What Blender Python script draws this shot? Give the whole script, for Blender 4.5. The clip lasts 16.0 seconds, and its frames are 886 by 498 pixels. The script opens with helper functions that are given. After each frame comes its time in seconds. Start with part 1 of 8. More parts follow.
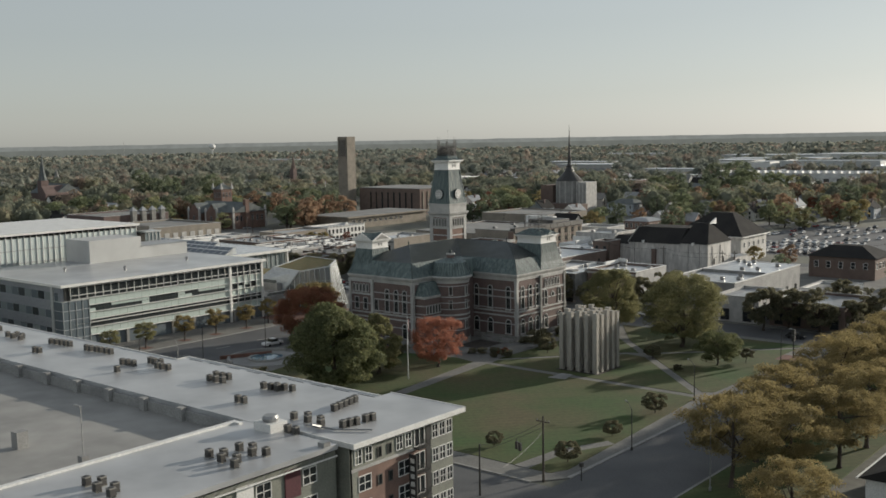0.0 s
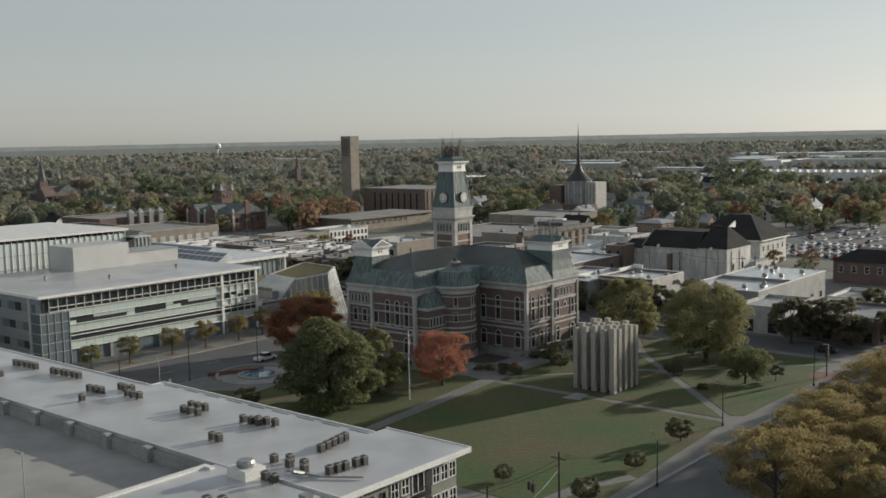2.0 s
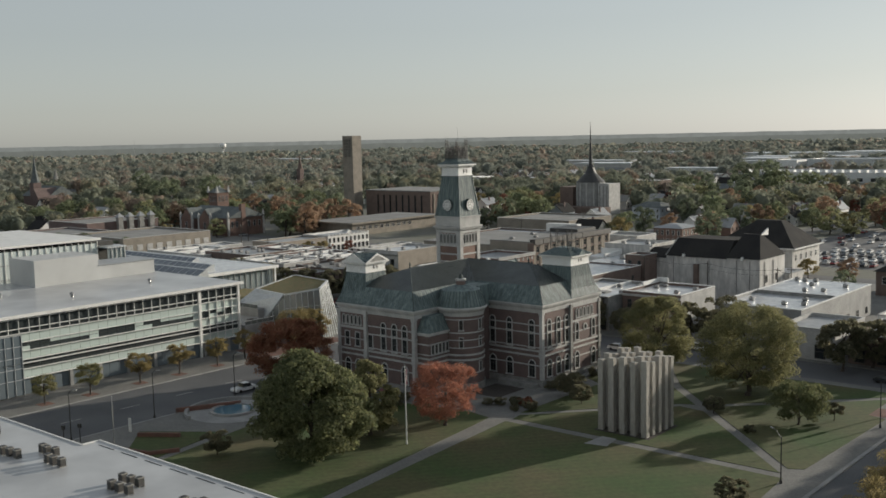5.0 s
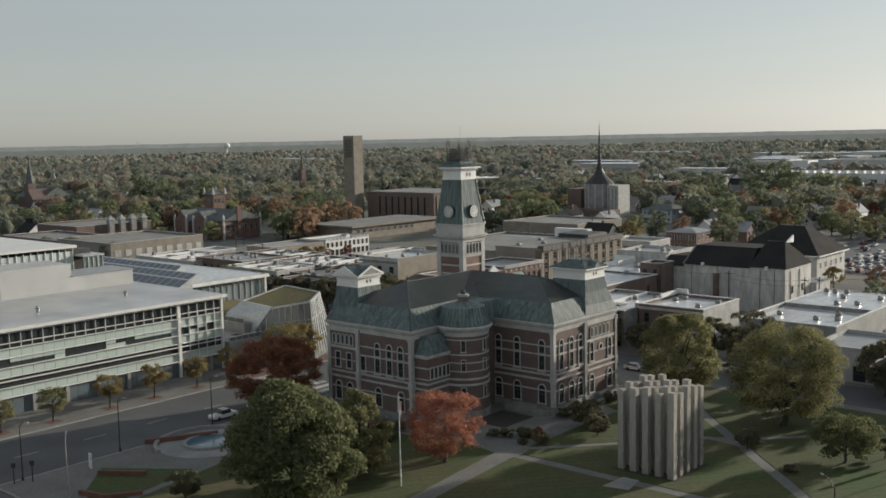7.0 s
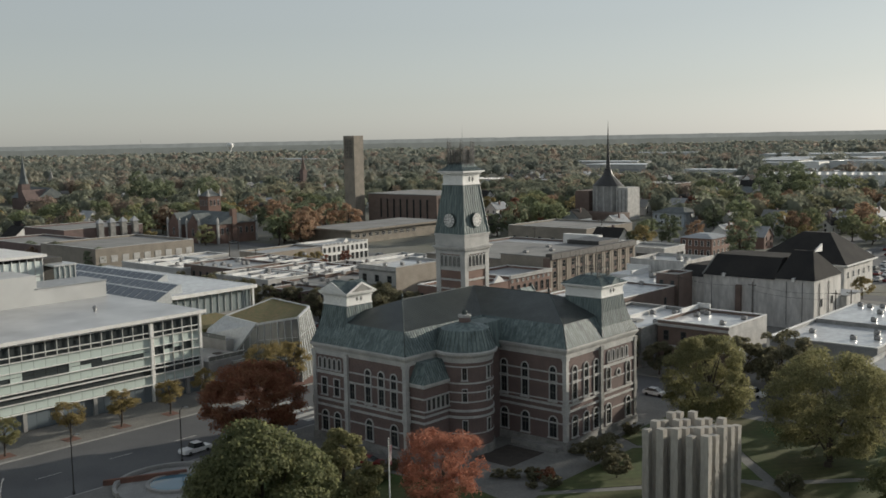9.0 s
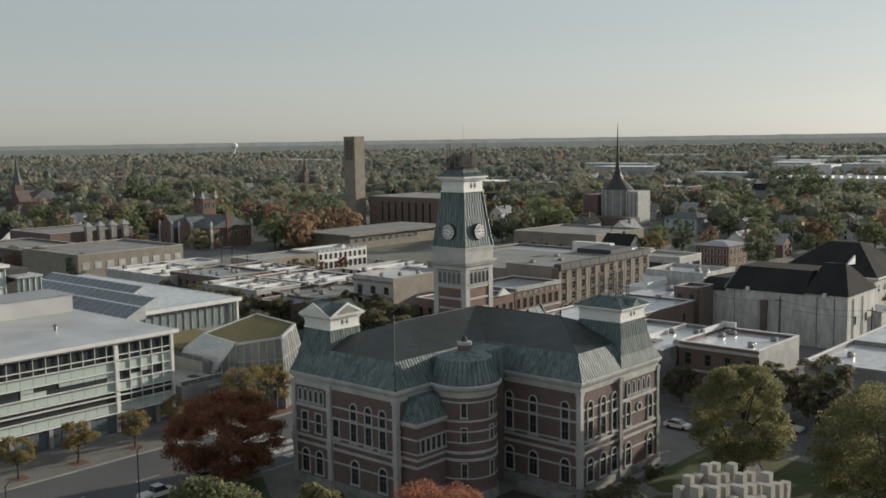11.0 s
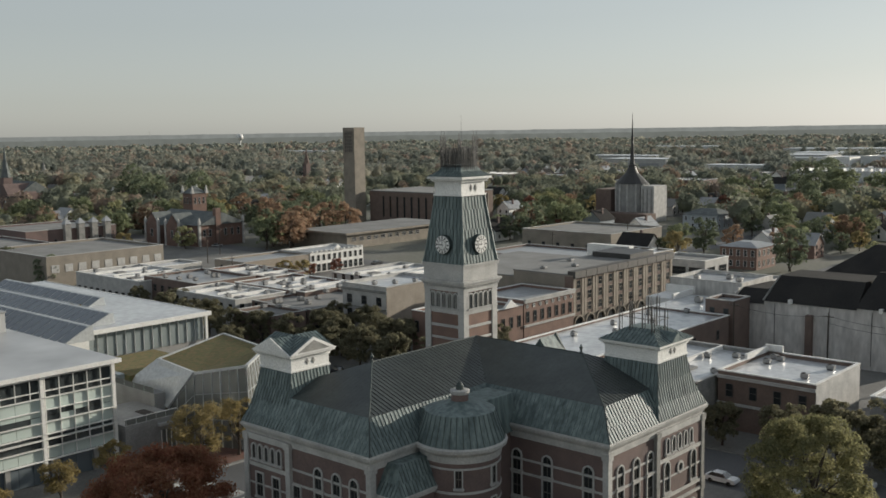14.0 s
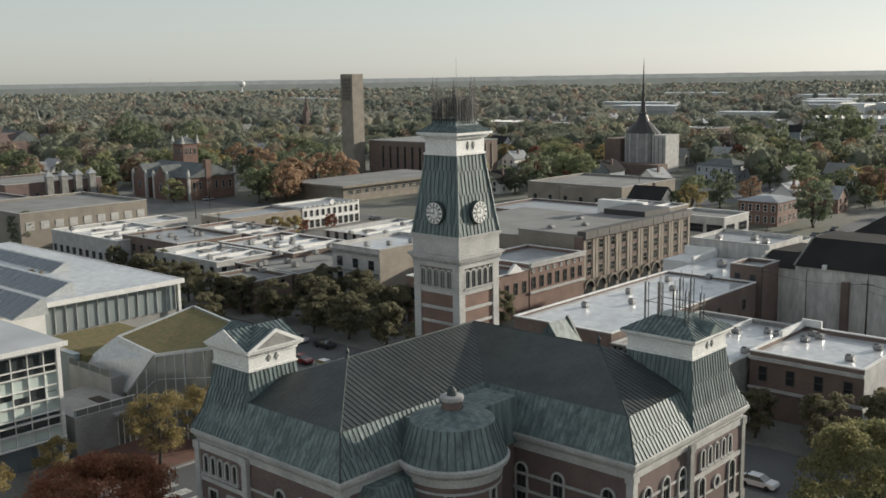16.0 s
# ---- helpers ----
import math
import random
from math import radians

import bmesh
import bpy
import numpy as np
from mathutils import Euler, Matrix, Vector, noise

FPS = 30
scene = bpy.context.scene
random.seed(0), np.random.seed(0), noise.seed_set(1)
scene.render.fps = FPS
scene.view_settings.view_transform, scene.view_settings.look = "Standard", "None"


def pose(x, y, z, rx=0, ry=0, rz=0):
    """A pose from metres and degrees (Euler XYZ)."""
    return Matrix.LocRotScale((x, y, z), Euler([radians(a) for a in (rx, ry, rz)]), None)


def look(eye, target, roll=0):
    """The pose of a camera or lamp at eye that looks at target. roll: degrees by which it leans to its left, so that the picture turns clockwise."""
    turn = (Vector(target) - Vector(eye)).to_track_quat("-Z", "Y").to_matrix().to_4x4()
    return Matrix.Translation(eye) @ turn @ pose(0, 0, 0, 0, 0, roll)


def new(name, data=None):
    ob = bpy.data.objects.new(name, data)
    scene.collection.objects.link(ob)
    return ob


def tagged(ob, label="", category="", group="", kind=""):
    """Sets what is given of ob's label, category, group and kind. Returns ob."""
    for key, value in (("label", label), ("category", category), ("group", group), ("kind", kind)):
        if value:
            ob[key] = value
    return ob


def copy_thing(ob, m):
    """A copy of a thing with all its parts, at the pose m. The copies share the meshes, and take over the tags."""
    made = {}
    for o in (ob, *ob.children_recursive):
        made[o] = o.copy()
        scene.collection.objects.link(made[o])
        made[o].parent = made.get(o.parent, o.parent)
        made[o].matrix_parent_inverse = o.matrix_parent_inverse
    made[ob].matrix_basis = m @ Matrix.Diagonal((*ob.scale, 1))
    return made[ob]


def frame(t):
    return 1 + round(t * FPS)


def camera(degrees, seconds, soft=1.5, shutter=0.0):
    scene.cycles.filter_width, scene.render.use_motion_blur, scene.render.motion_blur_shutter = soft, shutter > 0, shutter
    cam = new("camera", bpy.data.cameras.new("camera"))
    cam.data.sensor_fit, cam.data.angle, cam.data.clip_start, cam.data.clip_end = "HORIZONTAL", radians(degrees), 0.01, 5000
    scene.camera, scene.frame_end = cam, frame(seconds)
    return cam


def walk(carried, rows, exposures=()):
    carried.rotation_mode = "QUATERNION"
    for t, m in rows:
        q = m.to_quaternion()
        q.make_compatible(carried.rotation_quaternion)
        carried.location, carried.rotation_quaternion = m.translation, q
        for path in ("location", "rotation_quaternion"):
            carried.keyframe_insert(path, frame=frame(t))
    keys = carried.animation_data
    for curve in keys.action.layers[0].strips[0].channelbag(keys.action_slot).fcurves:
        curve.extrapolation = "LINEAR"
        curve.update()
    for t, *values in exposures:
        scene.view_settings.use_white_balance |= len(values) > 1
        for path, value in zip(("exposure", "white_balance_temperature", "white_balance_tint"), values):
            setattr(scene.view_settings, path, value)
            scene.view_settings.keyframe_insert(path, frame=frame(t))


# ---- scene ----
# camera: seconds, eye, heading to the left of +y, pitch and roll in degrees
cam = camera(47.1, 16.0, soft=1.65)
PATH = (
    (0.0, 164.36, -199.01, 48.62, 39.949, -6.217, -1.029),
    (0.5, 162.00, -195.97, 48.67, 40.048, -6.215, -1.062),
    (1.0, 159.49, -192.86, 48.72, 40.138, -6.239, -1.074),
    (1.5, 156.94, -189.58, 48.78, 40.236, -6.257, -1.096),
    (2.0, 154.29, -186.18, 48.84, 40.325, -6.274, -1.156),
    (2.5, 151.62, -182.88, 48.91, 40.392, -6.288, -1.197),
    (3.0, 148.80, -179.29, 48.85, 40.482, -6.280, -1.192),
    (3.5, 145.78, -175.45, 48.86, 40.555, -6.293, -1.206),
    (4.0, 142.78, -171.73, 48.86, 40.612, -6.283, -1.228),
    (6.5, 127.60, -152.67, 48.97, 40.966, -6.313, -1.185),
    (7.0, 124.57, -148.81, 48.93, 41.031, -6.294, -1.191),
    (7.5, 121.44, -144.88, 48.94, 41.095, -6.290, -1.210),
    (8.0, 118.49, -141.03, 49.00, 41.167, -6.291, -1.169),
    (8.5, 115.36, -137.07, 48.97, 41.231, -6.289, -1.110),
    (9.0, 112.22, -133.19, 49.02, 41.300, -6.287, -1.107),
    (11.5, 96.69, -113.35, 49.06, 41.660, -6.200, -0.854),
    (12.0, 93.59, -109.43, 49.10, 41.727, -6.185, -0.869),
    (12.5, 90.54, -105.43, 49.14, 41.816, -6.191, -0.883),
    (13.0, 87.36, -101.37, 49.03, 41.885, -6.182, -0.838),
    (13.5, 84.28, -97.34, 49.06, 41.983, -6.272, -0.833),
    (14.0, 81.18, -93.31, 49.05, 42.054, -6.706, -0.849),
    (14.5, 78.10, -89.30, 48.98, 42.131, -7.398, -0.881),
    (15.0, 74.95, -85.31, 49.09, 42.219, -8.179, -0.871),
    (15.5, 71.76, -81.20, 49.04, 42.316, -8.938, -0.864),
    (16.0, 68.56, -77.06, 49.02, 42.395, -9.655, -0.949),
)


def aim(x, y, z, yaw, pitch, roll):
    a, b = radians(yaw), radians(pitch)
    d = Vector((-math.sin(a) * math.cos(b), math.cos(a) * math.cos(b), math.sin(b)))
    return look((x, y, z), Vector((x, y, z)) + d * 100, roll)


walk(cam, [(t, aim(*p)) for t, *p in PATH], exposures=((0.0, 0.04, 6345, 6), (13.3, 0.04, 6345, 6), (16.0, 0.33, 6345, 6)))

# ---- light: a low hazy morning sun and the sky ----
SUN_AZ, SUN_EL = 17.5, 12.2
world = bpy.data.worlds.new("sky")
scene.world = world
world.use_nodes = True
wt = world.node_tree
sky = wt.nodes.new("ShaderNodeTexSky")
sky.sky_type = "NISHITA"
sky.sun_disc = False
sky.sun_elevation, sky.sun_rotation = radians(SUN_EL), radians(SUN_AZ)
sky.air_density, sky.dust_density, sky.ozone_density = 1.0, 0.6, 2.0
wt.nodes["Background"].inputs["Strength"].default_value = 0.226
veil = wt.nodes.new("ShaderNodeHueSaturation")
veil.inputs["Saturation"].default_value = 0.45
wt.links.new(sky.outputs["Color"], veil.inputs["Color"])
even = wt.nodes.new("ShaderNodeGamma")
even.inputs["Gamma"].default_value = 0.52
wt.links.new(veil.outputs["Color"], even.inputs["Color"])
wt.links.new(even.outputs["Color"], wt.nodes["Background"].inputs["Color"])
sun_data = bpy.data.lights.new("sun", "SUN")
sun_data.energy, sun_data.angle, sun_data.color = 5.0, radians(0.9), (1.0, 0.89, 0.76)
sun = new("sun", sun_data)
_a, _e = radians(SUN_AZ), radians(SUN_EL)
sun.matrix_world = look((math.sin(_a) * math.cos(_e) * 300, math.cos(_a) * math.cos(_e) * 300, math.sin(_e) * 300), (0, 0, 0))

# ---- materials ----
def mat(name, c1, c2=None, rough=0.8, scale=0.3, fine=6.0, bump=0.15, metal=0.0, island=0.0, objrand=0.0, stretch=None, spec=0.5, through_light=0.0):
    """Two base colours mixed by broad noise, finer grain and relief; scale in waves a metre."""
    m = bpy.data.materials.new(name)
    m.use_nodes = True
    nt = m.node_tree
    b = nt.nodes["Principled BSDF"]
    b.inputs["Roughness"].default_value, b.inputs["Metallic"].default_value = rough, metal
    b.inputs["Specular IOR Level"].default_value = spec
    c2 = c2 or tuple(v * 0.75 for v in c1)
    tc = nt.nodes.new("ShaderNodeTexCoord")
    vec = tc.outputs["Object"]
    if stretch:
        mp = nt.nodes.new("ShaderNodeMapping")
        mp.inputs["Scale"].default_value = stretch
        nt.links.new(vec, mp.inputs["Vector"])
        vec = mp.outputs["Vector"]
    n1, n2 = nt.nodes.new("ShaderNodeTexNoise"), nt.nodes.new("ShaderNodeTexNoise")
    for n, s, d in ((n1, scale, 5.0), (n2, fine, 3.0)):
        n.inputs["Scale"].default_value, n.inputs["Detail"].default_value = s, d
        nt.links.new(vec, n.inputs["Vector"])
    ramp = nt.nodes.new("ShaderNodeMapRange")
    ramp.inputs["From Min"].default_value, ramp.inputs["From Max"].default_value = 0.33, 0.67
    nt.links.new(n1.outputs["Fac"], ramp.inputs["Value"])
    mix = nt.nodes.new("ShaderNodeMix")
    mix.data_type = "RGBA"
    mix.inputs["A"].default_value, mix.inputs["B"].default_value = (*c1, 1), (*c2, 1)
    fac = ramp.outputs["Result"]
    hsv = nt.nodes.new("ShaderNodeHueSaturation")
    grain = nt.nodes.new("ShaderNodeMapRange")
    grain.inputs["From Min"].default_value, grain.inputs["From Max"].default_value = 0.25, 0.75
    grain.inputs["To Min"].default_value, grain.inputs["To Max"].default_value = 0.8, 1.2
    nt.links.new(n2.outputs["Fac"], grain.inputs["Value"])
    val = grain.outputs["Result"]
    for amount, node_type, out in ((island, "ShaderNodeNewGeometry", "Random Per Island"), (objrand, "ShaderNodeObjectInfo", "Random")):
        if amount:
            g = nt.nodes.new(node_type)
            r = nt.nodes.new("ShaderNodeMapRange")
            r.inputs["To Min"].default_value, r.inputs["To Max"].default_value = 1 - amount, 1 + amount
            nt.links.new(g.outputs[out], r.inputs["Value"])
            mul = nt.nodes.new("ShaderNodeMath")
            mul.operation = "MULTIPLY"
            nt.links.new(val, mul.inputs[0])
            nt.links.new(r.outputs["Result"], mul.inputs[1])
            val = mul.outputs["Value"]
            if node_type == "ShaderNodeNewGeometry":
                av = nt.nodes.new("ShaderNodeMath")
                av.operation = "MULTIPLY_ADD"
                av.inputs[1].default_value, av.inputs[2].default_value = 0.7, 0.0
                nt.links.new(g.outputs[out], av.inputs[0])
                ad = nt.nodes.new("ShaderNodeMath")
                ad.operation = "MULTIPLY_ADD"
                ad.inputs[1].default_value = 0.3
                nt.links.new(fac, ad.inputs[0])
                nt.links.new(av.outputs["Value"], ad.inputs[2])
                fac = ad.outputs["Value"]
    nt.links.new(fac, mix.inputs["Factor"])
    nt.links.new(mix.outputs["Result"], hsv.inputs["Color"])
    nt.links.new(val, hsv.inputs["Value"])
    nt.links.new(hsv.outputs["Color"], b.inputs["Base Color"])
    if bump:
        bp = nt.nodes.new("ShaderNodeBump")
        bp.inputs["Strength"].default_value, bp.inputs["Distance"].default_value = bump, 0.05
        nt.links.new(n2.outputs["Fac"], bp.inputs["Height"])
        nt.links.new(bp.outputs["Normal"], b.inputs["Normal"])
    if through_light:
        tr = nt.nodes.new("ShaderNodeBsdfTranslucent")
        ms = nt.nodes.new("ShaderNodeMixShader")
        ms.inputs["Fac"].default_value = through_light
        nt.links.new(hsv.outputs["Color"], tr.inputs["Color"])
        nt.links.new(b.outputs["BSDF"], ms.inputs[1])
        nt.links.new(tr.outputs["BSDF"], ms.inputs[2])
        nt.links.new(ms.outputs["Shader"], nt.nodes["Material Output"].inputs["Surface"])
    return m


def glass(name, tint, rough=0.04, clear=0.35):
    """Tinted window glass: mirrors the sky, lets some light through."""
    m = bpy.data.materials.new(name)
    m.use_nodes = True
    b = m.node_tree.nodes["Principled BSDF"]
    b.inputs["Base Color"].default_value = (*tint, 1)
    b.inputs["Roughness"].default_value, b.inputs["IOR"].default_value = rough, 1.5
    b.inputs["Transmission Weight"].default_value = clear
    return m


M_GROUND = mat("town_ground", (0.105, 0.11, 0.075), (0.17, 0.165, 0.145), 0.95, 0.02, 0.6, 0.1)
M_ASPHALT = mat("asphalt", (0.085, 0.087, 0.091), (0.118, 0.119, 0.121), 0.8, 0.1, 4.0, 0.2)
M_CONC = mat("concrete", (0.34, 0.335, 0.32), (0.24, 0.237, 0.23), 0.85, 0.25, 5.0, 0.15)
M_PAVE = mat("pavement_concrete", (0.20, 0.195, 0.18), (0.15, 0.147, 0.138), 0.9, 0.15, 3.0, 0.15)
M_PAVER = mat("brick_pavers", (0.20, 0.10, 0.075), (0.13, 0.075, 0.06), 0.9, 0.5, 8.0, 0.3)
def mown(m, width, angle, depth):
    """Faint mowing stripes over a grass material."""
    nt = m.node_tree
    hsv = next(n for n in nt.nodes if n.type == "HUE_SAT")
    old = hsv.inputs["Value"].links[0].from_socket
    place = nt.nodes.new("ShaderNodeMapping")
    place.inputs["Rotation"].default_value[2] = angle
    geo = nt.nodes.new("ShaderNodeNewGeometry")
    wave = nt.nodes.new("ShaderNodeTexWave")
    wave.inputs["Scale"].default_value = 0.314 / width
    wave.inputs["Distortion"].default_value, wave.inputs["Detail"].default_value = 2.5, 3.0
    nt.links.new(geo.outputs["Position"], place.inputs["Vector"])
    nt.links.new(place.outputs["Vector"], wave.inputs["Vector"])
    rng = nt.nodes.new("ShaderNodeMapRange")
    rng.inputs["To Min"].default_value, rng.inputs["To Max"].default_value = 1 - depth, 1 + depth
    nt.links.new(wave.outputs["Fac"], rng.inputs["Value"])
    mul = nt.nodes.new("ShaderNodeMath")
    mul.operation = "MULTIPLY"
    nt.links.new(old, mul.inputs[0])
    nt.links.new(rng.outputs["Result"], mul.inputs[1])
    nt.links.new(mul.outputs["Value"], hsv.inputs["Value"])
    return m


M_GRASS = mown(mat("mown_grass", (0.045, 0.084, 0.018), (0.092, 0.080, 0.034), 0.95, 0.06, 1.4, 0.5), 1.6, 0.7, 0.06)
M_MULCH = mat("mulch", (0.045, 0.038, 0.033), (0.065, 0.055, 0.046), 0.95, 0.8, 9.0, 0.5)
M_LINE = mat("road_paint", (0.55, 0.54, 0.50), (0.32, 0.32, 0.30), 0.8, 1.0, 6.0, 0.05)
M_BRICK = mat("red_brick", (0.175, 0.124, 0.112), (0.132, 0.098, 0.09), 0.9, 0.4, 7.0, 0.25)
M_BRICK2 = mat("orange_brick", (0.235, 0.150, 0.118), (0.175, 0.115, 0.094), 0.9, 0.4, 7.0, 0.25)
M_BRICKD = mat("dark_brown_brick", (0.19, 0.138, 0.115), (0.145, 0.107, 0.09), 0.9, 0.4, 7.0, 0.25)
M_TAN = mat("tan_brick", (0.29, 0.255, 0.21), (0.225, 0.20, 0.165), 0.9, 0.3, 6.0, 0.2)
M_STONE = mat("limestone", (0.50, 0.49, 0.465), (0.37, 0.362, 0.348), 0.85, 0.45, 5.0, 0.2)
M_STONEG = mat("grey_ashlar", (0.30, 0.29, 0.27), (0.19, 0.19, 0.18), 0.9, 0.6, 4.0, 0.4)
M_WHITE = mat("white_painted_wood", (0.78, 0.77, 0.74), (0.68, 0.67, 0.64), 0.55, 0.4, 5.0, 0.06)
M_COPPER = mat("green_copper_sheet", (0.19, 0.236, 0.228), (0.082, 0.109, 0.109), 0.55, 0.9, 3.0, 0.06, stretch=(1.8, 1.8, 0.10), spec=0.3)
# Rib colour darkened to stand in for the shade beside standing seams.
M_COPPER2 = mat("weathered_copper_seam_shade", (0.075, 0.092, 0.088), (0.05, 0.062, 0.06), 0.6, 0.5, 3.0, 0.1, spec=0.3)
M_ROOFCU = mat("dark_copper_sheet", (0.046, 0.054, 0.053), (0.068, 0.077, 0.074), 0.42, 0.35, 2.0, 0.06, spec=0.4)
# Darker than the hip sheet: seam shade put into the ribs' colour.
M_ROOFCU2 = mat("dark_copper_seam_shade", (0.034, 0.038, 0.037), (0.045, 0.05, 0.048), 0.5, 0.35, 2.0, 0.06)
M_DARKGL = glass("dark_window_glass", (0.034, 0.038, 0.04), 0.07, 0.1)
M_FRAME = mat("window_frame_paint", (0.10, 0.095, 0.085), (0.07, 0.065, 0.06), 0.6, 1.0, 6.0, 0.05)
M_PILLAR = mat("pale_limestone_pillar", (0.38, 0.355, 0.315), (0.26, 0.243, 0.215), 0.85, 0.5, 3.0, 0.4, objrand=0.08, stretch=(1.0, 1.0, 0.25))
M_ROOFW = mat("white_roof_membrane", (0.56, 0.57, 0.58), (0.46, 0.47, 0.478), 0.25, 0.05, 0.7, 0.04)
M_ROOFG = mat("grey_roof_membrane", (0.33, 0.34, 0.345), (0.27, 0.275, 0.28), 0.4, 0.04, 0.6, 0.05)
M_ROOFK = mat("black_shingles", (0.030, 0.029, 0.029), (0.042, 0.040, 0.038), 0.95, 0.2, 5.0, 0.3, spec=0.12)
M_MEMBR = mat("wet_grey_roof_membrane", (0.47, 0.472, 0.47), (0.37, 0.373, 0.376), 0.3, 0.11, 0.16, 0.03)
M_GRAVEL = mat("gravel_roof", (0.25, 0.25, 0.24), (0.185, 0.182, 0.176), 0.95, 0.12, 6.0, 0.4)
M_DECK = mat("parking_deck_concrete", (0.33, 0.32, 0.30), (0.285, 0.278, 0.262), 0.75, 0.03, 0.2, 0.02)
M_SIDING = mat("olive_grey_siding", (0.235, 0.24, 0.20), (0.19, 0.195, 0.165), 0.75, 0.5, 5.0, 0.1)
M_PLASTER = mat("stained_white_plaster", (0.62, 0.60, 0.565), (0.44, 0.425, 0.40), 0.9, 0.5, 1.4, 0.12, stretch=(1.0, 1.0, 0.3))
M_ALU = mat("pale_aluminium_panel", (0.52, 0.535, 0.535), (0.45, 0.465, 0.465), 0.4, 0.1, 2.0, 0.03, metal=0.25)
M_GREENGL = glass("green_spandrel_glass", (0.50, 0.57, 0.535), 0.14, 0.0)
# Base colours of the next two lifted to stand in for mirrored sky.
M_CURTAIN = glass("pale_curtain_wall_glass", (0.30, 0.34, 0.34), 0.06, 0.15)
M_OFFGL = glass("office_window_glass", (0.055, 0.064, 0.066), 0.06, 0.1)
M_METAL = mat("galvanised_metal", (0.38, 0.38, 0.37), (0.26, 0.26, 0.26), 0.45, 1.0, 8.0, 0.05, metal=0.6)
M_DARKMET = mat("dark_painted_metal", (0.035, 0.034, 0.033), (0.05, 0.048, 0.045), 0.5, 1.0, 6.0, 0.05)
M_TANMET = mat("beige_unit_casing", (0.30, 0.285, 0.25), (0.22, 0.21, 0.19), 0.6, 1.0, 6.0, 0.05)
M_BARK = mat("bark", (0.055, 0.043, 0.034), (0.085, 0.07, 0.056), 0.95, 2.0, 12.0, 0.6, stretch=(1, 1, 0.3))
M_WOODPOLE = mat("weathered_pole", (0.09, 0.075, 0.06), (0.065, 0.055, 0.046), 0.9, 1.0, 9.0, 0.3)
M_WATER = glass("pool_water", (0.10, 0.22, 0.30), 0.05, 0.2)
M_POOL = mat("blue_pool_tile", (0.22, 0.38, 0.50), (0.17, 0.30, 0.42), 0.4, 1.0, 6.0, 0.05)
M_RUBBER = mat("tyre_rubber", (0.02, 0.02, 0.02), None, 0.8, 2.0, 9.0, 0.1)
M_SEDUM = mat("sedum_green_roof", (0.105, 0.12, 0.042), (0.21, 0.145, 0.065), 0.95, 1.3, 4.0, 0.8)
M_PAVGL = glass("clear_pavilion_glass", (0.24, 0.25, 0.235), 0.06, 0.45)


def leafmat(name, c1, c2, spread=0.24):
    return mat(name, c1, c2, 0.75, 0.4, 3.0, 0.0, island=spread, spec=0.25, through_light=0.55)


L_GREEN = leafmat("leaves_green", (0.14, 0.165, 0.082), (0.20, 0.20, 0.10))
L_DKGREEN = leafmat("leaves_dark_green", (0.165, 0.17, 0.11), (0.22, 0.195, 0.125))
L_OLIVE = leafmat("leaves_olive", (0.215, 0.225, 0.115), (0.285, 0.255, 0.13))
M_SCREEN = mat("pale_roof_screen", (0.50, 0.50, 0.485), (0.46, 0.46, 0.445), 0.6, 0.05, 0.1, 0.0)
L_YELLOW = leafmat("leaves_golden", (0.315, 0.25, 0.118), (0.25, 0.208, 0.10))
L_RED = leafmat("leaves_scarlet", (0.42, 0.18, 0.13), (0.31, 0.155, 0.10))
L_MAROON = leafmat("leaves_maroon", (0.39, 0.15, 0.10), (0.225, 0.14, 0.08), 0.38)

# ---- building blocks ----
ORIGIN = {}


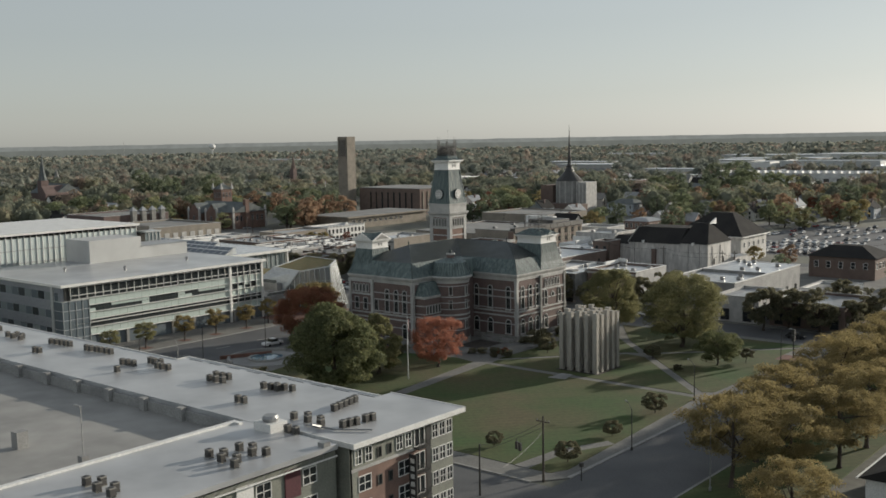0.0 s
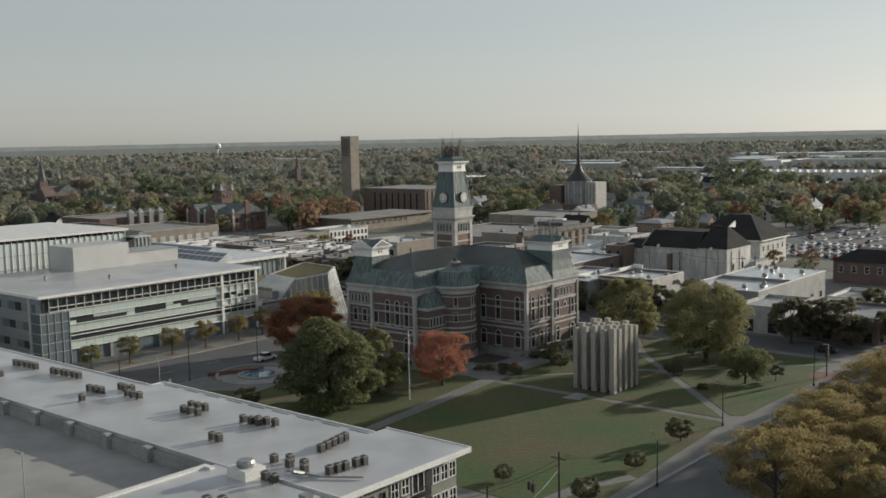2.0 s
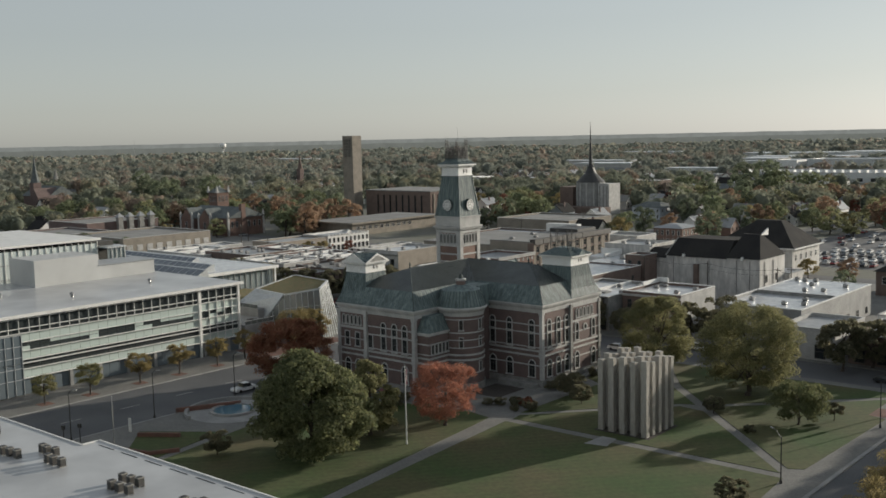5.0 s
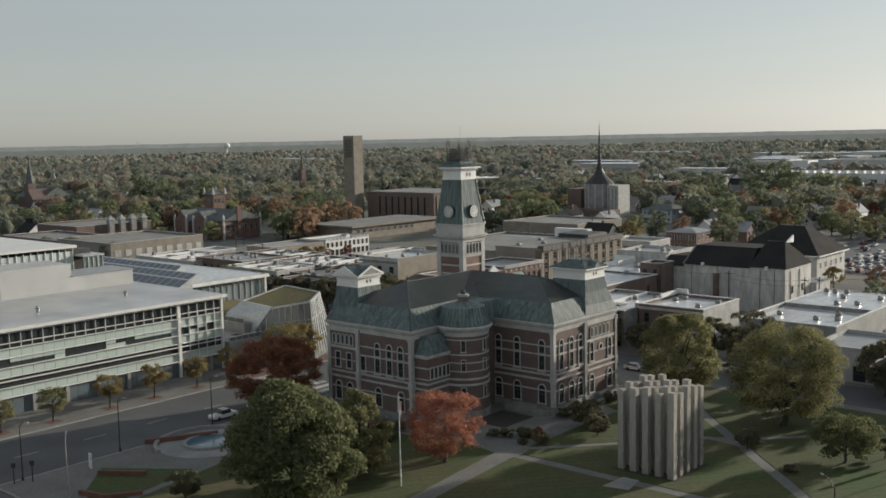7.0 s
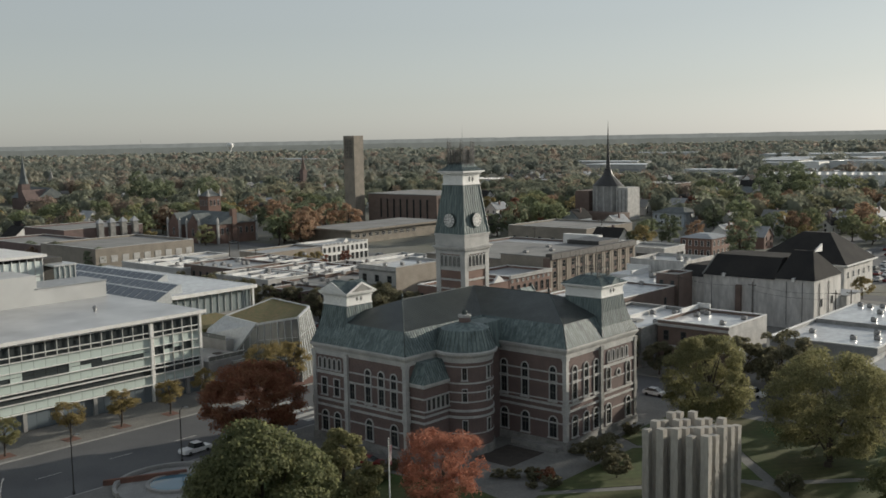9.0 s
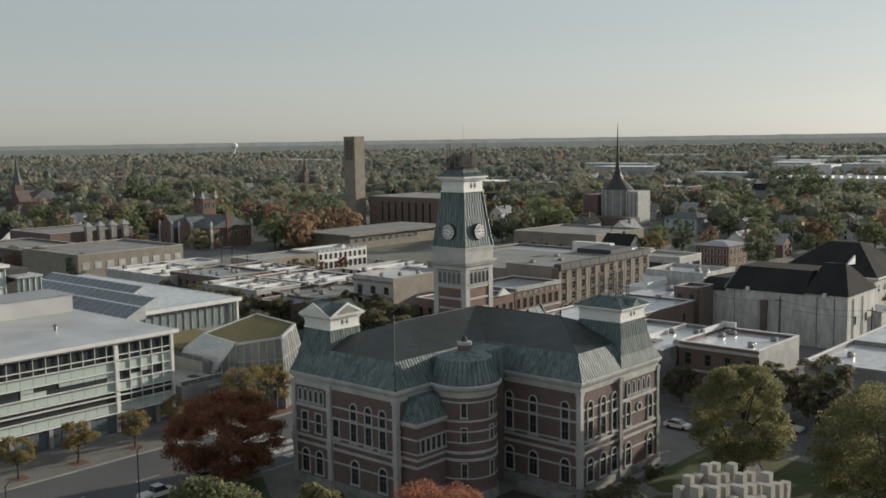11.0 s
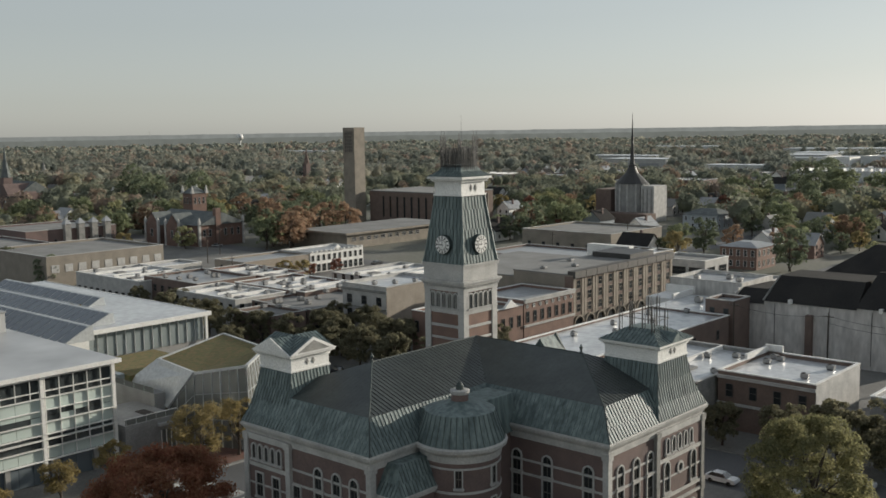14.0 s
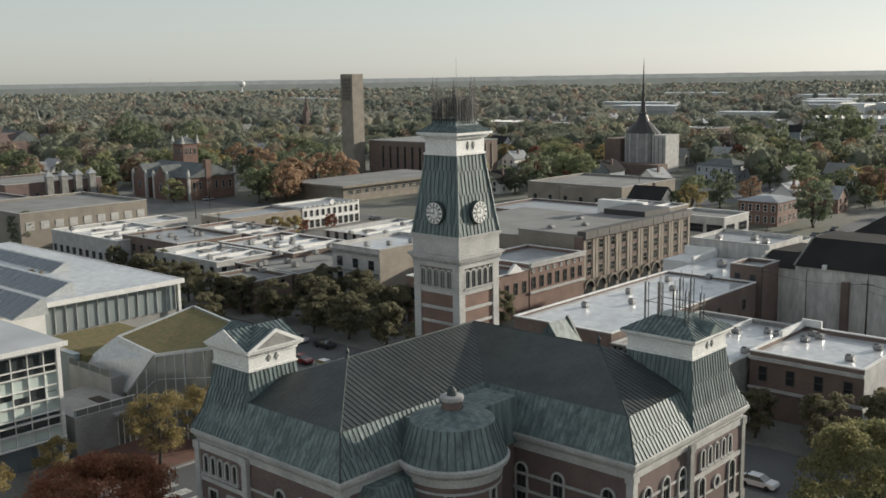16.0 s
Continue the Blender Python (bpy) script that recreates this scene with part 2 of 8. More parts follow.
class G:
    """Vertices and faces gathered for one mesh."""

    def __init__(self):
        self.v, self.f = [], []

    def poly(self, pts):
        n = len(self.v)
        self.v += [tuple(p) for p in pts]
        self.f.append(tuple(range(n, n + len(pts))))
        return self

    def box(self, x0, x1, y0, y1, z0, z1):
        n = len(self.v)
        self.v += [(x0, y0, z0), (x1, y0, z0), (x1, y1, z0), (x0, y1, z0), (x0, y0, z1), (x1, y0, z1), (x1, y1, z1), (x0, y1, z1)]
        self.f += [tuple(n + i for i in q) for q in ((3, 2, 1, 0), (4, 5, 6, 7), (0, 1, 5, 4), (1, 2, 6, 5), (2, 3, 7, 6), (3, 0, 4, 7))]
        return self

    def loft(self, rings, cap=True):
        """Rings of equal length, joined one to the next; ends closed."""
        n, k = len(self.v), len(rings[0])
        for r in rings:
            self.v += [tuple(p) for p in r]
        for a in range(len(rings) - 1):
            for i in range(k):
                j = (i + 1) % k
                self.f.append((n + a * k + i, n + a * k + j, n + (a + 1) * k + j, n + (a + 1) * k + i))
        if cap:
            self.f.append(tuple(n + i for i in reversed(range(k))))
            self.f.append(tuple(n + (len(rings) - 1) * k + i for i in range(k)))
        return self

    def prism(self, pts, z0, z1):
        return self.loft([[(x, y, z0) for x, y in pts], [(x, y, z1) for x, y in pts]])

    def frustum(self, r0, z0, r1, z1):
        """Rectangles (x0, x1, y0, y1) at two heights."""
        ring = lambda r, z: [(r[0], r[2], z), (r[1], r[2], z), (r[1], r[3], z), (r[0], r[3], z)]
        return self.loft([ring(r0, z0), ring(r1, z1)])

    def turned(self, x, y, profile, n=16, a0=0.0):
        """A lathe form: profile rows of radius, height."""
        return self.loft([[(x + r * math.cos(a0 + 2 * math.pi * i / n), y + r * math.sin(a0 + 2 * math.pi * i / n), z) for i in range(n)] for r, z in profile])

    def rod(self, a, b, r, r2=None, n=6):
        a, b = Vector(a), Vector(b)
        d = (b - a).normalized()
        u = d.orthogonal().normalized()
        w = d.cross(u)
        ring = lambda c, q: [c + (u * math.cos(2 * math.pi * i / n) + w * math.sin(2 * math.pi * i / n)) * q for i in range(n)]
        return self.loft([ring(a, r), ring(b, r if r2 is None else r2)])

    def mesh(self, name, material, shift=(0, 0, 0)):
        me = bpy.data.meshes.new(name)
        sx, sy, sz = shift
        me.from_pydata([(x - sx, y - sy, z - sz) for x, y, z in self.v], [], self.f)
        me.materials.append(material)
        return me


def thing(name, x, y, z, label, category, group="", kind=""):
    ob = new(name)
    ob.location = (x, y, z)
    ORIGIN[ob.name] = Vector((x, y, z))
    return tagged(ob, label, category, group, kind)


def part(name, g, material, parent, label="", kind=""):
    """One mesh under a thing or a part; its geometry is given in the world."""
    o = ORIGIN[parent.name]
    ob = new(name, g.mesh(name, material, o))
    ob.parent = parent
    ORIGIN[ob.name] = o
    return tagged(ob, label, kind=kind)


def piece(name, me, parent, x, y, z, rz=0.0, label="", scale=None):
    """A repeat that shares its mesh."""
    ob = new(name, me)
    ob.parent = parent
    o = ORIGIN[parent.name]
    ob.location = (x - o.x, y - o.y, z - o.z)
    ob.rotation_euler = (0, 0, rz)
    if scale:
        ob.scale = scale
    ORIGIN[ob.name] = Vector((x, y, z))
    return tagged(ob, label)


def solid(name, g, material, label="", category="", group="", kind="", at=(0, 0, 0)):
    """A thing that is one mesh."""
    ob = new(name, g.mesh(name, material, at))
    ob.location = at
    ORIGIN[ob.name] = Vector(at)
    return tagged(ob, label, category, group, kind)


def ribs(g, poly, step, width=0.05, high=0.055, along=None):
    """Raised seams that run up a flat roof face; poly starts with its lower edge."""
    p = [Vector(q) for q in poly]
    u = (p[1] - p[0]).normalized()
    n = u.cross(p[2] - p[1]).normalized()
    if n.z < 0:
        n = -n
    v = n.cross(u).normalized()
    if v.z < 0:
        v = -v
    flat = [((q - p[0]).dot(u), (q - p[0]).dot(v)) for q in p]
    lo, hi = min(a for a, _ in flat), max(a for a, _ in flat)
    c = lo + step * 0.5
    while c < hi:
        cut = []
        for (a0, b0), (a1, b1) in zip(flat, flat[1:] + flat[:1]):
            if (a0 - c) * (a1 - c) < 0:
                cut.append(b0 + (b1 - b0) * (c - a0) / (a1 - a0))
        if len(cut) >= 2 and max(cut) - min(cut) > 0.15:
            a, b = (p[0] + u * c + v * k for k in (min(cut), max(cut)))
            w = u * width / 2
            g.loft([[a - w - n * 0.02, a + w - n * 0.02, a + w * 0.7 + n * high, a - w * 0.7 + n * high], [b - w - n * 0.02, b + w - n * 0.02, b + w * 0.7 + n * high, b - w * 0.7 + n * high]])
        c += step

# ---- ground, streets, lawns ----
solid("ground", G().poly([(-4600, -4600, -0.03), (4600, -4600, -0.03), (4600, 4600, -0.03), (-4600, 4600, -0.03)]), M_GROUND, "flat town ground of grass, gravel and paving", "ground", kind="structure")


def slab(name, pts, z0, z1, material, label, category):
    return solid(name, G().prism(pts, z0, z1), material, label, category, kind="structure")


def rect(x0, x1, y0, y1):
    return [(x0, y0), (x1, y0), (x1, y1), (x0, y1)]


slab("road", rect(87.5, 103.0, -320, 700), -0.2, 0.0, M_ASPHALT, "grey asphalt street beside the lawn", "road")
slab("road", rect(-320, 87.5, -97.0, -84.5), -0.2, 0.0, M_ASPHALT, "asphalt street in front of the apartment block", "road")
slab("road", rect(-40.5, -18.0, -84.5, 31), -0.2, 0.0, M_ASPHALT, "wide asphalt street past the glass office", "road")
slab("road", rect(-420, 87.5, 31, 45.5), -0.2, 0.0, M_ASPHALT, "asphalt street behind the courthouse", "road")
slab("road", rect(-53.0, -41.5, 45.5, 420), -0.2, 0.0, M_ASPHALT, "narrow asphalt street between shop blocks", "road")
slab("road", rect(-420, -53.0, 163, 174), -0.2, 0.0, M_ASPHALT, "asphalt cross street", "road")
slab("road", rect(-41.5, 87.5, 163, 174), -0.2, 0.0, M_ASPHALT, "asphalt cross street", "road")
slab("road", rect(-120, -109, 174, 700), -0.2, 0.0, M_ASPHALT, "asphalt side street", "road")
slab("car_park", rect(-30, 84, 196, 330), -0.2, 0.0, M_ASPHALT, "large asphalt car park", "car park")
slab("road", rect(-700, 500, 402, 413), -0.2, 0.0, M_ASPHALT, "distant asphalt street", "road")

# the square round the courthouse: paved rim, lawns 2 cm over it
slab("pavement", [(-18, -84.5), (84, -84.5), (87.5, -80), (87.5, 31), (-18, 31)], -0.2, 0.14, M_PAVE, "worn concrete pavement round the square", "pavement")
slab("lawn", [(38.8, -80.0), (84.0, -80.0), (85.4, -77.0), (83.0, -40.0), (82.0, -28.6), (33.2, -28.6)], 0.1, 0.19, M_GRASS, "mown lawn with brown patches", "lawn")
slab("lawn", [(4.0, -79.5), (36.6, -79.5), (29.6, -28.6), (24, -27.4), (9, -30.5), (-2, -35.0), (-3, -44), (0, -60)], 0.1, 0.19, M_GRASS, "shaded lawn under trees", "lawn")
slab("lawn", [(33.4, -26.6), (80.8, -26.6), (57.4, -3.2), (52.6, -2.6), (33.0, -24.2)], 0.1, 0.19, M_GRASS, "lawn round the pillars", "lawn")
slab("lawn", [(32.2, -23.0), (51.6, -1.2), (54.2, 0.0), (43.0, 11.2), (32.2, 2.0)], 0.1, 0.19, M_GRASS, "lawn beside the courthouse walk", "lawn")
slab("lawn", [(45.6, 11.2), (55.8, 1.0), (82.0, 27.0), (82.0, 28.0), (34, 28.0)], 0.1, 0.19, M_GRASS, "lawn with old trees", "lawn")
slab("lawn", [(57.0, -0.2), (81.0, -24.2), (83.0, -23.0), (84.0, 10.0), (80.8, 11.0), (80.8, 23.5)], 0.1, 0.19, M_GRASS, "lawn between paths and the street", "lawn")
slab("lawn", [(27.5, 6), (32.0, 3.5), (42.0, 12.2), (32, 27), (27.5, 27)], 0.1, 0.19, M_GRASS, "narrow lawn at the courthouse wall", "lawn")
slab("lawn", [(-13.0, -70.5), (-4.0, -64.0), (-1.4, -62.0), (2.4, -79.0), (-2, -79.0), (-6.0, -77.0)], 0.1, 0.19, M_GRASS, "small lawn beside a plaza", "lawn")
slab("lawn", [(-4, -42), (-4, -34.6), (-10, -31), (-16.5, -27), (-16.5, -42)], 0.1, 0.19, M_GRASS, "shaded strip of lawn", "lawn")
# Flat dark slab put in for a sunken paved square.
slab("mulch_bed", rect(15.6, 22.6, -17.0, -8.4), 0.1, 0.17, M_MULCH, "flat dark square for a sunken paved area", "planting bed")
slab("pavement", rect(-54, -40.5, -84.5, 31), -0.2, 0.14, M_PAVE, "pavement in front of the glass office", "pavement")
slab("pavement", rect(-130, 87.0, -101, -97.0), -0.2, 0.14, M_PAVE, "pavement along the apartment block", "pavement")
slab("pavement", rect(103, 118, -320, 420), -0.2, 0.14, M_GRASS, "grass verge under a row of trees", "verge")
slab("pavement", rect(-41.5, 87.5, 45.5, 163), -0.2, 0.14, M_PAVE, "pavement and yards of the shop block", "pavement")
slab("pavement", rect(-420, -53.0, 45.5, 163), -0.2, 0.14, M_PAVE, "pavement and yards of the shop block", "pavement")
slab("pavement", rect(-420, -54, -84.5, 31), -0.2, 0.14, M_PAVE, "pavement round the office block", "pavement")
# Added dark slab; the grass really runs up to the pillars.
slab("plinth", rect(48.0, 58.2, -24.0, -13.8), 0.1, 0.22, M_MULCH, "added dark slab under the pillars", "plinth")
slab("path_slab", [(50.9, -31.4), (54.6, -30.6), (53.8, -26.4), (51.2, -26.4)], 0.1, 0.205, M_CONC, "small concrete apron at the path", "path")
slab("path_slab", [(77.8, -80.2), (80.4, -80.2), (80.8, -71.0), (84.6, -62.4), (82.8, -61.6), (78.8, -70.6)], 0.1, 0.202, M_PAVE, "worn concrete walk across the lawn corner", "path")
for x0, x1, y0, y1 in ((87.0, 87.6, -80, 31), (102.9, 103.3, -320, 420)):
    slab("kerb", rect(x0, x1, y0, y1), -0.1, 0.16, M_CONC, "pale concrete kerb", "kerb")
for y in (-97.2, -84.7):
    slab("kerb", rect(-18 if y > -90 else -130, 84 if y > -90 else 87, y, y + 0.35), -0.1, 0.16, M_CONC, "pale concrete kerb", "kerb")
for x in (-40.7, -18.2):
    slab("kerb", rect(x, x + 0.35, -84, 31), -0.1, 0.16, M_CONC, "pale concrete kerb", "kerb")
slab("brick_paving", rect(-53.4, -41.2, -19.0, 6.0), 0.1, 0.152, M_PAVER, "reddish brick paving before the pavilion", "paving")

# ---- courthouse ----
court = thing("courthouse", -1.6, 4.6, 0, "red brick courthouse with stone bands and green copper mansard roofs", "courthouse")
CROSS = [(-11.6, -24.2), (8.4, -24.2), (8.4, -5.4), (24.7, -5.4), (24.7, 14.6), (-11.6, 14.6)]


def grown(d):
    """The angled plan moved out by d."""
    sx = (-1, 1, 1, 1, 1, -1)
    sy = (-1, -1, -1, -1, 1, 1)
    return [(x + a * d, y + b * d) for (x, y), a, b in zip(CROSS, sx, sy)]


part("brick_wall", G().prism(CROSS, 1.4, 15.2), M_BRICK, court)
part("stone_base", G().prism(grown(0.3), 0.0, 1.45), M_STONEG, court, "grey ashlar base course")
for z0, z1, d, nm in ((5.95, 6.3, 0.18, "stone_belt"), (6.95, 7.3, 0.16, "stone_belt"), (14.6, 15.0, 0.12, "stone_band"), (12.05, 12.3, 0.08, "stone_band"), (10.45, 10.7, 0.08, "stone_band"), (4.1, 4.35, 0.08, "stone_band"), (7.7, 7.9, 0.1, "stone_band")):
    part(nm, G().prism(grown(d), z0, z1), M_STONE, court, "pale limestone course")
cor = G()
cor.loft([[(x, y, z) for x, y in grown(d)] for d, z in ((0.2, 15.0), (0.2, 15.34), (0.3, 15.36), (0.55, 15.79), (0.64, 15.81), (0.7, 16.14), (0.6, 16.16), (0.5, 16.3))])
part("cornice", cor, M_STONE, court, "moulded pale stone cornice")


def window_set(w, h, arch=True, trim=0.17, deep=0.18, rail=True):
    """Shared meshes of one window facing -y, foot at the origin: stone surround, pane, sash bars."""
    def outline(half, top):
        pts = [(-half, 0.0)]
        if arch:
            s = top - half
            pts += [(-half * math.cos(a), s + half * math.sin(a)) for a in [math.pi * i / 8 for i in range(9)]]
        else:
            pts += [(-half, top), (half, top)]
        return pts + [(half, 0.0)]
    a, b = outline(w / 2, h), outline(w / 2 + trim, h + trim)
    g = G()
    for i in range(len(a) - 1):
        (ax, az), (bx, bz), (cx, cz), (dx, dz) = a[i], a[i + 1], b[i + 1], b[i]
        g.poly([(ax, -deep, az), (bx, -deep, bz), (cx, -deep, cz), (dx, -deep, dz)])
        g.poly([(ax, -deep, az), (ax, 0, az), (bx, 0, bz), (bx, -deep, bz)])
        g.poly([(dx, -deep, dz), (cx, -deep, cz), (cx, 0.02, cz), (dx, 0.02, dz)])
    g.box(-w / 2 - trim - 0.1, w / 2 + trim + 0.1, -deep - 0.12, 0.02, -0.22, 0.0)
    pane = G().poly([(x, -0.02, z) for x, z in reversed(a)])
    sash = G().box(-0.035, 0.035, -0.07, -0.025, 0, h - 0.02)
    if rail:
        sash.box(-w / 2, w / 2, -0.08, -0.025, h * 0.5 - 0.05, h * 0.5 + 0.05)
    sash.box(-w / 2, -w / 2 + 0.08, -0.08, -0.025, 0, h - (w / 2 if arch else 0))
    sash.box(w / 2 - 0.08, w / 2, -0.08, -0.025, 0, h - (w / 2 if arch else 0))
    return g.mesh("surround", M_STONE), pane.mesh("pane", M_DARKGL), sash.mesh("sash", M_FRAME)


def window(kit, parent, x, y, z, rz=0.0, name="window"):
    w = piece(name, kit[0], parent, x, y, z, rz)
    for nm, me in (("pane", kit[1]), ("sash", kit[2])):
        o = new(nm, me)
        o.parent = w
    return w


W_TOP, W_LOW, W_GND = window_set(1.15, 2.3), window_set(1.15, 2.7, False, 0.16), window_set(1.4, 3.3)
W_SMALL, W_TALL, W_SLIT = window_set(0.6, 1.7, True, 0.16, rail=False), window_set(1.1, 3.5), window_set(0.7, 1.9, False, 0.12)
E90 = math.pi / 2
for x in (12.7, 16.9, 22.3):
    window(W_TOP, court, x, -5.4, 10.85)
    window(W_LOW, court, x, -5.4, 7.7)
    window(W_GND, court, x, -5.4, 1.9)
for y in (-3.1, 0.1, 3.0):
    window(W_TOP, court, 24.7, y, 10.85, E90)
    window(W_LOW, court, 24.7, y, 7.7, E90)
    window(W_GND, court, 24.7, y, 1.9, E90)
for x in (0.4, 3.3, 6.0):
    window(W_TOP, court, x, -24.2, 10.85)
    window(W_LOW, court, x, -24.2, 7.7)
for x in (0.5, 5.9):
    window(W_GND, court, x, -24.2, 1.9)
window(W_LOW, court, -3.2, -24.2, 7.7)
# corner pavilions, a little proud of the wings
for (x0, x1, y0, y1), nm in (((-11.85, -4.3, -24.45, -16.8), "pavilion_wall"), ((14.6, 24.95, 4.2, 14.85), "pavilion_wall")):
    part(nm, G().box(x0, x1, y0, y1, 1.4, 15.1), M_BRICK, court)
    for z0, z1, d in ((0, 1.5, 0.3), (5.95, 6.3, 0.2), (6.95, 7.3, 0.18), (11.3, 11.75, 0.12), (14.4, 15.1, 0.15), (4.1, 4.35, 0.08), (9.2, 9.4, 0.08)):
        part("stone_course", G().box(x0 - d, x1 + d, y0 - d, y1 + d, z0, z1), M_STONEG if z0 == 0 else M_STONE, court)
for i in range(5):
    window(W_SMALL, court, -10.3 + 1.12 * i, -24.45, 12.2)
    window(W_SMALL, court, 24.95, 6.4 + 1.35 * i, 12.2, E90)
for x in (-9.4, -6.5):
    window(W_LOW, court, x, -24.45, 7.9)
    window(W_GND, court, x, -24.45, 1.9)
for y in (6.3, 12.4):
    window(W_TALL, court, 24.95, y, 7.7, E90)
    window(W_GND, court, 24.95, y, 1.9, E90)
oc = part("round_window", G().loft([[(24.95 + dx, 9.4 + r * math.cos(a), 9.9 + r * math.sin(a)) for a in [2 * math.pi * i / 14 for i in range(14)]] for dx, r in ((0, 0.75), (0.15, 0.75), (0.15, 0.48), (0.02, 0.46))]), M_STONE, court)
part("pane", G().poly([(24.99, 9.4 + 0.47 * math.cos(a), 9.9 + 0.47 * math.sin(a)) for a in [2 * math.pi * i / 14 for i in range(14)]]), M_DARKGL, oc)
# stone pilasters at the corners
for x0, x1, y0, y1 in ((-12.05, -11.3, -24.65, -23.9), (-4.7, -3.95, -24.65, -24.0), (7.95, 8.62, -24.42, -23.6), (24.2, 24.92, -5.62, -4.9), (24.5, 25.12, 3.95, 4.7), (24.3, 25.12, 14.3, 15.02)):
    part("pilaster", G().box(x0, x1, y0, y1, 0.2, 15.05).box(x0 - 0.1, x1 + 0.1, y0 - 0.1, y1 + 0.1, 5.8, 7.4).box(x0 - 0.1, x1 + 0.1, y0 - 0.1, y1 + 0.1, 14.3, 15.05), M_STONEG if x0 > 24.25 else M_STONE, court)
# porch annexe in the corner of the front wing
part("annexe_wall", G().box(8.4, 11.3, -23.3, -16.9, 0, 11.6), M_BRICK, court)
for z0, z1, d in ((0, 1.45, 0.25), (5.95, 6.3, 0.15), (6.95, 7.3, 0.13), (7.8, 8.0, 0.08), (9.7, 9.95, 0.1), (11.5, 11.75, 0.25), (11.75, 12.1, 0.4)):
    part("stone_course", G().box(8.3, 11.3 + d, -23.3 - d, -16.9, z0, z1), M_STONEG if z0 == 0 else M_STONE, court)
an = part("annexe_roof", G().frustum((8.3, 11.6, -23.6, -16.8), 12.1, (8.3, 11.0, -22.8, -16.8), 13.3).frustum((8.3, 11.0, -22.8, -16.8), 13.3, (8.3, 10.2, -21.8, -16.8), 15.0), M_COPPER, court)
g = G()
ribs(g, [(11.6, -23.6, 12.1), (11.6, -16.8, 12.1), (11.0, -16.8, 13.3), (11.0, -22.8, 13.3)], 0.5)
ribs(g, [(8.3, -23.6, 12.1), (11.6, -23.6, 12.1), (11.0, -22.8, 13.3), (8.3, -22.8, 13.3)], 0.5)
ribs(g, [(11.0, -22.8, 13.3), (11.0, -16.8, 13.3), (10.2, -16.8, 15.0), (10.2, -21.8, 15.0)], 0.5)
part("seams", g, M_COPPER2, an, kind="stuff")
for i in range(5):
    window(W_SLIT, court, 11.3, -22.3 + 1.05 * i, 7.95, E90)
# round stair bay
BX, BY = 11.2, -13.4
bay = part("bay_wall", G().turned(BX, BY, ((4.3, 1.4), (4.3, 15.2)), 40), M_BRICK, court)
for z0, z1, r in ((0, 1.5, 4.6), (3.4, 3.6, 4.38), (5.95, 6.3, 4.5), (6.95, 7.3, 4.48), (8.4, 8.6, 4.38), (9.9, 10.1, 4.38), (11.3, 11.55, 4.4), (13.9, 14.1, 4.38), (14.6, 15.0, 4.42)):
    part("stone_course", G().turned(BX, BY, ((r, z0), (r, z1)), 40), M_STONEG if z0 == 0 else M_STONE, bay)
part("bay_cornice", G().turned(BX, BY, ((4.5, 15.0), (4.55, 15.35), (4.9, 15.75), (5.05, 15.8), (5.1, 16.15), (4.95, 16.3), (4.3, 16.32)), 40), M_STONE, court)
for deg in (-108, -52, 4):
    for z in (12.0, 8.6, 3.7):
        a = radians(deg)
        window(W_SLIT, court, BX + 4.28 * math.cos(a), BY + 4.28 * math.sin(a), z, a + math.pi / 2)
prof = ((4.85, 16.3), (4.6, 17.0), (4.25, 17.9), (3.95, 18.8), (3.78, 19.4))
br = part("bay_roof", G().turned(BX, BY, prof + ((3.5, 19.5), (1.0, 20.3)), 40), M_COPPER, court)
g = G()
for i in range(40):
    c, s = math.cos(2 * math.pi * i / 40), math.sin(2 * math.pi * i / 40)
    for (r0, z0), (r1, z1) in zip(prof, prof[1:]):
        g.rod((BX + r0 * c, BY + r0 * s, z0), (BX + r1 * c, BY + r1 * s, z1), 0.05, n=4)
part("seams", g, M_COPPER2, br, kind="stuff")
cu = part("cupola", G().turned(BX, BY, ((0.95, 20.0), (0.9, 21.0)), 20), M_BRICK, court)
part("rim", G().turned(BX, BY, ((1.0, 21.0), (1.05, 21.15), (1.05, 21.4), (0.8, 21.45)), 20), M_STONE, cu)
part("collar", G().turned(BX, BY, ((1.4, 19.95), (1.35, 20.15), (1.0, 20.3)), 20), M_COPPER2, cu)
part("lantern_cap", G().turned(BX, BY, ((0.45, 21.45), (0.42, 21.9), (0.1, 22.3)), 12), M_COPPER2, cu)
# block that ties the bay to both wings
part("link_wall", G().box(8.3, 11.8, -16.0, -5.2, 0, 15.2), M_BRICK, court)
part("link_roof", G().frustum((8.0, 12.3, -16.5, -5.0), 15.2, (8.0, 11.8, -16.0, -5.0), 19.45), M_COPPER, court)

# main mansard and hip roofs
EA, BA_, EB, BB = (-12.2, 9.0, -24.8, 15.2), (-10.2, 7.0, -22.8, 13.2), (-12.15, 25.3, -6.0, 15.15), (-10.15, 23.3, -4.0, 13.15)
ZE, ZB, ZR = 16.3, 19.6, 22.7
mid = lambda a, b, f: tuple(p + (q - p) * f for p, q in zip(a, b))


def stepped(lo, up):
    """A mansard skirt, steeper below than above."""
    ring = lambda r, z: [(r[0], r[2], z), (r[1], r[2], z), (r[1], r[3], z), (r[0], r[3], z)]
    return G().loft([ring(lo, ZE), ring(mid(lo, up, 0.42), 17.6), ring(up, ZB)])


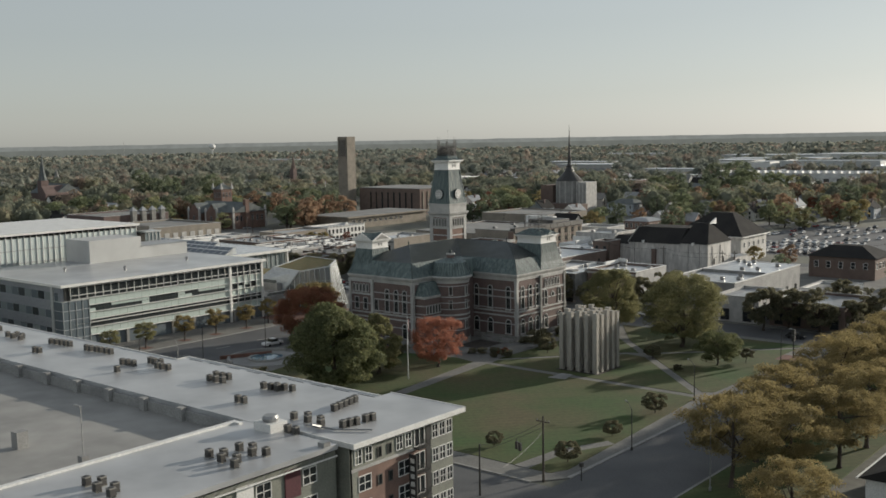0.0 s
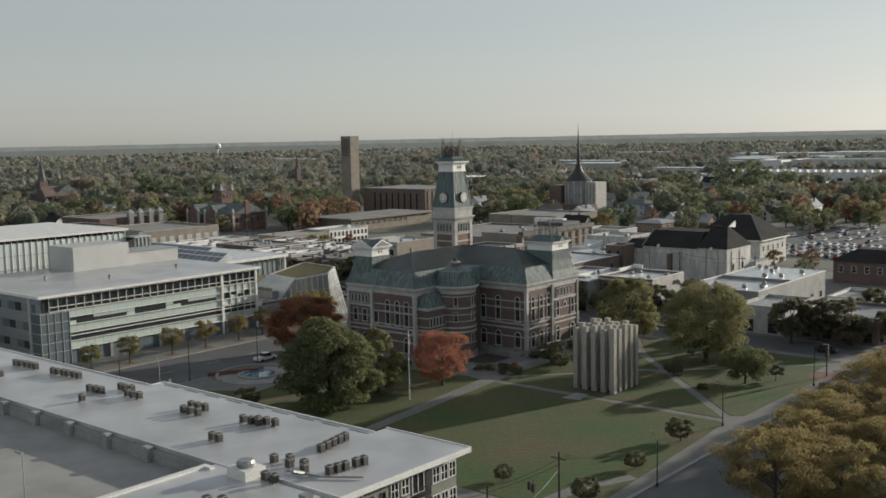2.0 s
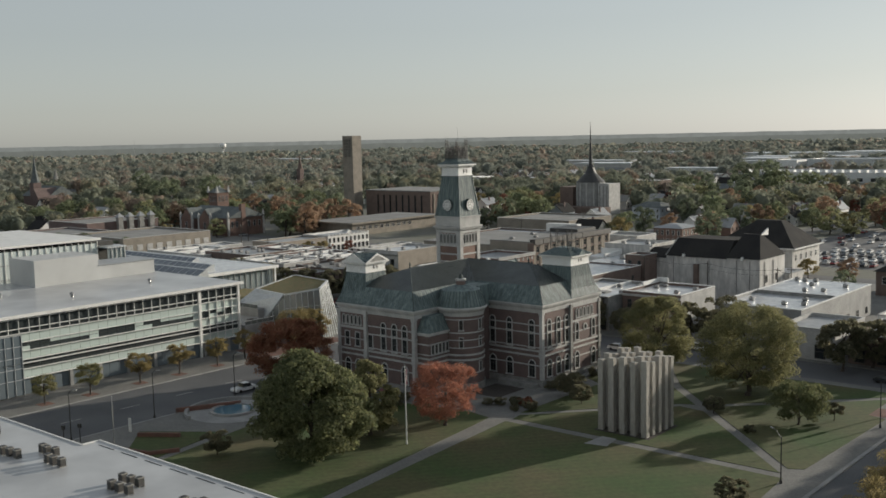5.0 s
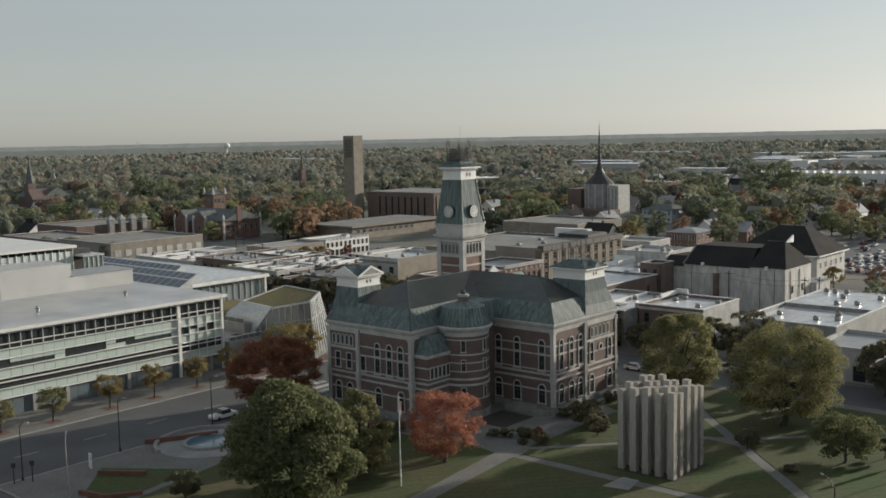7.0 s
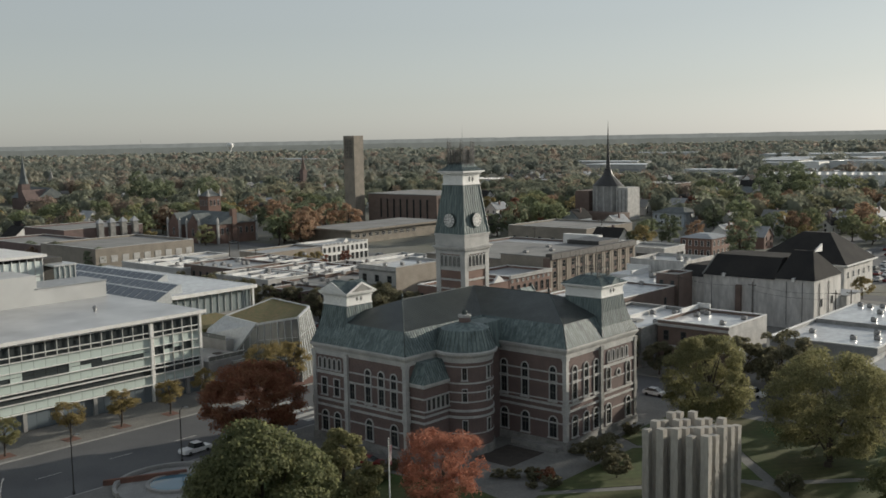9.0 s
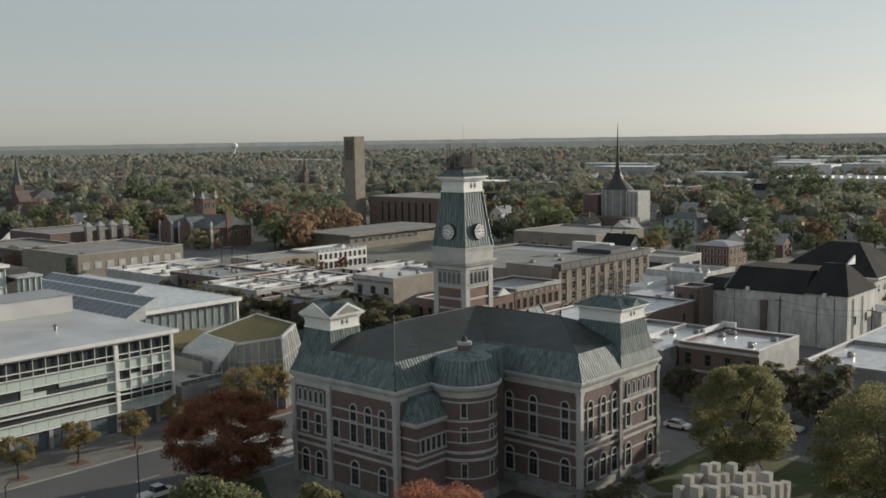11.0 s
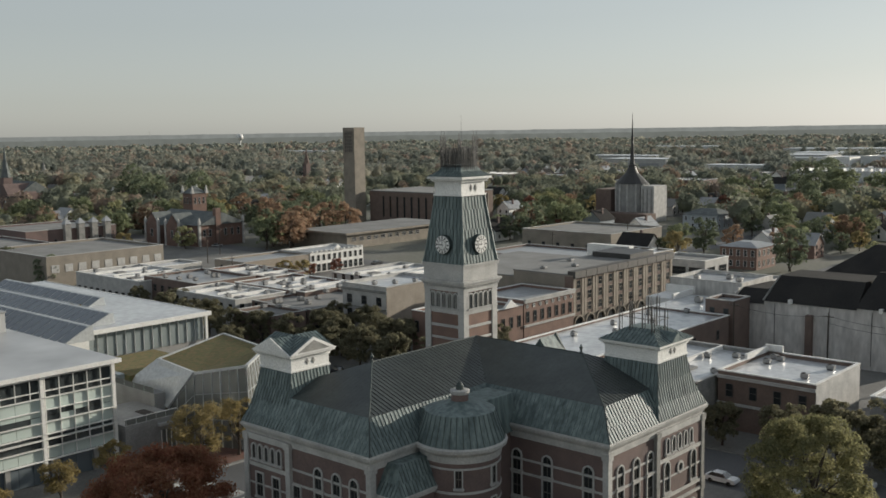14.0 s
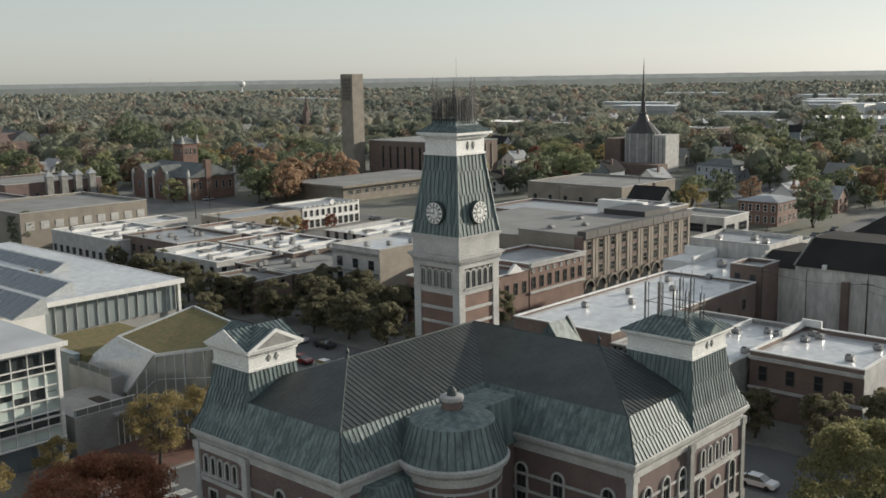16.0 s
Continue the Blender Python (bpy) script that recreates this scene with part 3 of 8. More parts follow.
mans = part("mansard_roof", stepped(EA, BA_), M_COPPER, court, "steep green copper mansard with standing seams")
part("mansard_roof", stepped(EB, BB), M_COPPER, court, "steep green copper mansard with standing seams")
RX, RY = -1.6, 4.6
hip = part("hip_roof", G().loft([[(-10.2, -22.8, ZB), (7.0, -22.8, ZB), (7.0, 13.2, ZB), (-10.2, 13.2, ZB)], [(RX - .05, -14.0, ZR), (RX + .05, -14.0, ZR), (RX + .05, RY, ZR), (RX - .05, RY, ZR)]]), M_ROOFCU, court, "dark green copper hipped roof with seams")
part("hip_roof", G().loft([[(-10.15, -4.0, ZB), (23.3, -4.0, ZB), (23.3, 13.15, ZB), (-10.15, 13.15, ZB)], [(RX, RY - .05, ZR), (14.7, RY - .05, ZR), (14.7, RY + .05, ZR), (RX, RY + .05, ZR)]]), M_ROOFCU, court, "dark green copper hipped roof with seams")
g = G()
m1, m2 = mid(EA, BA_, 0.42), mid(EB, BB, 0.42)
for lo, up, z0, z1 in ((EA, m1, ZE, 17.6), (m1, BA_, 17.6, ZB)):
    ribs(g, [(lo[0], lo[2], z0), (lo[1], lo[2], z0), (up[1], up[2], z1), (up[0], up[2], z1)], 0.55, 0.035, 0.025)
    ribs(g, [(lo[1], lo[2], z0), (lo[1], -10, z0), (up[1], -10, z1), (up[1], up[2], z1)], 0.55)
for lo, up, z0, z1 in ((EB, m2, ZE, 17.6), (m2, BB, 17.6, ZB)):
    ribs(g, [(7, lo[2], z0), (lo[1], lo[2], z0), (up[1], up[2], z1), (7, up[2], z1)], 0.55, 0.035, 0.025)
    ribs(g, [(lo[1], lo[2], z0), (lo[1], lo[3], z0), (up[1], up[3], z1), (up[1], up[2], z1)], 0.55)
part("seams", g, M_COPPER2, mans, kind="stuff")
g = G()
ribs(g, [(-10.2, -22.8, ZB), (7.0, -22.8, ZB), (RX, -14, ZR)], 0.62, 0.025, 0.012)
ribs(g, [(7.0, -22.8, ZB), (7.0, 4.6, ZB), (RX, 4.6, ZR), (RX, -14, ZR)], 0.62)
ribs(g, [(RX, -4, ZB), (23.3, -4.0, ZB), (14.7, RY, ZR), (RX, RY, ZR)], 0.62, 0.025, 0.012)
ribs(g, [(23.3, -4.0, ZB), (23.3, 13.2, ZB), (14.7, RY, ZR)], 0.62)
part("seams", g, M_ROOFCU2, hip, kind="stuff")
for a, b in (((RX, -14, ZR), (RX, RY, ZR)), ((RX, RY, ZR), (14.7, RY, ZR)), ((RX, -14, ZR), (7.0, -22.8, ZB)), ((7, -22.8, ZB), (9, -24.8, ZE)), ((14.7, RY, ZR), (23.3, -4, ZB)), ((23.3, -4, ZB), (25.3, -6, ZE))):
    part("ridge_roll", G().rod(a, b, 0.09), M_COPPER2, hip, "rolled copper ridge")
for x, y in ((14.5, 4.6), (-1.6, -14.0)):
    part("finial", G().turned(x, y, ((0.25, 22.6), (0.1, 23.0), (0.22, 23.3), (0.02, 23.8)), 8), M_COPPER2, hip)
# gabled dormer on the far side
part("dormer", G().loft([[(0.6, 12.5, 19.0), (4.6, 12.5, 19.0), (2.6, 12.5, 21.6)], [(0.6, 16.0, 19.0), (4.6, 16.0, 19.0), (2.6, 16.0, 21.6)]]), M_COPPER, court)
part("dormer_gable", G().loft([[(0.4, 16.0, 18.6), (4.8, 16.0, 18.6), (2.6, 16.0, 21.9)], [(0.4, 16.3, 18.6), (4.8, 16.3, 18.6), (2.6, 16.3, 21.9)]]), M_COPPER2, court)


def inset(r, d):
    return (r[0] + d, r[1] - d, r[2] + d, r[3] - d)


def turret(base, top, z_top, z_box, name, gables):
    """A corner turret: curved copper skirt, white painted box, cornice and roof."""
    t = part(name, G().frustum(base, 16.3, mid(base, top, 0.45), 18.0).frustum(mid(base, top, 0.45), 18.0, mid(base, top, 0.8), 20.2).frustum(mid(base, top, 0.8), 20.2, top, z_top), M_COPPER, court, "flared green copper turret skirt")
    g = G()
    for f0, z0, f1, z1 in ((0, 16.3, 0.45, 18.0), (0.45, 18.0, 0.8, 20.2), (0.8, 20.2, 1, z_top)):
        a, b = mid(base, top, f0), mid(base, top, f1)
        ribs(g, [(a[0], a[2], z0), (a[1], a[2], z0), (b[1], b[2], z1), (b[0], b[2], z1)], 0.5)
        ribs(g, [(a[1], a[2], z0), (a[1], a[3], z0), (b[1], b[3], z1), (b[1], b[2], z1)], 0.5)
    part("seams", g, M_COPPER2, t, kind="stuff")
    part("turret_box", G().box(top[0], top[1], top[2], top[3], z_top, z_box), M_WHITE, t, "white painted wooden turret box")
    c = G()
    for d, z0, z1 in ((-0.12, z_top, z_top + 0.2), (-0.15, z_box - 0.55, z_box - 0.4), (-0.3, z_box - 0.25, z_box - 0.1), (-0.55, z_box - 0.1, z_box + 0.15)):
        r = inset(top, d)
        c.box(r[0], r[1], r[2], r[3], z0, z1)
    part("turret_cornice", c, M_WHITE, t)
    r = inset(top, -0.3)
    d = G()
    n = int((r[1] - r[0]) / 0.4)
    for i in range(n):
        d.box(r[0] + i * 0.4, r[0] + i * 0.4 + 0.16, r[2] - 0.14, r[2], z_box - 0.28, z_box - 0.1)
    n = int((r[3] - r[2]) / 0.4)
    for i in range(n):
        d.box(r[1], r[1] + 0.14, r[2] + i * 0.4, r[2] + i * 0.4 + 0.16, z_box - 0.28, z_box - 0.1)
    part("dentil_course", d, M_WHITE, t, kind="stuff")
    # lozenge ornaments on two faces
    cx, cy, cz = (top[0] + top[1]) / 2, (top[2] + top[3]) / 2, (z_top + z_box) / 2
    for off in (-0.45, 0.45):
        part("lozenge", G().loft([[(top[1], cy + off, cz - 0.4), (top[1], cy + off + 0.3, cz), (top[1], cy + off, cz + 0.4), (top[1], cy + off - 0.3, cz)], [(top[1] + 0.08, cy + off, cz - 0.3), (top[1] + 0.08, cy + off + 0.22, cz), (top[1] + 0.08, cy + off, cz + 0.3), (top[1] + 0.08, cy + off - 0.22, cz)]]), M_STONEG, t)
    e, z = inset(top, -0.6), z_box + 0.15
    hx, hy = (e[1] - e[0]) / 2, (e[3] - e[2]) / 2
    if gables:
        h = 1.55
        roof = G()
        roof.loft([[(e[0], cy - hy, z), (e[0], cy + hy, z), (e[0], cy, z + h)], [(e[1], cy - hy, z), (e[1], cy + hy, z), (e[1], cy, z + h)]])
        roof.loft([[(cx - hx, e[2], z), (cx + hx, e[2], z), (cx, e[2], z + h)], [(cx - hx, e[3], z), (cx + hx, e[3], z), (cx, e[3], z + h)]])
        rf = part("turret_roof", roof, M_COPPER, t)
        q = G()
        ribs(q, [(e[1], cy - hy, z), (e[0], cy - hy, z), (e[0], cy, z + h), (e[1], cy, z + h)], 0.5)
        ribs(q, [(cx + hx, e[2], z), (cx + hx, e[3], z), (cx, e[3], z + h), (cx, e[2], z + h)], 0.5)
        part("pediment", G().loft([[(e[1] - 0.02, cy - hy - 0.1, z), (e[1] - 0.02, cy + hy + 0.1, z), (e[1] - 0.02, cy, z + h + 0.2)], [(e[1] + 0.14, cy - hy - 0.1, z), (e[1] + 0.14, cy + hy + 0.1, z), (e[1] + 0.14, cy, z + h + 0.2)]]), M_WHITE, t)
        part("pediment", G().loft([[(cx - hx - 0.1, e[2] + 0.02, z), (cx + hx + 0.1, e[2] + 0.02, z), (cx, e[2] + 0.02, z + h + 0.2)], [(cx - hx - 0.1, e[2] - 0.14, z), (cx + hx + 0.1, e[2] - 0.14, z), (cx, e[2] - 0.14, z + h + 0.2)]]), M_WHITE, t)
        part("pediment_field", G().loft([[(e[1] + 0.14, cy - hy * 0.7, z + 0.2), (e[1] + 0.14, cy + hy * 0.7, z + 0.2), (e[1] + 0.14, cy, z + h - 0.15)], [(e[1] + 0.17, cy - hy * 0.7, z + 0.2), (e[1] + 0.17, cy + hy * 0.7, z + 0.2), (e[1] + 0.17, cy, z + h - 0.15)]]), M_STONEG, t)
    else:
        i = inset(e, 2.5)
        rf = part("turret_roof", G().frustum(e, z, i, z + 1.35), M_COPPER, t)
        q = G()
        ribs(q, [(e[1], e[2], z), (e[1], e[3], z), (i[1], i[3], z + 1.35), (i[1], i[2], z + 1.35)], 0.5)
        ribs(q, [(e[0], e[2], z), (e[1], e[2], z), (i[1], i[2], z + 1.35), (i[0], i[2], z + 1.35)], 0.5)
        part("gablet", G().loft([[(e[1] + 0.02, cy - 1.3, z), (e[1] + 0.02, cy + 1.3, z), (e[1] + 0.02, cy, z + 1.0)], [(i[1], cy - 0.2, z + 1.2), (i[1], cy + 0.2, z + 1.2), (i[1], cy, z + 1.25)]]), M_COPPER, t)
    part("seams", q, M_COPPER2, rf, kind="stuff")
    return t


turret((-12.2, -4.1, -24.8, -16.7), (-11.7, -6.2, -22.1, -16.5), 22.2, 24.1, "corner_turret", True)
t2 = turret((14.3, 25.3, 4.0, 15.2), (16.9, 23.9, 6.0, 12.6), 22.5, 24.4, "broad_turret", False)


def mast(g, x, y, z0, z1, w=0.22):
    """A slim three-legged lattice mast."""
    legs = [(x + w * math.cos(a), y + w * math.sin(a)) for a in (0.3, 2.4, 4.5)]
    for lx, ly in legs:
        g.rod((lx, ly, z0), (lx, ly, z1), 0.045, n=4)
    z, k = z0, 0
    while z + 0.6 < z1:
        (ax, ay), (bx, by) = legs[k % 3], legs[(k + 1) % 3]
        g.rod((ax, ay, z), (bx, by, z + 0.6), 0.02, n=3)
        z, k = z + 0.6, k + 1
    g.rod((x, y, z1), (x, y, z1 + 0.8), 0.025, n=4)


for x, y, h in ((17.6, 8.2, 3.1), (17.8, 10.6, 2.6), (19.4, 7.6, 3.4), (20.8, 8.0, 2.8), (21.4, 10.2, 3.6), (22.4, 7.4, 2.9), (22.8, 9.6, 2.4), (19.8, 11.0, 3.3)):
    g = G()
    mast(g, x, y, 24.8, 24.8 + h + 1.0)
    part("antenna_mast", g, M_DARKMET, t2)
part("antenna_rail", G().rod((17.6, 8.2, 27.0), (22.8, 7.6, 27.0), 0.04).rod((22.8, 7.6, 27.0), (22.8, 10.4, 27.0), 0.04).rod((17.6, 8.2, 27.0), (17.8, 10.6, 27.0), 0.04).rod((17.8, 10.6, 27.0), (22.8, 10.4, 27.0), 0.04), M_DARKMET, t2)

# clock tower
TX, TY = -7.7, 8.7
sq = lambda h: (TX - h, TX + h, TY - h, TY + h)
shaft = part("tower_shaft", G().box(*sq(3.25), 15.0, 28.4), M_BRICK2, court, "square brick clock tower shaft")
for sx in (-1, 1):
    for sy in (-1, 1):
        cx, cy = TX + sx * 2.95, TY + sy * 2.95
        part("tower_pilaster", G().box(cx - 0.5, cx + 0.5, cy - 0.5, cy + 0.5, 15, 28.5), M_STONE, shaft)
for z0, z1, d in ((23.05, 23.4, 3.38), (24.9, 25.4, 3.4), (25.4, 25.7, 3.5), (27.9, 28.42, 3.52), (21.4, 21.7, 3.38)):
    part("stone_course", G().box(*sq(d), z0, z1), M_STONE, shaft)
W_BELL = window_set(0.72, 1.9, True, 0.18, 0.22, rail=False)
M_LOUVRE = mat("grey_louvre", (0.30, 0.30, 0.28), (0.22, 0.22, 0.21), 0.7, 1.0, 6.0, 0.1, stretch=(0.3, 0.3, 4.0))
W_BELL[1].materials[0] = M_LOUVRE
for i in range(5):
    window(W_BELL, shaft, TX - 2.0 + i * 1.0, TY - 3.25, 25.7)
    window(W_BELL, shaft, TX + 3.25, TY - 2.0 + i * 1.0, 25.7, E90)
for face in range(2):
    for i in range(6):
        o = -2.5 + i * 1.0
        c = (TX + o, TY - 3.25) if face == 0 else (TX + 3.25, TY + o)
        part("colonnette", G().turned(c[0], c[1], ((0.16, 25.7), (0.12, 25.9), (0.12, 27.2), (0.18, 27.4)), 8), M_STONE, shaft)
part("tower_cornice", G().box(*sq(3.55), 28.5, 28.8).box(*sq(3.75), 28.8, 29.05).box(*sq(3.95), 29.05, 29.35), M_STONE, court)
g = G()
for i in range(17):
    o = -3.4 + i * 0.42
    g.box(TX + o, TX + o + 0.2, TY - 3.75, TY - 3.5, 28.5, 28.8)
    g.box(TX + 3.5, TX + 3.75, TY + o, TY + o + 0.2, 28.5, 28.8)
part("bracket_course", g, M_STONE, court, kind="stuff")
part("clock_stage", G().box(*sq(3.5), 29.35, 31.3).box(*sq(3.62), 31.1, 31.35).box(*sq(3.7), 31.35, 31.55), M_STONE, court, "pale stone stage under the clock")
levels = ((3.5, 31.55), (3.25, 33.0), (2.85, 36.0), (2.5, 38.6), (2.3, 40.4))
spire = part("tower_roof", G().loft([[(TX - h, TY - h, z), (TX + h, TY - h, z), (TX + h, TY + h, z), (TX - h, TY + h, z)] for h, z in levels]), M_COPPER, court, "tall tapered green copper tower roof")
g = G()
for (h0, z0), (h1, z1) in zip(levels, levels[1:]):
    ribs(g, [(TX - h0, TY - h0, z0), (TX + h0, TY - h0, z0), (TX + h1, TY - h1, z1), (TX - h1, TY - h1, z1)], 0.62, 0.05, 0.055)
    ribs(g, [(TX + h0, TY - h0, z0), (TX + h0, TY + h0, z0), (TX + h1, TY + h1, z1), (TX + h1, TY - h1, z1)], 0.62, 0.05, 0.055)
part("seams", g, M_COPPER2, spire, kind="stuff")
for sx, sy in ((1, -1), (-1, -1), (1, 1)):
    g = G()
    for (h0, z0), (h1, z1) in zip(levels, levels[1:]):
        g.rod((TX + sx * h0, TY + sy * h0, z0), (TX + sx * h1, TY + sy * h1, z1), 0.16)
    part("hip_roll", g, M_COPPER, spire)


def clock(face):
    """A clock in a drum that stands out of the sloping roof; its pointers show nine."""
    if face == 0:
        P = lambda a, d, b: (TX + a, TY - 2.75 - d, 34.0 + b)
    else:
        P = lambda a, d, b: (TX + 2.75 + d, TY + a, 34.0 + b)
    disc = lambda r, d: [P(r * math.cos(2 * math.pi * i / 28), d, r * math.sin(2 * math.pi * i / 28)) for i in range(28)]
    drum = part("clock", G().loft([disc(1.3, -0.4), disc(1.3, 0.78), disc(1.22, 0.85)]), M_COPPER2, spire, "round clock in a copper drum")
    part("dial", G().loft([disc(1.2, 0.86), disc(1.2, 0.88)]), M_WHITE, drum, "white dial")
    part("dial_ring", G().loft([disc(0.72, 0.885), disc(0.72, 0.895)]), M_STONEG, drum)
    part("dial_heart", G().loft([disc(0.6, 0.9), disc(0.6, 0.91)]), M_WHITE, drum)
    for i in range(12):
        a = 2 * math.pi * i / 12
        c, s = math.sin(a), math.cos(a)
        w = 0.09
        part("hour_mark", G().poly([P(c * r + s * q, 0.895, s * r - c * q) for r, q in ((0.8, -w), (0.8, w), (1.12, w * 1.3), (1.12, -w * 1.3))]), M_DARKMET, drum)
    part("minute_pointer", G().poly([P(-0.05, 0.92, -0.15), P(0.05, 0.92, -0.15), P(0.03, 0.92, 0.95), P(-0.03, 0.92, 0.95)]), M_DARKMET, drum)
    sgn = -1
    part("hour_pointer", G().poly([P(0.12, 0.93, -0.06), P(0.12, 0.93, 0.06), P(sgn * 0.62, 0.93, 0.04), P(sgn * 0.62, 0.93, -0.06)]), M_DARKMET, drum)


clock(0)
clock(1)
bel = part("belfry_box", G().box(*sq(2.35), 40.4, 42.4).box(*sq(2.5), 40.35, 40.6), M_WHITE, court, "white painted belfry box")
part("belfry_cornice", G().box(*sq(2.5), 42.2, 42.4).box(*sq(2.75), 42.4, 42.6).box(*sq(3.05), 42.6, 42.9), M_WHITE, bel)
g = G()
for i in range(13):
    o = -2.5 + i * 0.4
    g.box(TX + o, TX + o + 0.18, TY - 2.7, TY - 2.45, 42.2, 42.4)
    g.box(TX + 2.45, TX + 2.7, TY + o, TY + o + 0.18, 42.2, 42.4)
part("dentil_course", g, M_WHITE, bel, kind="stuff")
for o in (-0.45, 0.45):
    part("lozenge", G().loft([[(TX + 2.35, TY + o, 40.9), (TX + 2.35, TY + o + 0.28, 41.4), (TX + 2.35, TY + o, 41.9), (TX + 2.35, TY + o - 0.28, 41.4)], [(TX + 2.43, TY + o, 41.0), (TX + 2.43, TY + o + 0.2, 41.4), (TX + 2.43, TY + o, 41.8), (TX + 2.43, TY + o - 0.2, 41.4)]]), M_STONEG, bel)
cap = part("belfry_roof", G().frustum(sq(3.1), 42.9, sq(2.0), 43.6).frustum(sq(2.0), 43.6, sq(1.5), 44.4), M_COPPER, court)
g = G()
ribs(g, [(TX + 3.1, TY - 3.1, 42.9), (TX + 3.1, TY + 3.1, 42.9), (TX + 2, TY + 2, 43.6), (TX + 2, TY - 2, 43.6)], 0.5)
ribs(g, [(TX - 3.1, TY - 3.1, 42.9), (TX + 3.1, TY - 3.1, 42.9), (TX + 2, TY - 2, 43.6), (TX - 2, TY - 2, 43.6)], 0.5)
part("seams", g, M_COPPER2, cap, kind="stuff")
rng = random.Random(5)
for i in range(30):
    a = 2 * math.pi * i / 30
    q = max(abs(math.cos(a)), abs(math.sin(a)))
    x, y = TX + 1.75 * math.cos(a) / q, TY + 1.75 * math.sin(a) / q
    g = G()
    mast(g, x, y, 43.4, 46.3 + rng.uniform(0, 0.5) + (1.4 if i in (4, 5, 11, 19, 20, 26) else 0), 0.16)
    part("antenna_mast", g, M_DARKMET, cap)
g = G()
for z in (44.2, 44.8, 45.4, 46.0, 46.5):
    r = sq(1.75)
    for a, b in (((r[0], r[2]), (r[1], r[2])), ((r[1], r[2]), (r[1], r[3])), ((r[1], r[3]), (r[0], r[3])), ((r[0], r[3]), (r[0], r[2]))):
        g.rod((*a, z), (*b, z), 0.035, n=4)
part("antenna_rail", g, M_DARKMET, cap)
part("lightning_rod", G().rod((TX + 0.4, TY, 44.3), (TX + 0.4, TY, 51.0), 0.03, 0.012), M_DARKMET, cap)
for x0, x1, y0, y1, h in ((15.4, 24.2, -7.4, -5.9, 0.9), (26, 27.2, -5, 14, 0.6)):
    part("area_wall", G().box(x0, x1, y0, y1, 0, h), M_STONEG, court, "low ashlar wall by the basement")

# ---- pillars of the memorial ----
memorial = thing("memorial", 53.0, -18.9, 0.2, "square grove of tall rough limestone pillars on the lawn", "memorial")
rng = random.Random(11)
for k in range(3):
    g = G()
    w = 0.455 + 0.025 * k
    rings = []
    for j in range(9):
        z = 12.3 * j / 8
        d = [rng.uniform(-0.035, 0.035) for _ in range(8)]
        rings.append([(-w + d[0], -w + d[1], z), (w + d[2], -w + d[3], z), (w + d[4], w + d[5], z), (-w + d[6], w + d[7], z)])
    g.loft(rings)
    for _ in range(14):
        z, e = rng.uniform(0.8, 11.5), rng.choice((-1, 1))
        g.box(w - 0.02, w + rng.uniform(0.04, 0.1), e * w * rng.uniform(0.6, 0.95) - 0.1, e * w * 0.8 + 0.1, z, z + rng.uniform(0.15, 0.5))
    if k == 0:
        pillar_meshes = []
    pillar_meshes.append(g.mesh("pillar", M_PILLAR))
for i in range(5):
    for j in range(5):
        o = piece("pillar", pillar_meshes[(i * 2 + j) % 3], memorial, 49.0 + 2.02 * i, -23.0 + 2.05 * j, 0.2, label="")
        o.scale = (1, 1, 0.965 + 0.016 * ((i * 7 + j * 3) % 5))

# ---- apartment block and its parking deck ----
def plain_window(w, h, frame_mat, pane_mat, bars=1, cross=True, deep=0.1):
    """Shared meshes of a flat window that faces -y: frame, pane."""
    g = G()
    t = 0.09
    for x0, x1, z0, z1 in ((-w / 2 - t, w / 2 + t, -t, 0), (-w / 2 - t, w / 2 + t, h, h + t), (-w / 2 - t, -w / 2, 0, h), (w / 2, w / 2 + t, 0, h)):
        g.box(x0, x1, -deep, 0.02, z0, z1)
    for i in range(bars):
        x = -w / 2 + w * (i + 1) / (bars + 1)
        g.box(x - 0.04, x + 0.04, -deep * 0.8, 0.0, 0, h)
    if cross:
        g.box(-w / 2, w / 2, -deep * 0.8, 0.0, h * 0.5 - 0.04, h * 0.5 + 0.04)
    return g.mesh("window", frame_mat), G().poly([(-w / 2, -0.02, 0), (w / 2, -0.02, 0), (w / 2, -0.02, h), (-w / 2, -0.02, h)]).mesh("pane", pane_mat)


def put_window(kit, parent, x, y, z, rz=0.0):
    w = piece("window", kit[0], parent, x, y, z, rz)
    o = new("pane", kit[1])
    o.parent = w
    return w


M_MAROON = mat("maroon_panel", (0.10, 0.028, 0.035), (0.08, 0.024, 0.03), 0.6, 0.6, 6.0, 0.05)
apt = thing("apartment_building", 20, -111, 0, "four-storey apartment block with grey flat roof and olive siding", "apartment building")
part("wall", G().box(-130, 31.5, -122, -106.8, 0, 14.3).box(31.5, 73.5, -122, -104.8, 0, 14.3), M_SIDING, apt)
part("corner_wall", G().box(73.0, 85.0, -121.0, -103.1, 11.5, 14.4), M_SIDING, apt)
part("corner_wall_brick", G().box(73.0, 85.0, -121.0, -108.2, 0, 11.5), M_BRICK2, apt, "orange brick lower storeys")
part("corner_wall_siding", G().box(73.0, 85.02, -107.4, -103.1, 0, 11.5), M_SIDING, apt)
part("corner_wall_siding", G().box(83.6, 85.03, -121.2, -119.9, 0, 14.4).box(73.0, 85.03, -121.25, -120.9, 0, 14.4), M_SIDING, apt)
part("belt", G().box(72.9, 85.12, -121.1, -108.2, 11.4, 11.75), M_STONE, apt, "pale stone belt course")
part("wing_wall", G().box(68.5, 83.6, -320, -122.0, 0, 14.0), M_SIDING, apt)
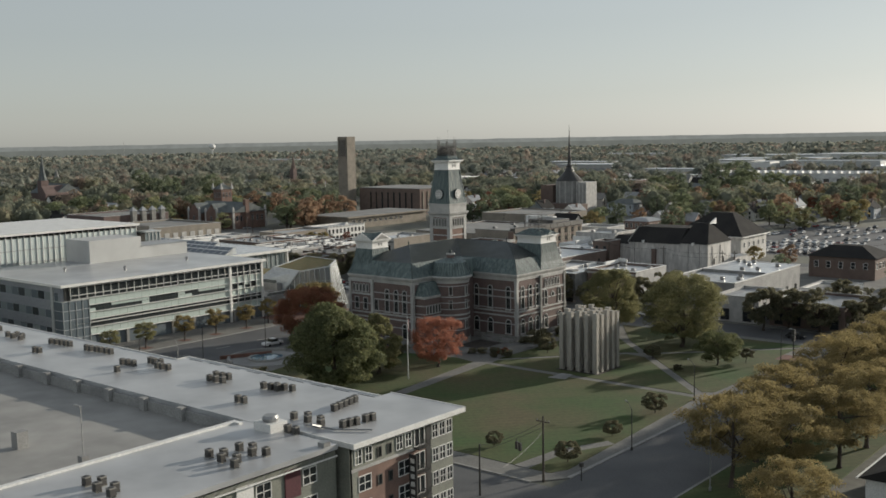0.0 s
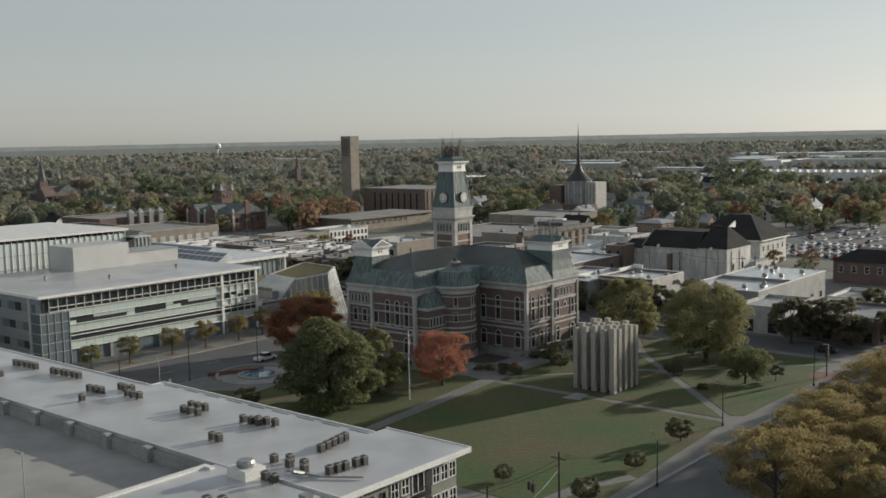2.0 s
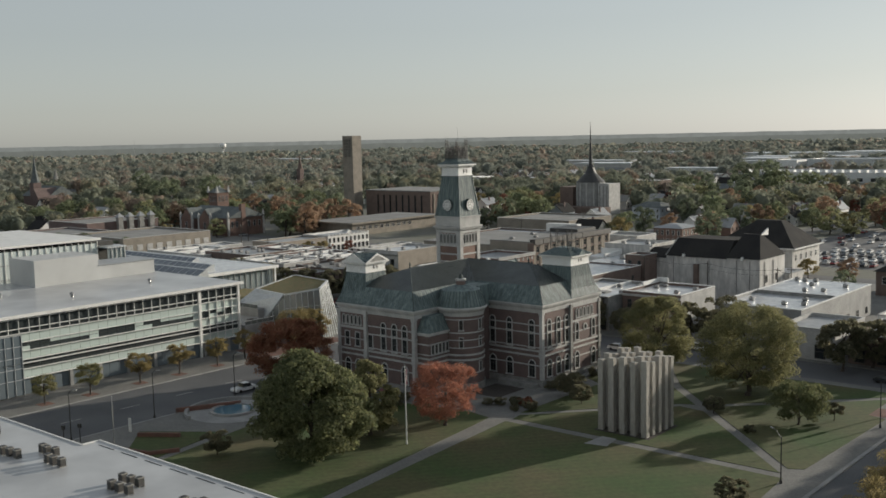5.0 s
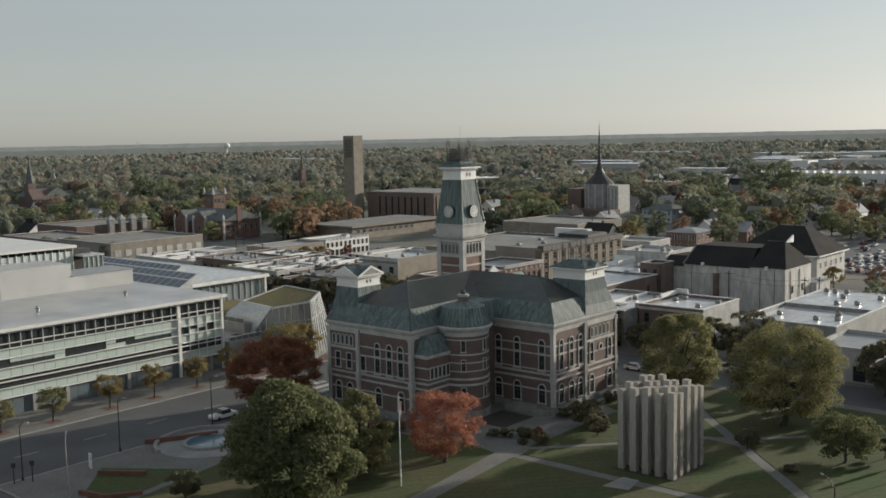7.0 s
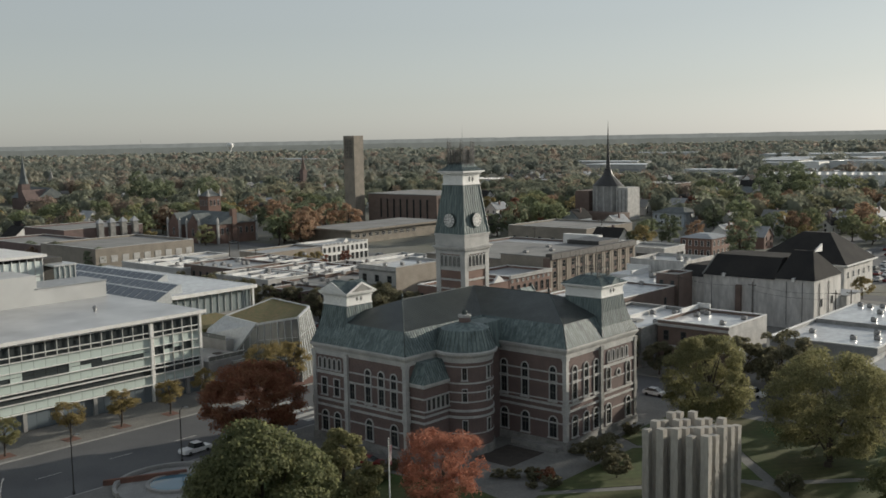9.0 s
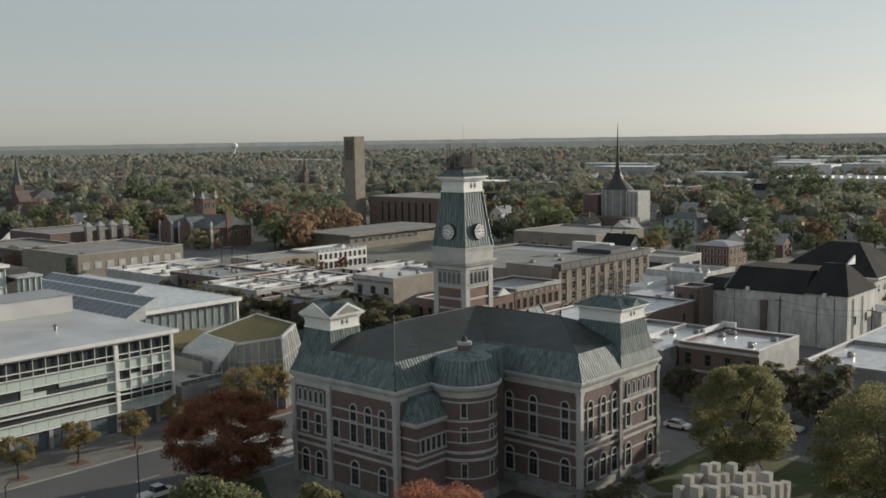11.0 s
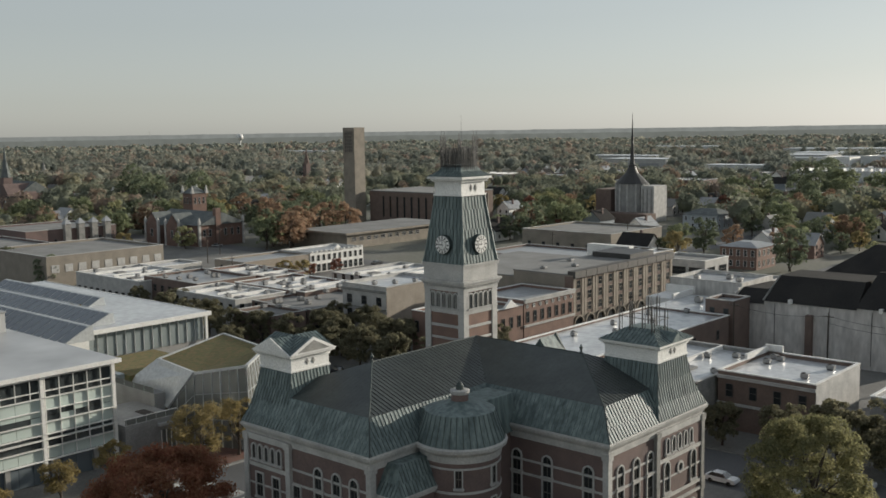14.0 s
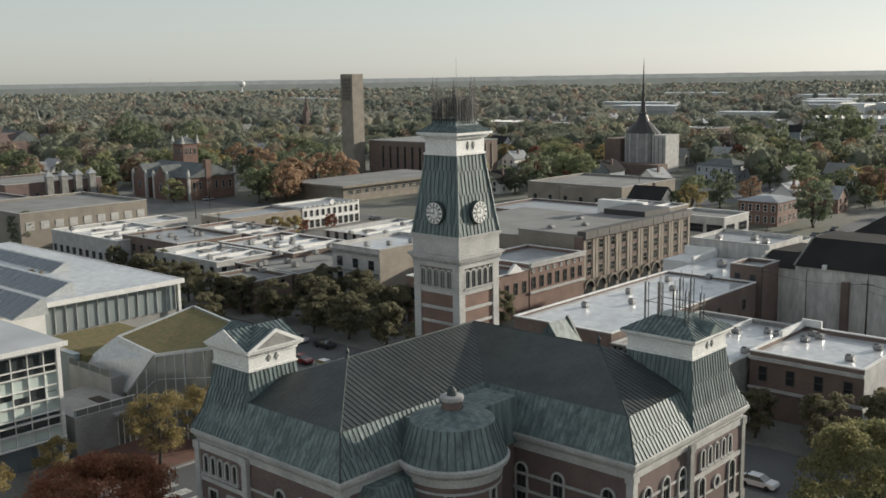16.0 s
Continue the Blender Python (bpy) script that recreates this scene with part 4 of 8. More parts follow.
part("roof", G().box(-130, 32.0, -122.3, -106.2, 14.4, 15.0).box(32.0, 74.0, -122.3, -104.0, 14.4, 15.0), M_MEMBR, apt, "wet-looking pale grey roof membrane")
part("corner_roof", G().box(73.6, 86.1, -121.6, -102.0, 14.55, 15.05), M_MEMBR, apt)
part("wing_roof", G().box(68.0, 84.3, -320, -122.3, 14.4, 14.96), M_MEMBR, apt)
part("roof_edge", G().box(73.5, 86.25, -121.75, -121.6, 14.5, 15.12).box(86.1, 86.25, -121.6, -101.9, 14.5, 15.12).box(73.5, 86.25, -102.0, -101.85, 14.5, 15.12), M_WHITE, apt, "white metal roof edge")
part("roof_edge", G().box(32.0, 73.6, -104.1, -103.9, 14.5, 15.12).box(-130, 32.0, -106.3, -106.1, 14.5, 15.12).box(31.9, 32.1, -106.1, -104.1, 14.5, 15.12), M_WHITE, apt)
for i in range(9):
    part("roof_slot", G().box(33.5 + 4.6 * i, 36.6 + 4.6 * i, -105.0, -104.85, 15.0, 15.03), M_DARKMET, apt)
part("roof_kerb", G().box(67.6, 68.3, -320, -123.4, 14.0, 15.2), M_WHITE, apt, "white coped parapet along the parking deck")
part("roof_kerb", G().box(68.3, 69.2, -124.0, -123.4, 14.9, 15.2), M_WHITE, apt)
W_A, W_B, W_C = plain_window(1.0, 1.6, M_WHITE, M_DARKGL), plain_window(1.9, 1.7, M_WHITE, M_DARKGL, 1), plain_window(0.55, 1.1, M_FRAME, M_DARKGL, 0, False)
for y, k in ((-119.9, W_A), (-118.2, W_A), (-116.4, W_C), (-114.7, W_C), (-113.0, W_A), (-111.4, W_A)):
    put_window(k, apt, 85.0, y, 12.2, E90)
for z in (8.9, 5.9, 2.9):
    for y, k in ((-118.9, W_B), (-116.4, W_C), (-114.6, W_C), (-112.2, W_B)):
        put_window(k, apt, 85.0, y, z, E90)
    for y in (-106.5, -105.15, -103.8):
        put_window(W_A, apt, 85.03, y, z + 0.2, E90)
for y in (-106.5, -105.15, -103.8):
    put_window(W_A, apt, 85.0, y, 12.1, E90)
part("corner_post", G().box(84.6, 85.1, -108.2, -107.4, 0, 14.4), M_DARKMET, apt)
for z in (11.6, 8.6, 5.6, 2.6):
    b = part("balcony", G().box(84.9, 86.0, -110.5, -108.3, z, z + 0.15), M_DARKMET, apt, "small steel balcony")
    r = G().box(85.95, 86.0, -110.5, -108.3, z + 1.05, z + 1.1)
    for i in range(12):
        r.box(85.96, 85.99, -110.5 + i * 0.19, -110.47 + i * 0.19, z + 0.1, z + 1.05)
    part("railing", r, M_DARKMET, b)
    put_window(plain_window(1.7, 2.1, M_WHITE, M_DARKGL, 1, False), apt, 85.0, -109.4, z + 0.2, E90)
sign = part("blade_sign", G().box(85.1, 86.3, -111.45, -111.25, 5.0, 11.2), M_DARKMET, apt, "tall dark blade sign with pale marks")
for i in range(6):
    part("sign_mark", G().box(85.4, 86.0, -111.49, -111.45, 10.2 - i * 0.95, 10.75 - i * 0.95), M_WHITE, sign)
# lower wing front along the near street
for i in range(14):
    y = -126 - i * 6.5
    put_window(W_B, apt, 83.6, y, 11.4, E90)
    part("panel", G().box(83.6, 83.75, y - 3.6, y - 1.4, 10.5, 13.6), M_MAROON if i % 2 == 0 else M_WHITE, apt)
    put_window(W_B, apt, 83.6, y, 8.2, E90)
part("eave_rail", G().box(84.2, 84.35, -320, -122.4, 13.6, 13.75), M_WHITE, apt)
for i in range(24):
    y = -124 - i * 2.1
    part("tie_bar", G().rod((83.7, y, 14.35), (84.3, y - 0.5, 13.75), 0.04), M_METAL, apt)
# parking deck behind, a storey lower than the roof
deck = thing("parking_deck", 0, -170, 0, "open concrete parking deck with low parapet", "parking garage")
part("floor_slab", G().box(-130, 67.6, -320, -122.9, 0, 13.2), M_DECK, deck)
part("parapet", G().box(-130, 67.6, -122.9, -122.35, 13.2, 14.5), M_CONC, deck)
part("parapet", G().box(66.6, 67.5, -320, -122.9, 13.2, 14.2), M_CONC, deck)
for i in range(17):
    x = 56.5 - 8.3 * i
    part("post", G().box(x - 0.55, x + 0.55, -123.5, -122.7, 13.2, 14.95), M_CONC, deck)
part("lamp_plinth", G().box(63.0, 63.9, -141.5, -140.6, 13.2, 14.5), M_CONC, deck)
part("vent_block", G().box(50.0, 51.4, -142.4, -141.0, 13.2, 15.2), M_CONC, deck)
dl = thing("deck_lamp", 63.45, -141.05, 14.5, "slim grey lamp post on the parking deck", "street lamp")
part("pole", G().rod((63.45, -141.05, 14.5), (63.45, -141.05, 20.0), 0.07, 0.05), M_METAL, dl)
part("lamp_head", G().box(62.2, 63.5, -141.2, -140.9, 19.95, 20.1), M_METAL, dl)


# condensers and vents on the roof
def condenser():
    t = thing("condenser_unit", 0, 0, 0, "beige air-conditioning condenser with a fan grille on the roof", "air conditioner", "condensers on the apartment roof")
    part("casing", G().loft([[(-.42, -.36, .12), (-.36, -.42, .12), (.36, -.42, .12), (.42, -.36, .12), (.42, .36, .12), (.36, .42, .12), (-.36, .42, .12), (-.42, .36, .12)], [(-.42, -.36, .95), (-.36, -.42, .95), (.36, -.42, .95), (.42, -.36, .95), (.42, .36, .95), (.36, .42, .95), (-.36, .42, .95), (-.42, .36, .95)]]), M_FRAME, t)
    part("lid", G().box(-.44, .44, -.44, .44, .95, 1.05), M_TANMET, t)
    part("fan_guard", G().turned(0, 0, ((.36, 1.05), (.36, 1.09), (.3, 1.1)), 12), M_DARKMET, t)
    for y in (-.4, .28):
        part("base_rail", G().box(-.5, .5, y, y + .12, 0, .12), M_TANMET, t)
    for k in range(5):
        z = .24 + .14 * k
        part("louvre", G().box(-.45, .45, -.45, .45, z, z + .035), M_DARKMET, t)
    return t


cond = condenser()
placed = False
rng = random.Random(3)
CLUSTERS = ((-6.0, -112.5, 5, 1), (-13.0, -116.0, 4, 0), (-18.0, -111.0, 5, 0), (6.5, -111.2, 5, 0), (17.2, -110.8, 6, 0), (9.0, -116.5, 2, 0), (29.9, -113.3, 3, 0), (32.6, -110.3, 3, 0), (36.6, -111.8, 3, 0), (32.6, -116.9, 1, 0), (49.0, -110.4, 3, 0), (50.0, -112.2, 3, 0), (61.9, -117.4, 2, 0), (59.8, -110.6, 3, 0), (61.6, -109.6, 3, 0), (76.0, -118.4, 5, 1), (77.6, -122.6, 2, 0), (79.6, -134.0, 5, 1), (79.9, -130.6, 4, 1), (77.2, -147.0, 5, 1), (77.0, -158.0, 5, 0))
for cx, cy, n, side in CLUSTERS:
    for i in range(n):
        m = pose(cx + 1.25 * i - n * 0.62 + rng.uniform(-.1, .1), cy + (1.1 if i % 2 and side else 0) + rng.uniform(-.12, .12) + 0.25 * i * (0.6 - side), 15.0 if cy > -122 else 14.96, rz=rng.choice((0, 90, 180)))
        if not placed:
            cond.matrix_basis, placed = m @ Matrix.Diagonal((0.82, 0.82, 0.92, 1)), True
        else:
            copy_thing(cond, m)
for i in range(5):
    copy_thing(cond, pose(74.2 - 0.25 * i, -113.0 + 1.15 * i, 15.0))
    copy_thing(cond, pose(80.4 + 0.15 * i, -117.6 + 0.95 * i + (0.5 if i > 2 else 0), 15.05))
rb_ = thing("roof_unit", 73.4, -122.6, 15.0, "white rooftop ventilation unit on a curb", "roof unit")
part("curb", G().box(72.2, 75.2, -124.2, -121.6, 14.9, 16.0), M_WHITE, rb_)
part("hood", G().turned(73.7, -122.9, ((0.9, 16.0), (1.0, 16.4), (0.8, 16.7)), 14), M_METAL, rb_)
for i in range(26):
    x, y = rng.uniform(-20, 72), rng.choice((-105, -106.5, -112.5, -114, -119.5))
    solid("vent_pipe", G().turned(0, 0, ((0.09, 0), (0.09, 0.75), (0.13, 0.76), (0.13, 0.9)), 8), M_WHITE, "short white plastic vent pipe on the roof", "vent pipe", "roof vent pipes", at=(x, y, 15.0))
solid("roof_duct", G().rod((76.5, -119.8, 15.25), (80.8, -119.0, 15.25), 0.12).rod((80.8, -119.0, 15.25), (84.2, -116.6, 15.25), 0.1).rod((78.5, -119.4, 15.25), (78.6, -121.0, 15.9), 0.22), M_METAL, "metal refrigerant duct lying on the roof", "duct")
solid("roof_hatch", G().box(83.2, 84.2, -124.3, -123.3, 14.9, 15.5), M_METAL, "small metal roof hatch", "hatch")

# ---- glass office ----
office = thing("office_building", -77, -46, 0, "four-storey office with green glass bands and white roof edge", "office building")
OX, OY0, OY1 = -54.0, -76.5, -16.6
M_BLUEGL = glass("blue_grey_corner_glass", (0.16, 0.19, 0.21), 0.05, 0.1)
M_INNER = mat("dim_interior", (0.05, 0.05, 0.048), (0.08, 0.078, 0.07), 0.9, 0.3, 2.0, 0)
part("core", G().box(-100, OX - 0.5, OY0 + 0.6, OY1 - 0.5, 0, 15.6), M_INNER, office)
M_GREYP = mat("blue_grey_wall_panel", (0.27, 0.285, 0.31), (0.23, 0.245, 0.265), 0.5, 0.1, 2.0, 0.03, metal=0.1)
part("side_wall", G().box(-100, OX - 0.6, OY0 - 0.1, OY0 + 0.7, 0, 15.6), M_GREYP, office, "blue-grey metal panel end wall")
part("side_wall", G().box(-100, OX - 0.4, OY1 - 0.6, OY1, 0, 15.6), M_ALU, office)
for z0, z1 in ((12.3, 14.2), (8.1, 9.9), (4.0, 5.7)):
    for i in range(14):
        part("strip_pane", G().box(-99 + 3.1 * i, -96.2 + 3.1 * i, OY0 - 0.14, OY0 - 0.08, z0, z1), (M_CURTAIN, M_OFFGL, M_BLUEGL)[(i * 2 + int(z0)) % 3], office)
part("roof", G().box(-100.4, OX + 0.9, OY0 - 0.8, OY1 + 0.6, 15.6, 16.2), M_MEMBR, office, "white roof membrane")
part("roof_edge", G().box(OX + 0.9, OX + 1.05, OY0 - 0.9, OY1 + 0.7, 15.65, 16.3).box(-100.4, OX + 0.9, OY0 - 0.95, OY0 - 0.8, 15.65, 16.3), M_WHITE, office)
part("penthouse", G().box(-99, -87, -49.3, -33, 16.2, 22.4), M_SCREEN, office, "white plant room")
part("penthouse", G().box(-97, -87, -33, -17.4, 16.2, 19.5), M_SCREEN, office, "white roof screen")
part("screen_cap", G().box(-97.2, -86.8, -33.0, -17.2, 19.5, 19.7), M_ROOFG, office)
BAY, N = 2.14, 27
ROWS_Z = ((12.55, 15.25, "w"), (10.75, 12.35, "s"), (9.85, 10.6, "u"), (9.0, 9.75, "l"), (7.3, 8.9, "s"), (5.35, 7.15, "w"), (3.6, 5.25, "s"), (0.2, 3.4, "w"))
me_pane = {}
for z0, z1, k in ROWS_Z:
    for kind, mt in (("w", M_OFFGL if z0 > 1 else M_BLUEGL), ("s", M_GREENGL)):
        me_pane[(z0, kind)] = G().box(-0.06, 0.06, -BAY / 2 + 0.03, BAY / 2 - 0.03, 0, z1 - z0).mesh("pane", mt)
rng = random.Random(8)
for i in range(N):
    y = OY1 - 1.2 - BAY * i
    for z0, z1, k in ROWS_Z:
        q = k
        if k == "u":
            q = "w" if i in (1, 3, 4, 10, 11, 13, 14, 15, 16, 22, 23, 24, 25) else "s"
        if k == "l":
            q = "w" if i in (1, 2, 4, 6, 7, 8, 9, 10, 13, 14, 15, 16, 18, 19, 20, 21, 22, 23) else "s"
        piece("pane" if q == "w" else "spandrel_panel", me_pane[(z0, q)], office, OX - 0.3 if q == "w" else OX - 0.18, y, z0)
me_mull = G().box(-0.1, 0.1, -0.04, 0.04, 12.45, 15.6).mesh("mullion", M_WHITE)
me_mull2 = G().box(-0.1, 0.12, -0.05, 0.05, 3.4, 15.6).mesh("mullion", M_WHITE)
for i in range(N + 1):
    piece("mullion", me_mull2 if i < 6 else me_mull, office, OX, OY1 - 0.1 - BAY * i, 0)
for z, d in ((15.3, 0.25), (12.45, 0.3), (13.4, 0.2), (10.68, 0.2), (8.95, 0.35), (7.2, 0.3), (6.5, 0.5), (5.3, 0.35), (3.5, 0.45)):
    part("sunshade", G().box(OX - 0.1, OX + d, OY1 - 0.1 - BAY * N, OY1, z - 0.06, z + 0.07), M_WHITE, office, "white horizontal rail")
for y in (OY1 - 11.3, OY1 - 0.3):
    part("pier", G().box(OX - 0.2, OX + 0.3, y - 0.26, y + 0.26, 0, 15.6), M_WHITE, office, "white pier")
for i in range(9):
    part("ground_pier", G().box(OX - 0.3, OX + 0.25, OY1 - 4 - 6.6 * i, OY1 - 3.3 - 6.6 * i, 0, 3.5), M_CONC, office)
# glazed corner that stands out at the near end
part("corner_glass", G().box(OX - 3.4, OX + 0.5, OY0 - 0.4, OY0 + 6.4, 0.3, 12.2), M_BLUEGL, office)
for z in (3.4, 5.6, 7.8, 10.0, 12.2):
    part("corner_rail", G().box(OX - 3.45, OX + 0.58, OY0 - 0.46, OY0 + 6.46, z - 0.06, z + 0.06), M_ALU, office)
for y in (OY0 - 0.4, OY0 + 1.3, OY0 + 3.0, OY0 + 4.7, OY0 + 6.4):
    part("corner_mullion", G().box(OX + 0.48, OX + 0.62, y - 0.05, y + 0.05, 0.3, 12.2), M_ALU, office)
part("corner_pier", G().box(OX - 4.4, OX - 3.4, OY0 - 0.6, OY0 + 0.4, 0, 15.6), M_ALU, office)
for x, y in ((-70, -30), (-66, -52), (-78, -62)):
    v = thing("roof_vent", x, y, 16.2, "small metal vent on the white office roof", "vent", "office roof vents")
    part("stem", G().turned(x, y, ((0.3, 16.2), (0.3, 16.8)), 10), M_METAL, v)
    part("cowl", G().turned(x, y, ((0.45, 16.8), (0.5, 17.1), (0.2, 17.4)), 10), M_METAL, v)

# taller glass block behind it
gb = thing("glass_building", -128, -45, 0, "tall pale glass building with a white flat roof", "glass building")
part("core", G().box(-149, -108, -88, -16, 0, 23.2), M_INNER, gb)
part("roof", G().box(-151, -106.2, -90, -20.5, 23.8, 24.4), M_WHITE, gb)
part("low_roof", G().box(-140, -103.4, -20.5, -14.8, 21.6, 22.0), M_ALU, gb)
M_PALEGL = glass("pale_facade_glass", (0.60, 0.655, 0.635), 0.16, 0.0)
me_p, me_m = G().box(-0.05, 0.05, -0.85, 0.85, 0, 3.3).mesh("pane", M_PALEGL), G().box(-0.1, 0.14, -0.07, 0.07, 0, 23.5).mesh("mullion", M_WHITE)
for i in range(38):
    y = -22 - 1.8 * i
    for z in (12.6, 16.1, 19.6):
        piece("pane", me_p, gb, -107.4, y, z)
    piece("mullion", me_m, gb, -107.3, y + 0.9, 0)
me_p2 = G().box(-0.05, 0.05, -0.6, 0.6, 0, 5.5).mesh("pane", M_CURTAIN)
for i in range(4):
    piece("pane", me_p2, gb, -104.0, -19.6 + 1.3 * i, 16)
    piece("mullion", me_m, gb, -103.9, -19.0 + 1.3 * i, -1.8)
for z in (16.0, 19.5):
    part("rail", G().box(-107.5, -107.2, -88, -21, z - 0.1, z + 0.05), M_ALU, gb)

# ---- hall with skylights and the pavilion with a planted roof ----
M_SKYL = glass("blue_grey_skylight_glass", (0.13, 0.15, 0.175), 0.12, 0.0)
hall = thing("exhibition_hall", -122, 8, 0, "low glass-fronted hall with a white roof and skylight boxes", "hall")
part("core", G().box(-157, -90.5, -14, 25, 0, 12.6), M_INNER, hall)
part("roof", G().box(-158, -87.6, -14.5, 26.2, 12.7, 13.3), M_ROOFW, hall)
part("roof_edge", G().box(-87.6, -87.3, -14.7, 26.4, 12.6, 13.45).box(-158, -87.6, 26.2, 26.4, 12.6, 13.4), M_WHITE, hall)
part("end_wall", G().box(-90.4, -88.0, -8, -0.3, 0, 12.6), M_WHITE, hall)
part("sill_wall", G().box(-90.4, -89.0, -0.3, 25.4, 0, 7.6), M_CONC, hall)
me_p, me_m = G().box(-0.05, 0.05, -0.92, 0.92, 0, 5.0).mesh("pane", M_CURTAIN), G().box(-0.12, 0.14, -0.07, 0.07, 0, 5.0).mesh("mullion", M_ALU)
for i in range(13):
    piece("pane", me_p, hall, -88.9, 0.8 + 1.95 * i, 7.6)
    piece("mullion", me_m, hall, -88.8, 1.8 + 1.95 * i, 7.6)
part("post", G().box(-88.3, -87.9, 25.3, 25.8, 0, 12.7), M_WHITE, hall)
for x0, x1, y0, y1, h in ((-156, -92, 2.0, 7.5, 2.0), (-158, -113, 13.5, 17.5, 1.6), (-150, -80, -9.5, -3.5, 2.6)):
    s = part("skylight", G().loft([[(x0, y0, 13.3), (x0, y1, 13.3), (x0, y1 - 0.3, 13.3 + h), (x0, y1 - 1.0, 13.3 + h)], [(x1, y0, 13.3), (x1, y1, 13.3), (x1, y1 - 0.3, 13.3 + h), (x1, y1 - 1.0, 13.3 + h)]]), M_ALU, hall, "sloping glazed skylight box")
    n = int((x1 - x0) / 3)
    for i in range(n):
        a, b = x0 + (x1 - x0) * i / n + 0.15, x0 + (x1 - x0) * (i + 1) / n - 0.15
        k = (y1 - 1.0 - y0)
        nz, ny = k / math.hypot(k, h) * 0.04, -h / math.hypot(k, h) * 0.04
        part("skylight_pane", G().poly([(a, y0 + 0.2 + ny, 13.3 + h * 0.2 / k + nz), (b, y0 + 0.2 + ny, 13.3 + h * 0.2 / k + nz), (b, y1 - 1.2 + ny, 13.3 + h - h * 0.2 / k + nz), (a, y1 - 1.2 + ny, 13.3 + h - h * 0.2 / k + nz)]), M_SKYL, s)

hall.location = (-125.6, 8.3, -0.4)
pav = thing("pavilion", -56, 2, 0, "faceted glass pavilion with a planted sedum roof and metal fold", "pavilion")
PA, PB, PR, PS, PP = (-67.5, -0.6, 11.2), (-54.5, -2.4, 11.1), (-45.6, 1.1, 12.9), (-53.0, 10.6, 13.1), (-69.5, 14.2, 12.9)
PC, PD = (-59.0, -4.5, 5.0), (-72.0, -4.2, 7.0)
C0, M0, R0, S0, P0, A0 = (-58.6, -4.8, 0), (-53.0, -3.8, 0), (-43.2, -0.2, 0), (-50.4, 12.6, 0), (-71, 16, 0), (-72, -4, 0)
M_TIMBER = mat("warm_interior_floor", (0.20, 0.15, 0.10), (0.15, 0.115, 0.08), 0.7, 0.5, 4.0, 0.1)
part("core", G().loft([[(-70, 0, 0), (-57, 0, 0), (-48, 3, 0), (-54, 10, 0), (-69, 13, 0)], [(-69, 2, 8), (-60, 2, 8), (-54, 4, 8), (-57, 9, 8), (-68, 12, 8)]]), M_TIMBER, pav)
FACES = ((C0, M0, PB, PC), (M0, R0, PR, PB), (R0, S0, PS, PR), (S0, P0, PP, PS))
for a, b, c, d in FACES:
    n = max(2, int(math.dist(a, b) / 1.7))
    lerp = lambda p, q, f: tuple(u + (v - u) * f for u, v in zip(p, q))
    for k in range(n):
        f0, f1 = k / n, (k + 1) / n
        part("pane", G().poly([lerp(a, b, f0), lerp(a, b, f1), lerp(d, c, f1), lerp(d, c, f0)]), M_PAVGL, pav)
    for k in range(n + 1):
        part("mullion", G().rod(lerp(a, b, k / n), lerp(d, c, k / n), 0.09 if k % 3 else 0.14, n=4), M_ALU, pav, "pale metal mullion")
    for f in (0.36, 0.7):
        part("transom", G().rod(lerp(a, d, f), lerp(b, c, f), 0.06, n=4), M_ALU, pav)
down = lambda p, d: (p[0], p[1], p[2] - d)
part("green_roof", G().loft([[down(p, 0.3) for p in (PA, PB, PR, PS, PP)], [(p[0] * 0.96 - 58 * 0.04, p[1] * 0.94 + 5 * 0.06, p[2] + 0.1) for p in (PA, PB, PR, PS, PP)]]), M_SEDUM, pav, "olive and brown sedum planting")
for p, q in ((PA, PB), (PB, PR), (PR, PS), (PS, PP), (PP, PA)):
    part("roof_rim", G().rod(p, q, 0.3, n=4), M_ALU, pav, "pale metal roof rim")
part("metal_fold", G().loft([[PA, PB, PC, PD], [(p[0], p[1] - 0.25, p[2] + 0.22) for p in (PA, PB, PC, PD)]]), M_ALU, pav, "sloping grey metal roof plate")
part("low_roof", G().box(-86, -70.5, -4.4, 10.0, 0, 8.6), M_SEDUM, pav)
part("terrace", G().box(-72, -60, -6.4, -4.4, 0, 7.6), M_CONC, pav)
for x in (-72, -69, -66, -63, -60.1):
    part("rail_post", G().box(x, x + 0.06, -6.4, -6.34, 7.6, 8.7), M_ALU, pav)
part("rail_glass", G().box(-72, -60, -6.38, -6.36, 7.7, 8.6), M_PAVGL, pav)
part("screen_wall", G().box(-86, -72.0, -5.6, -4.5, 0, 8.8), M_CURTAIN, pav)
part("entry_block", G().box(-66, -53.7, -15.4, -6.4, 0, 5.5), M_CONC, pav)
for i in range(6):
    part("rail_post", G().box(-53.86, -53.8, -15.2 + 1.7 * i, -15.14 + 1.7 * i, 5.5, 6.5), M_ALU, pav)
part("rail_glass", G().box(-53.85, -53.82, -15.3, -6.5, 5.6, 6.4), M_PAVGL, pav)
part("rail", G().box(-53.9, -53.76, -15.3, -6.4, 6.45, 6.55), M_WHITE, pav)
part("roof_pit", G().box(-60, -57, -10, -8.4, 5.5, 5.62), M_MULCH, pav)
part("entry_canopy", G().box(-55.5, -53.0, -10.0, -6.4, 4.4, 4.8), M_ALU, pav)
part("entry_door", G().box(-53.7, -53.6, -9.4, -6.8, 0.14, 3.6), M_PAVGL, pav)
for i in range(4):
    part("door_frame", G().box(-53.62, -53.5, -9.45 + 0.85 * i, -9.33 + 0.85 * i, 0.14, 3.6), M_WHITE, pav)

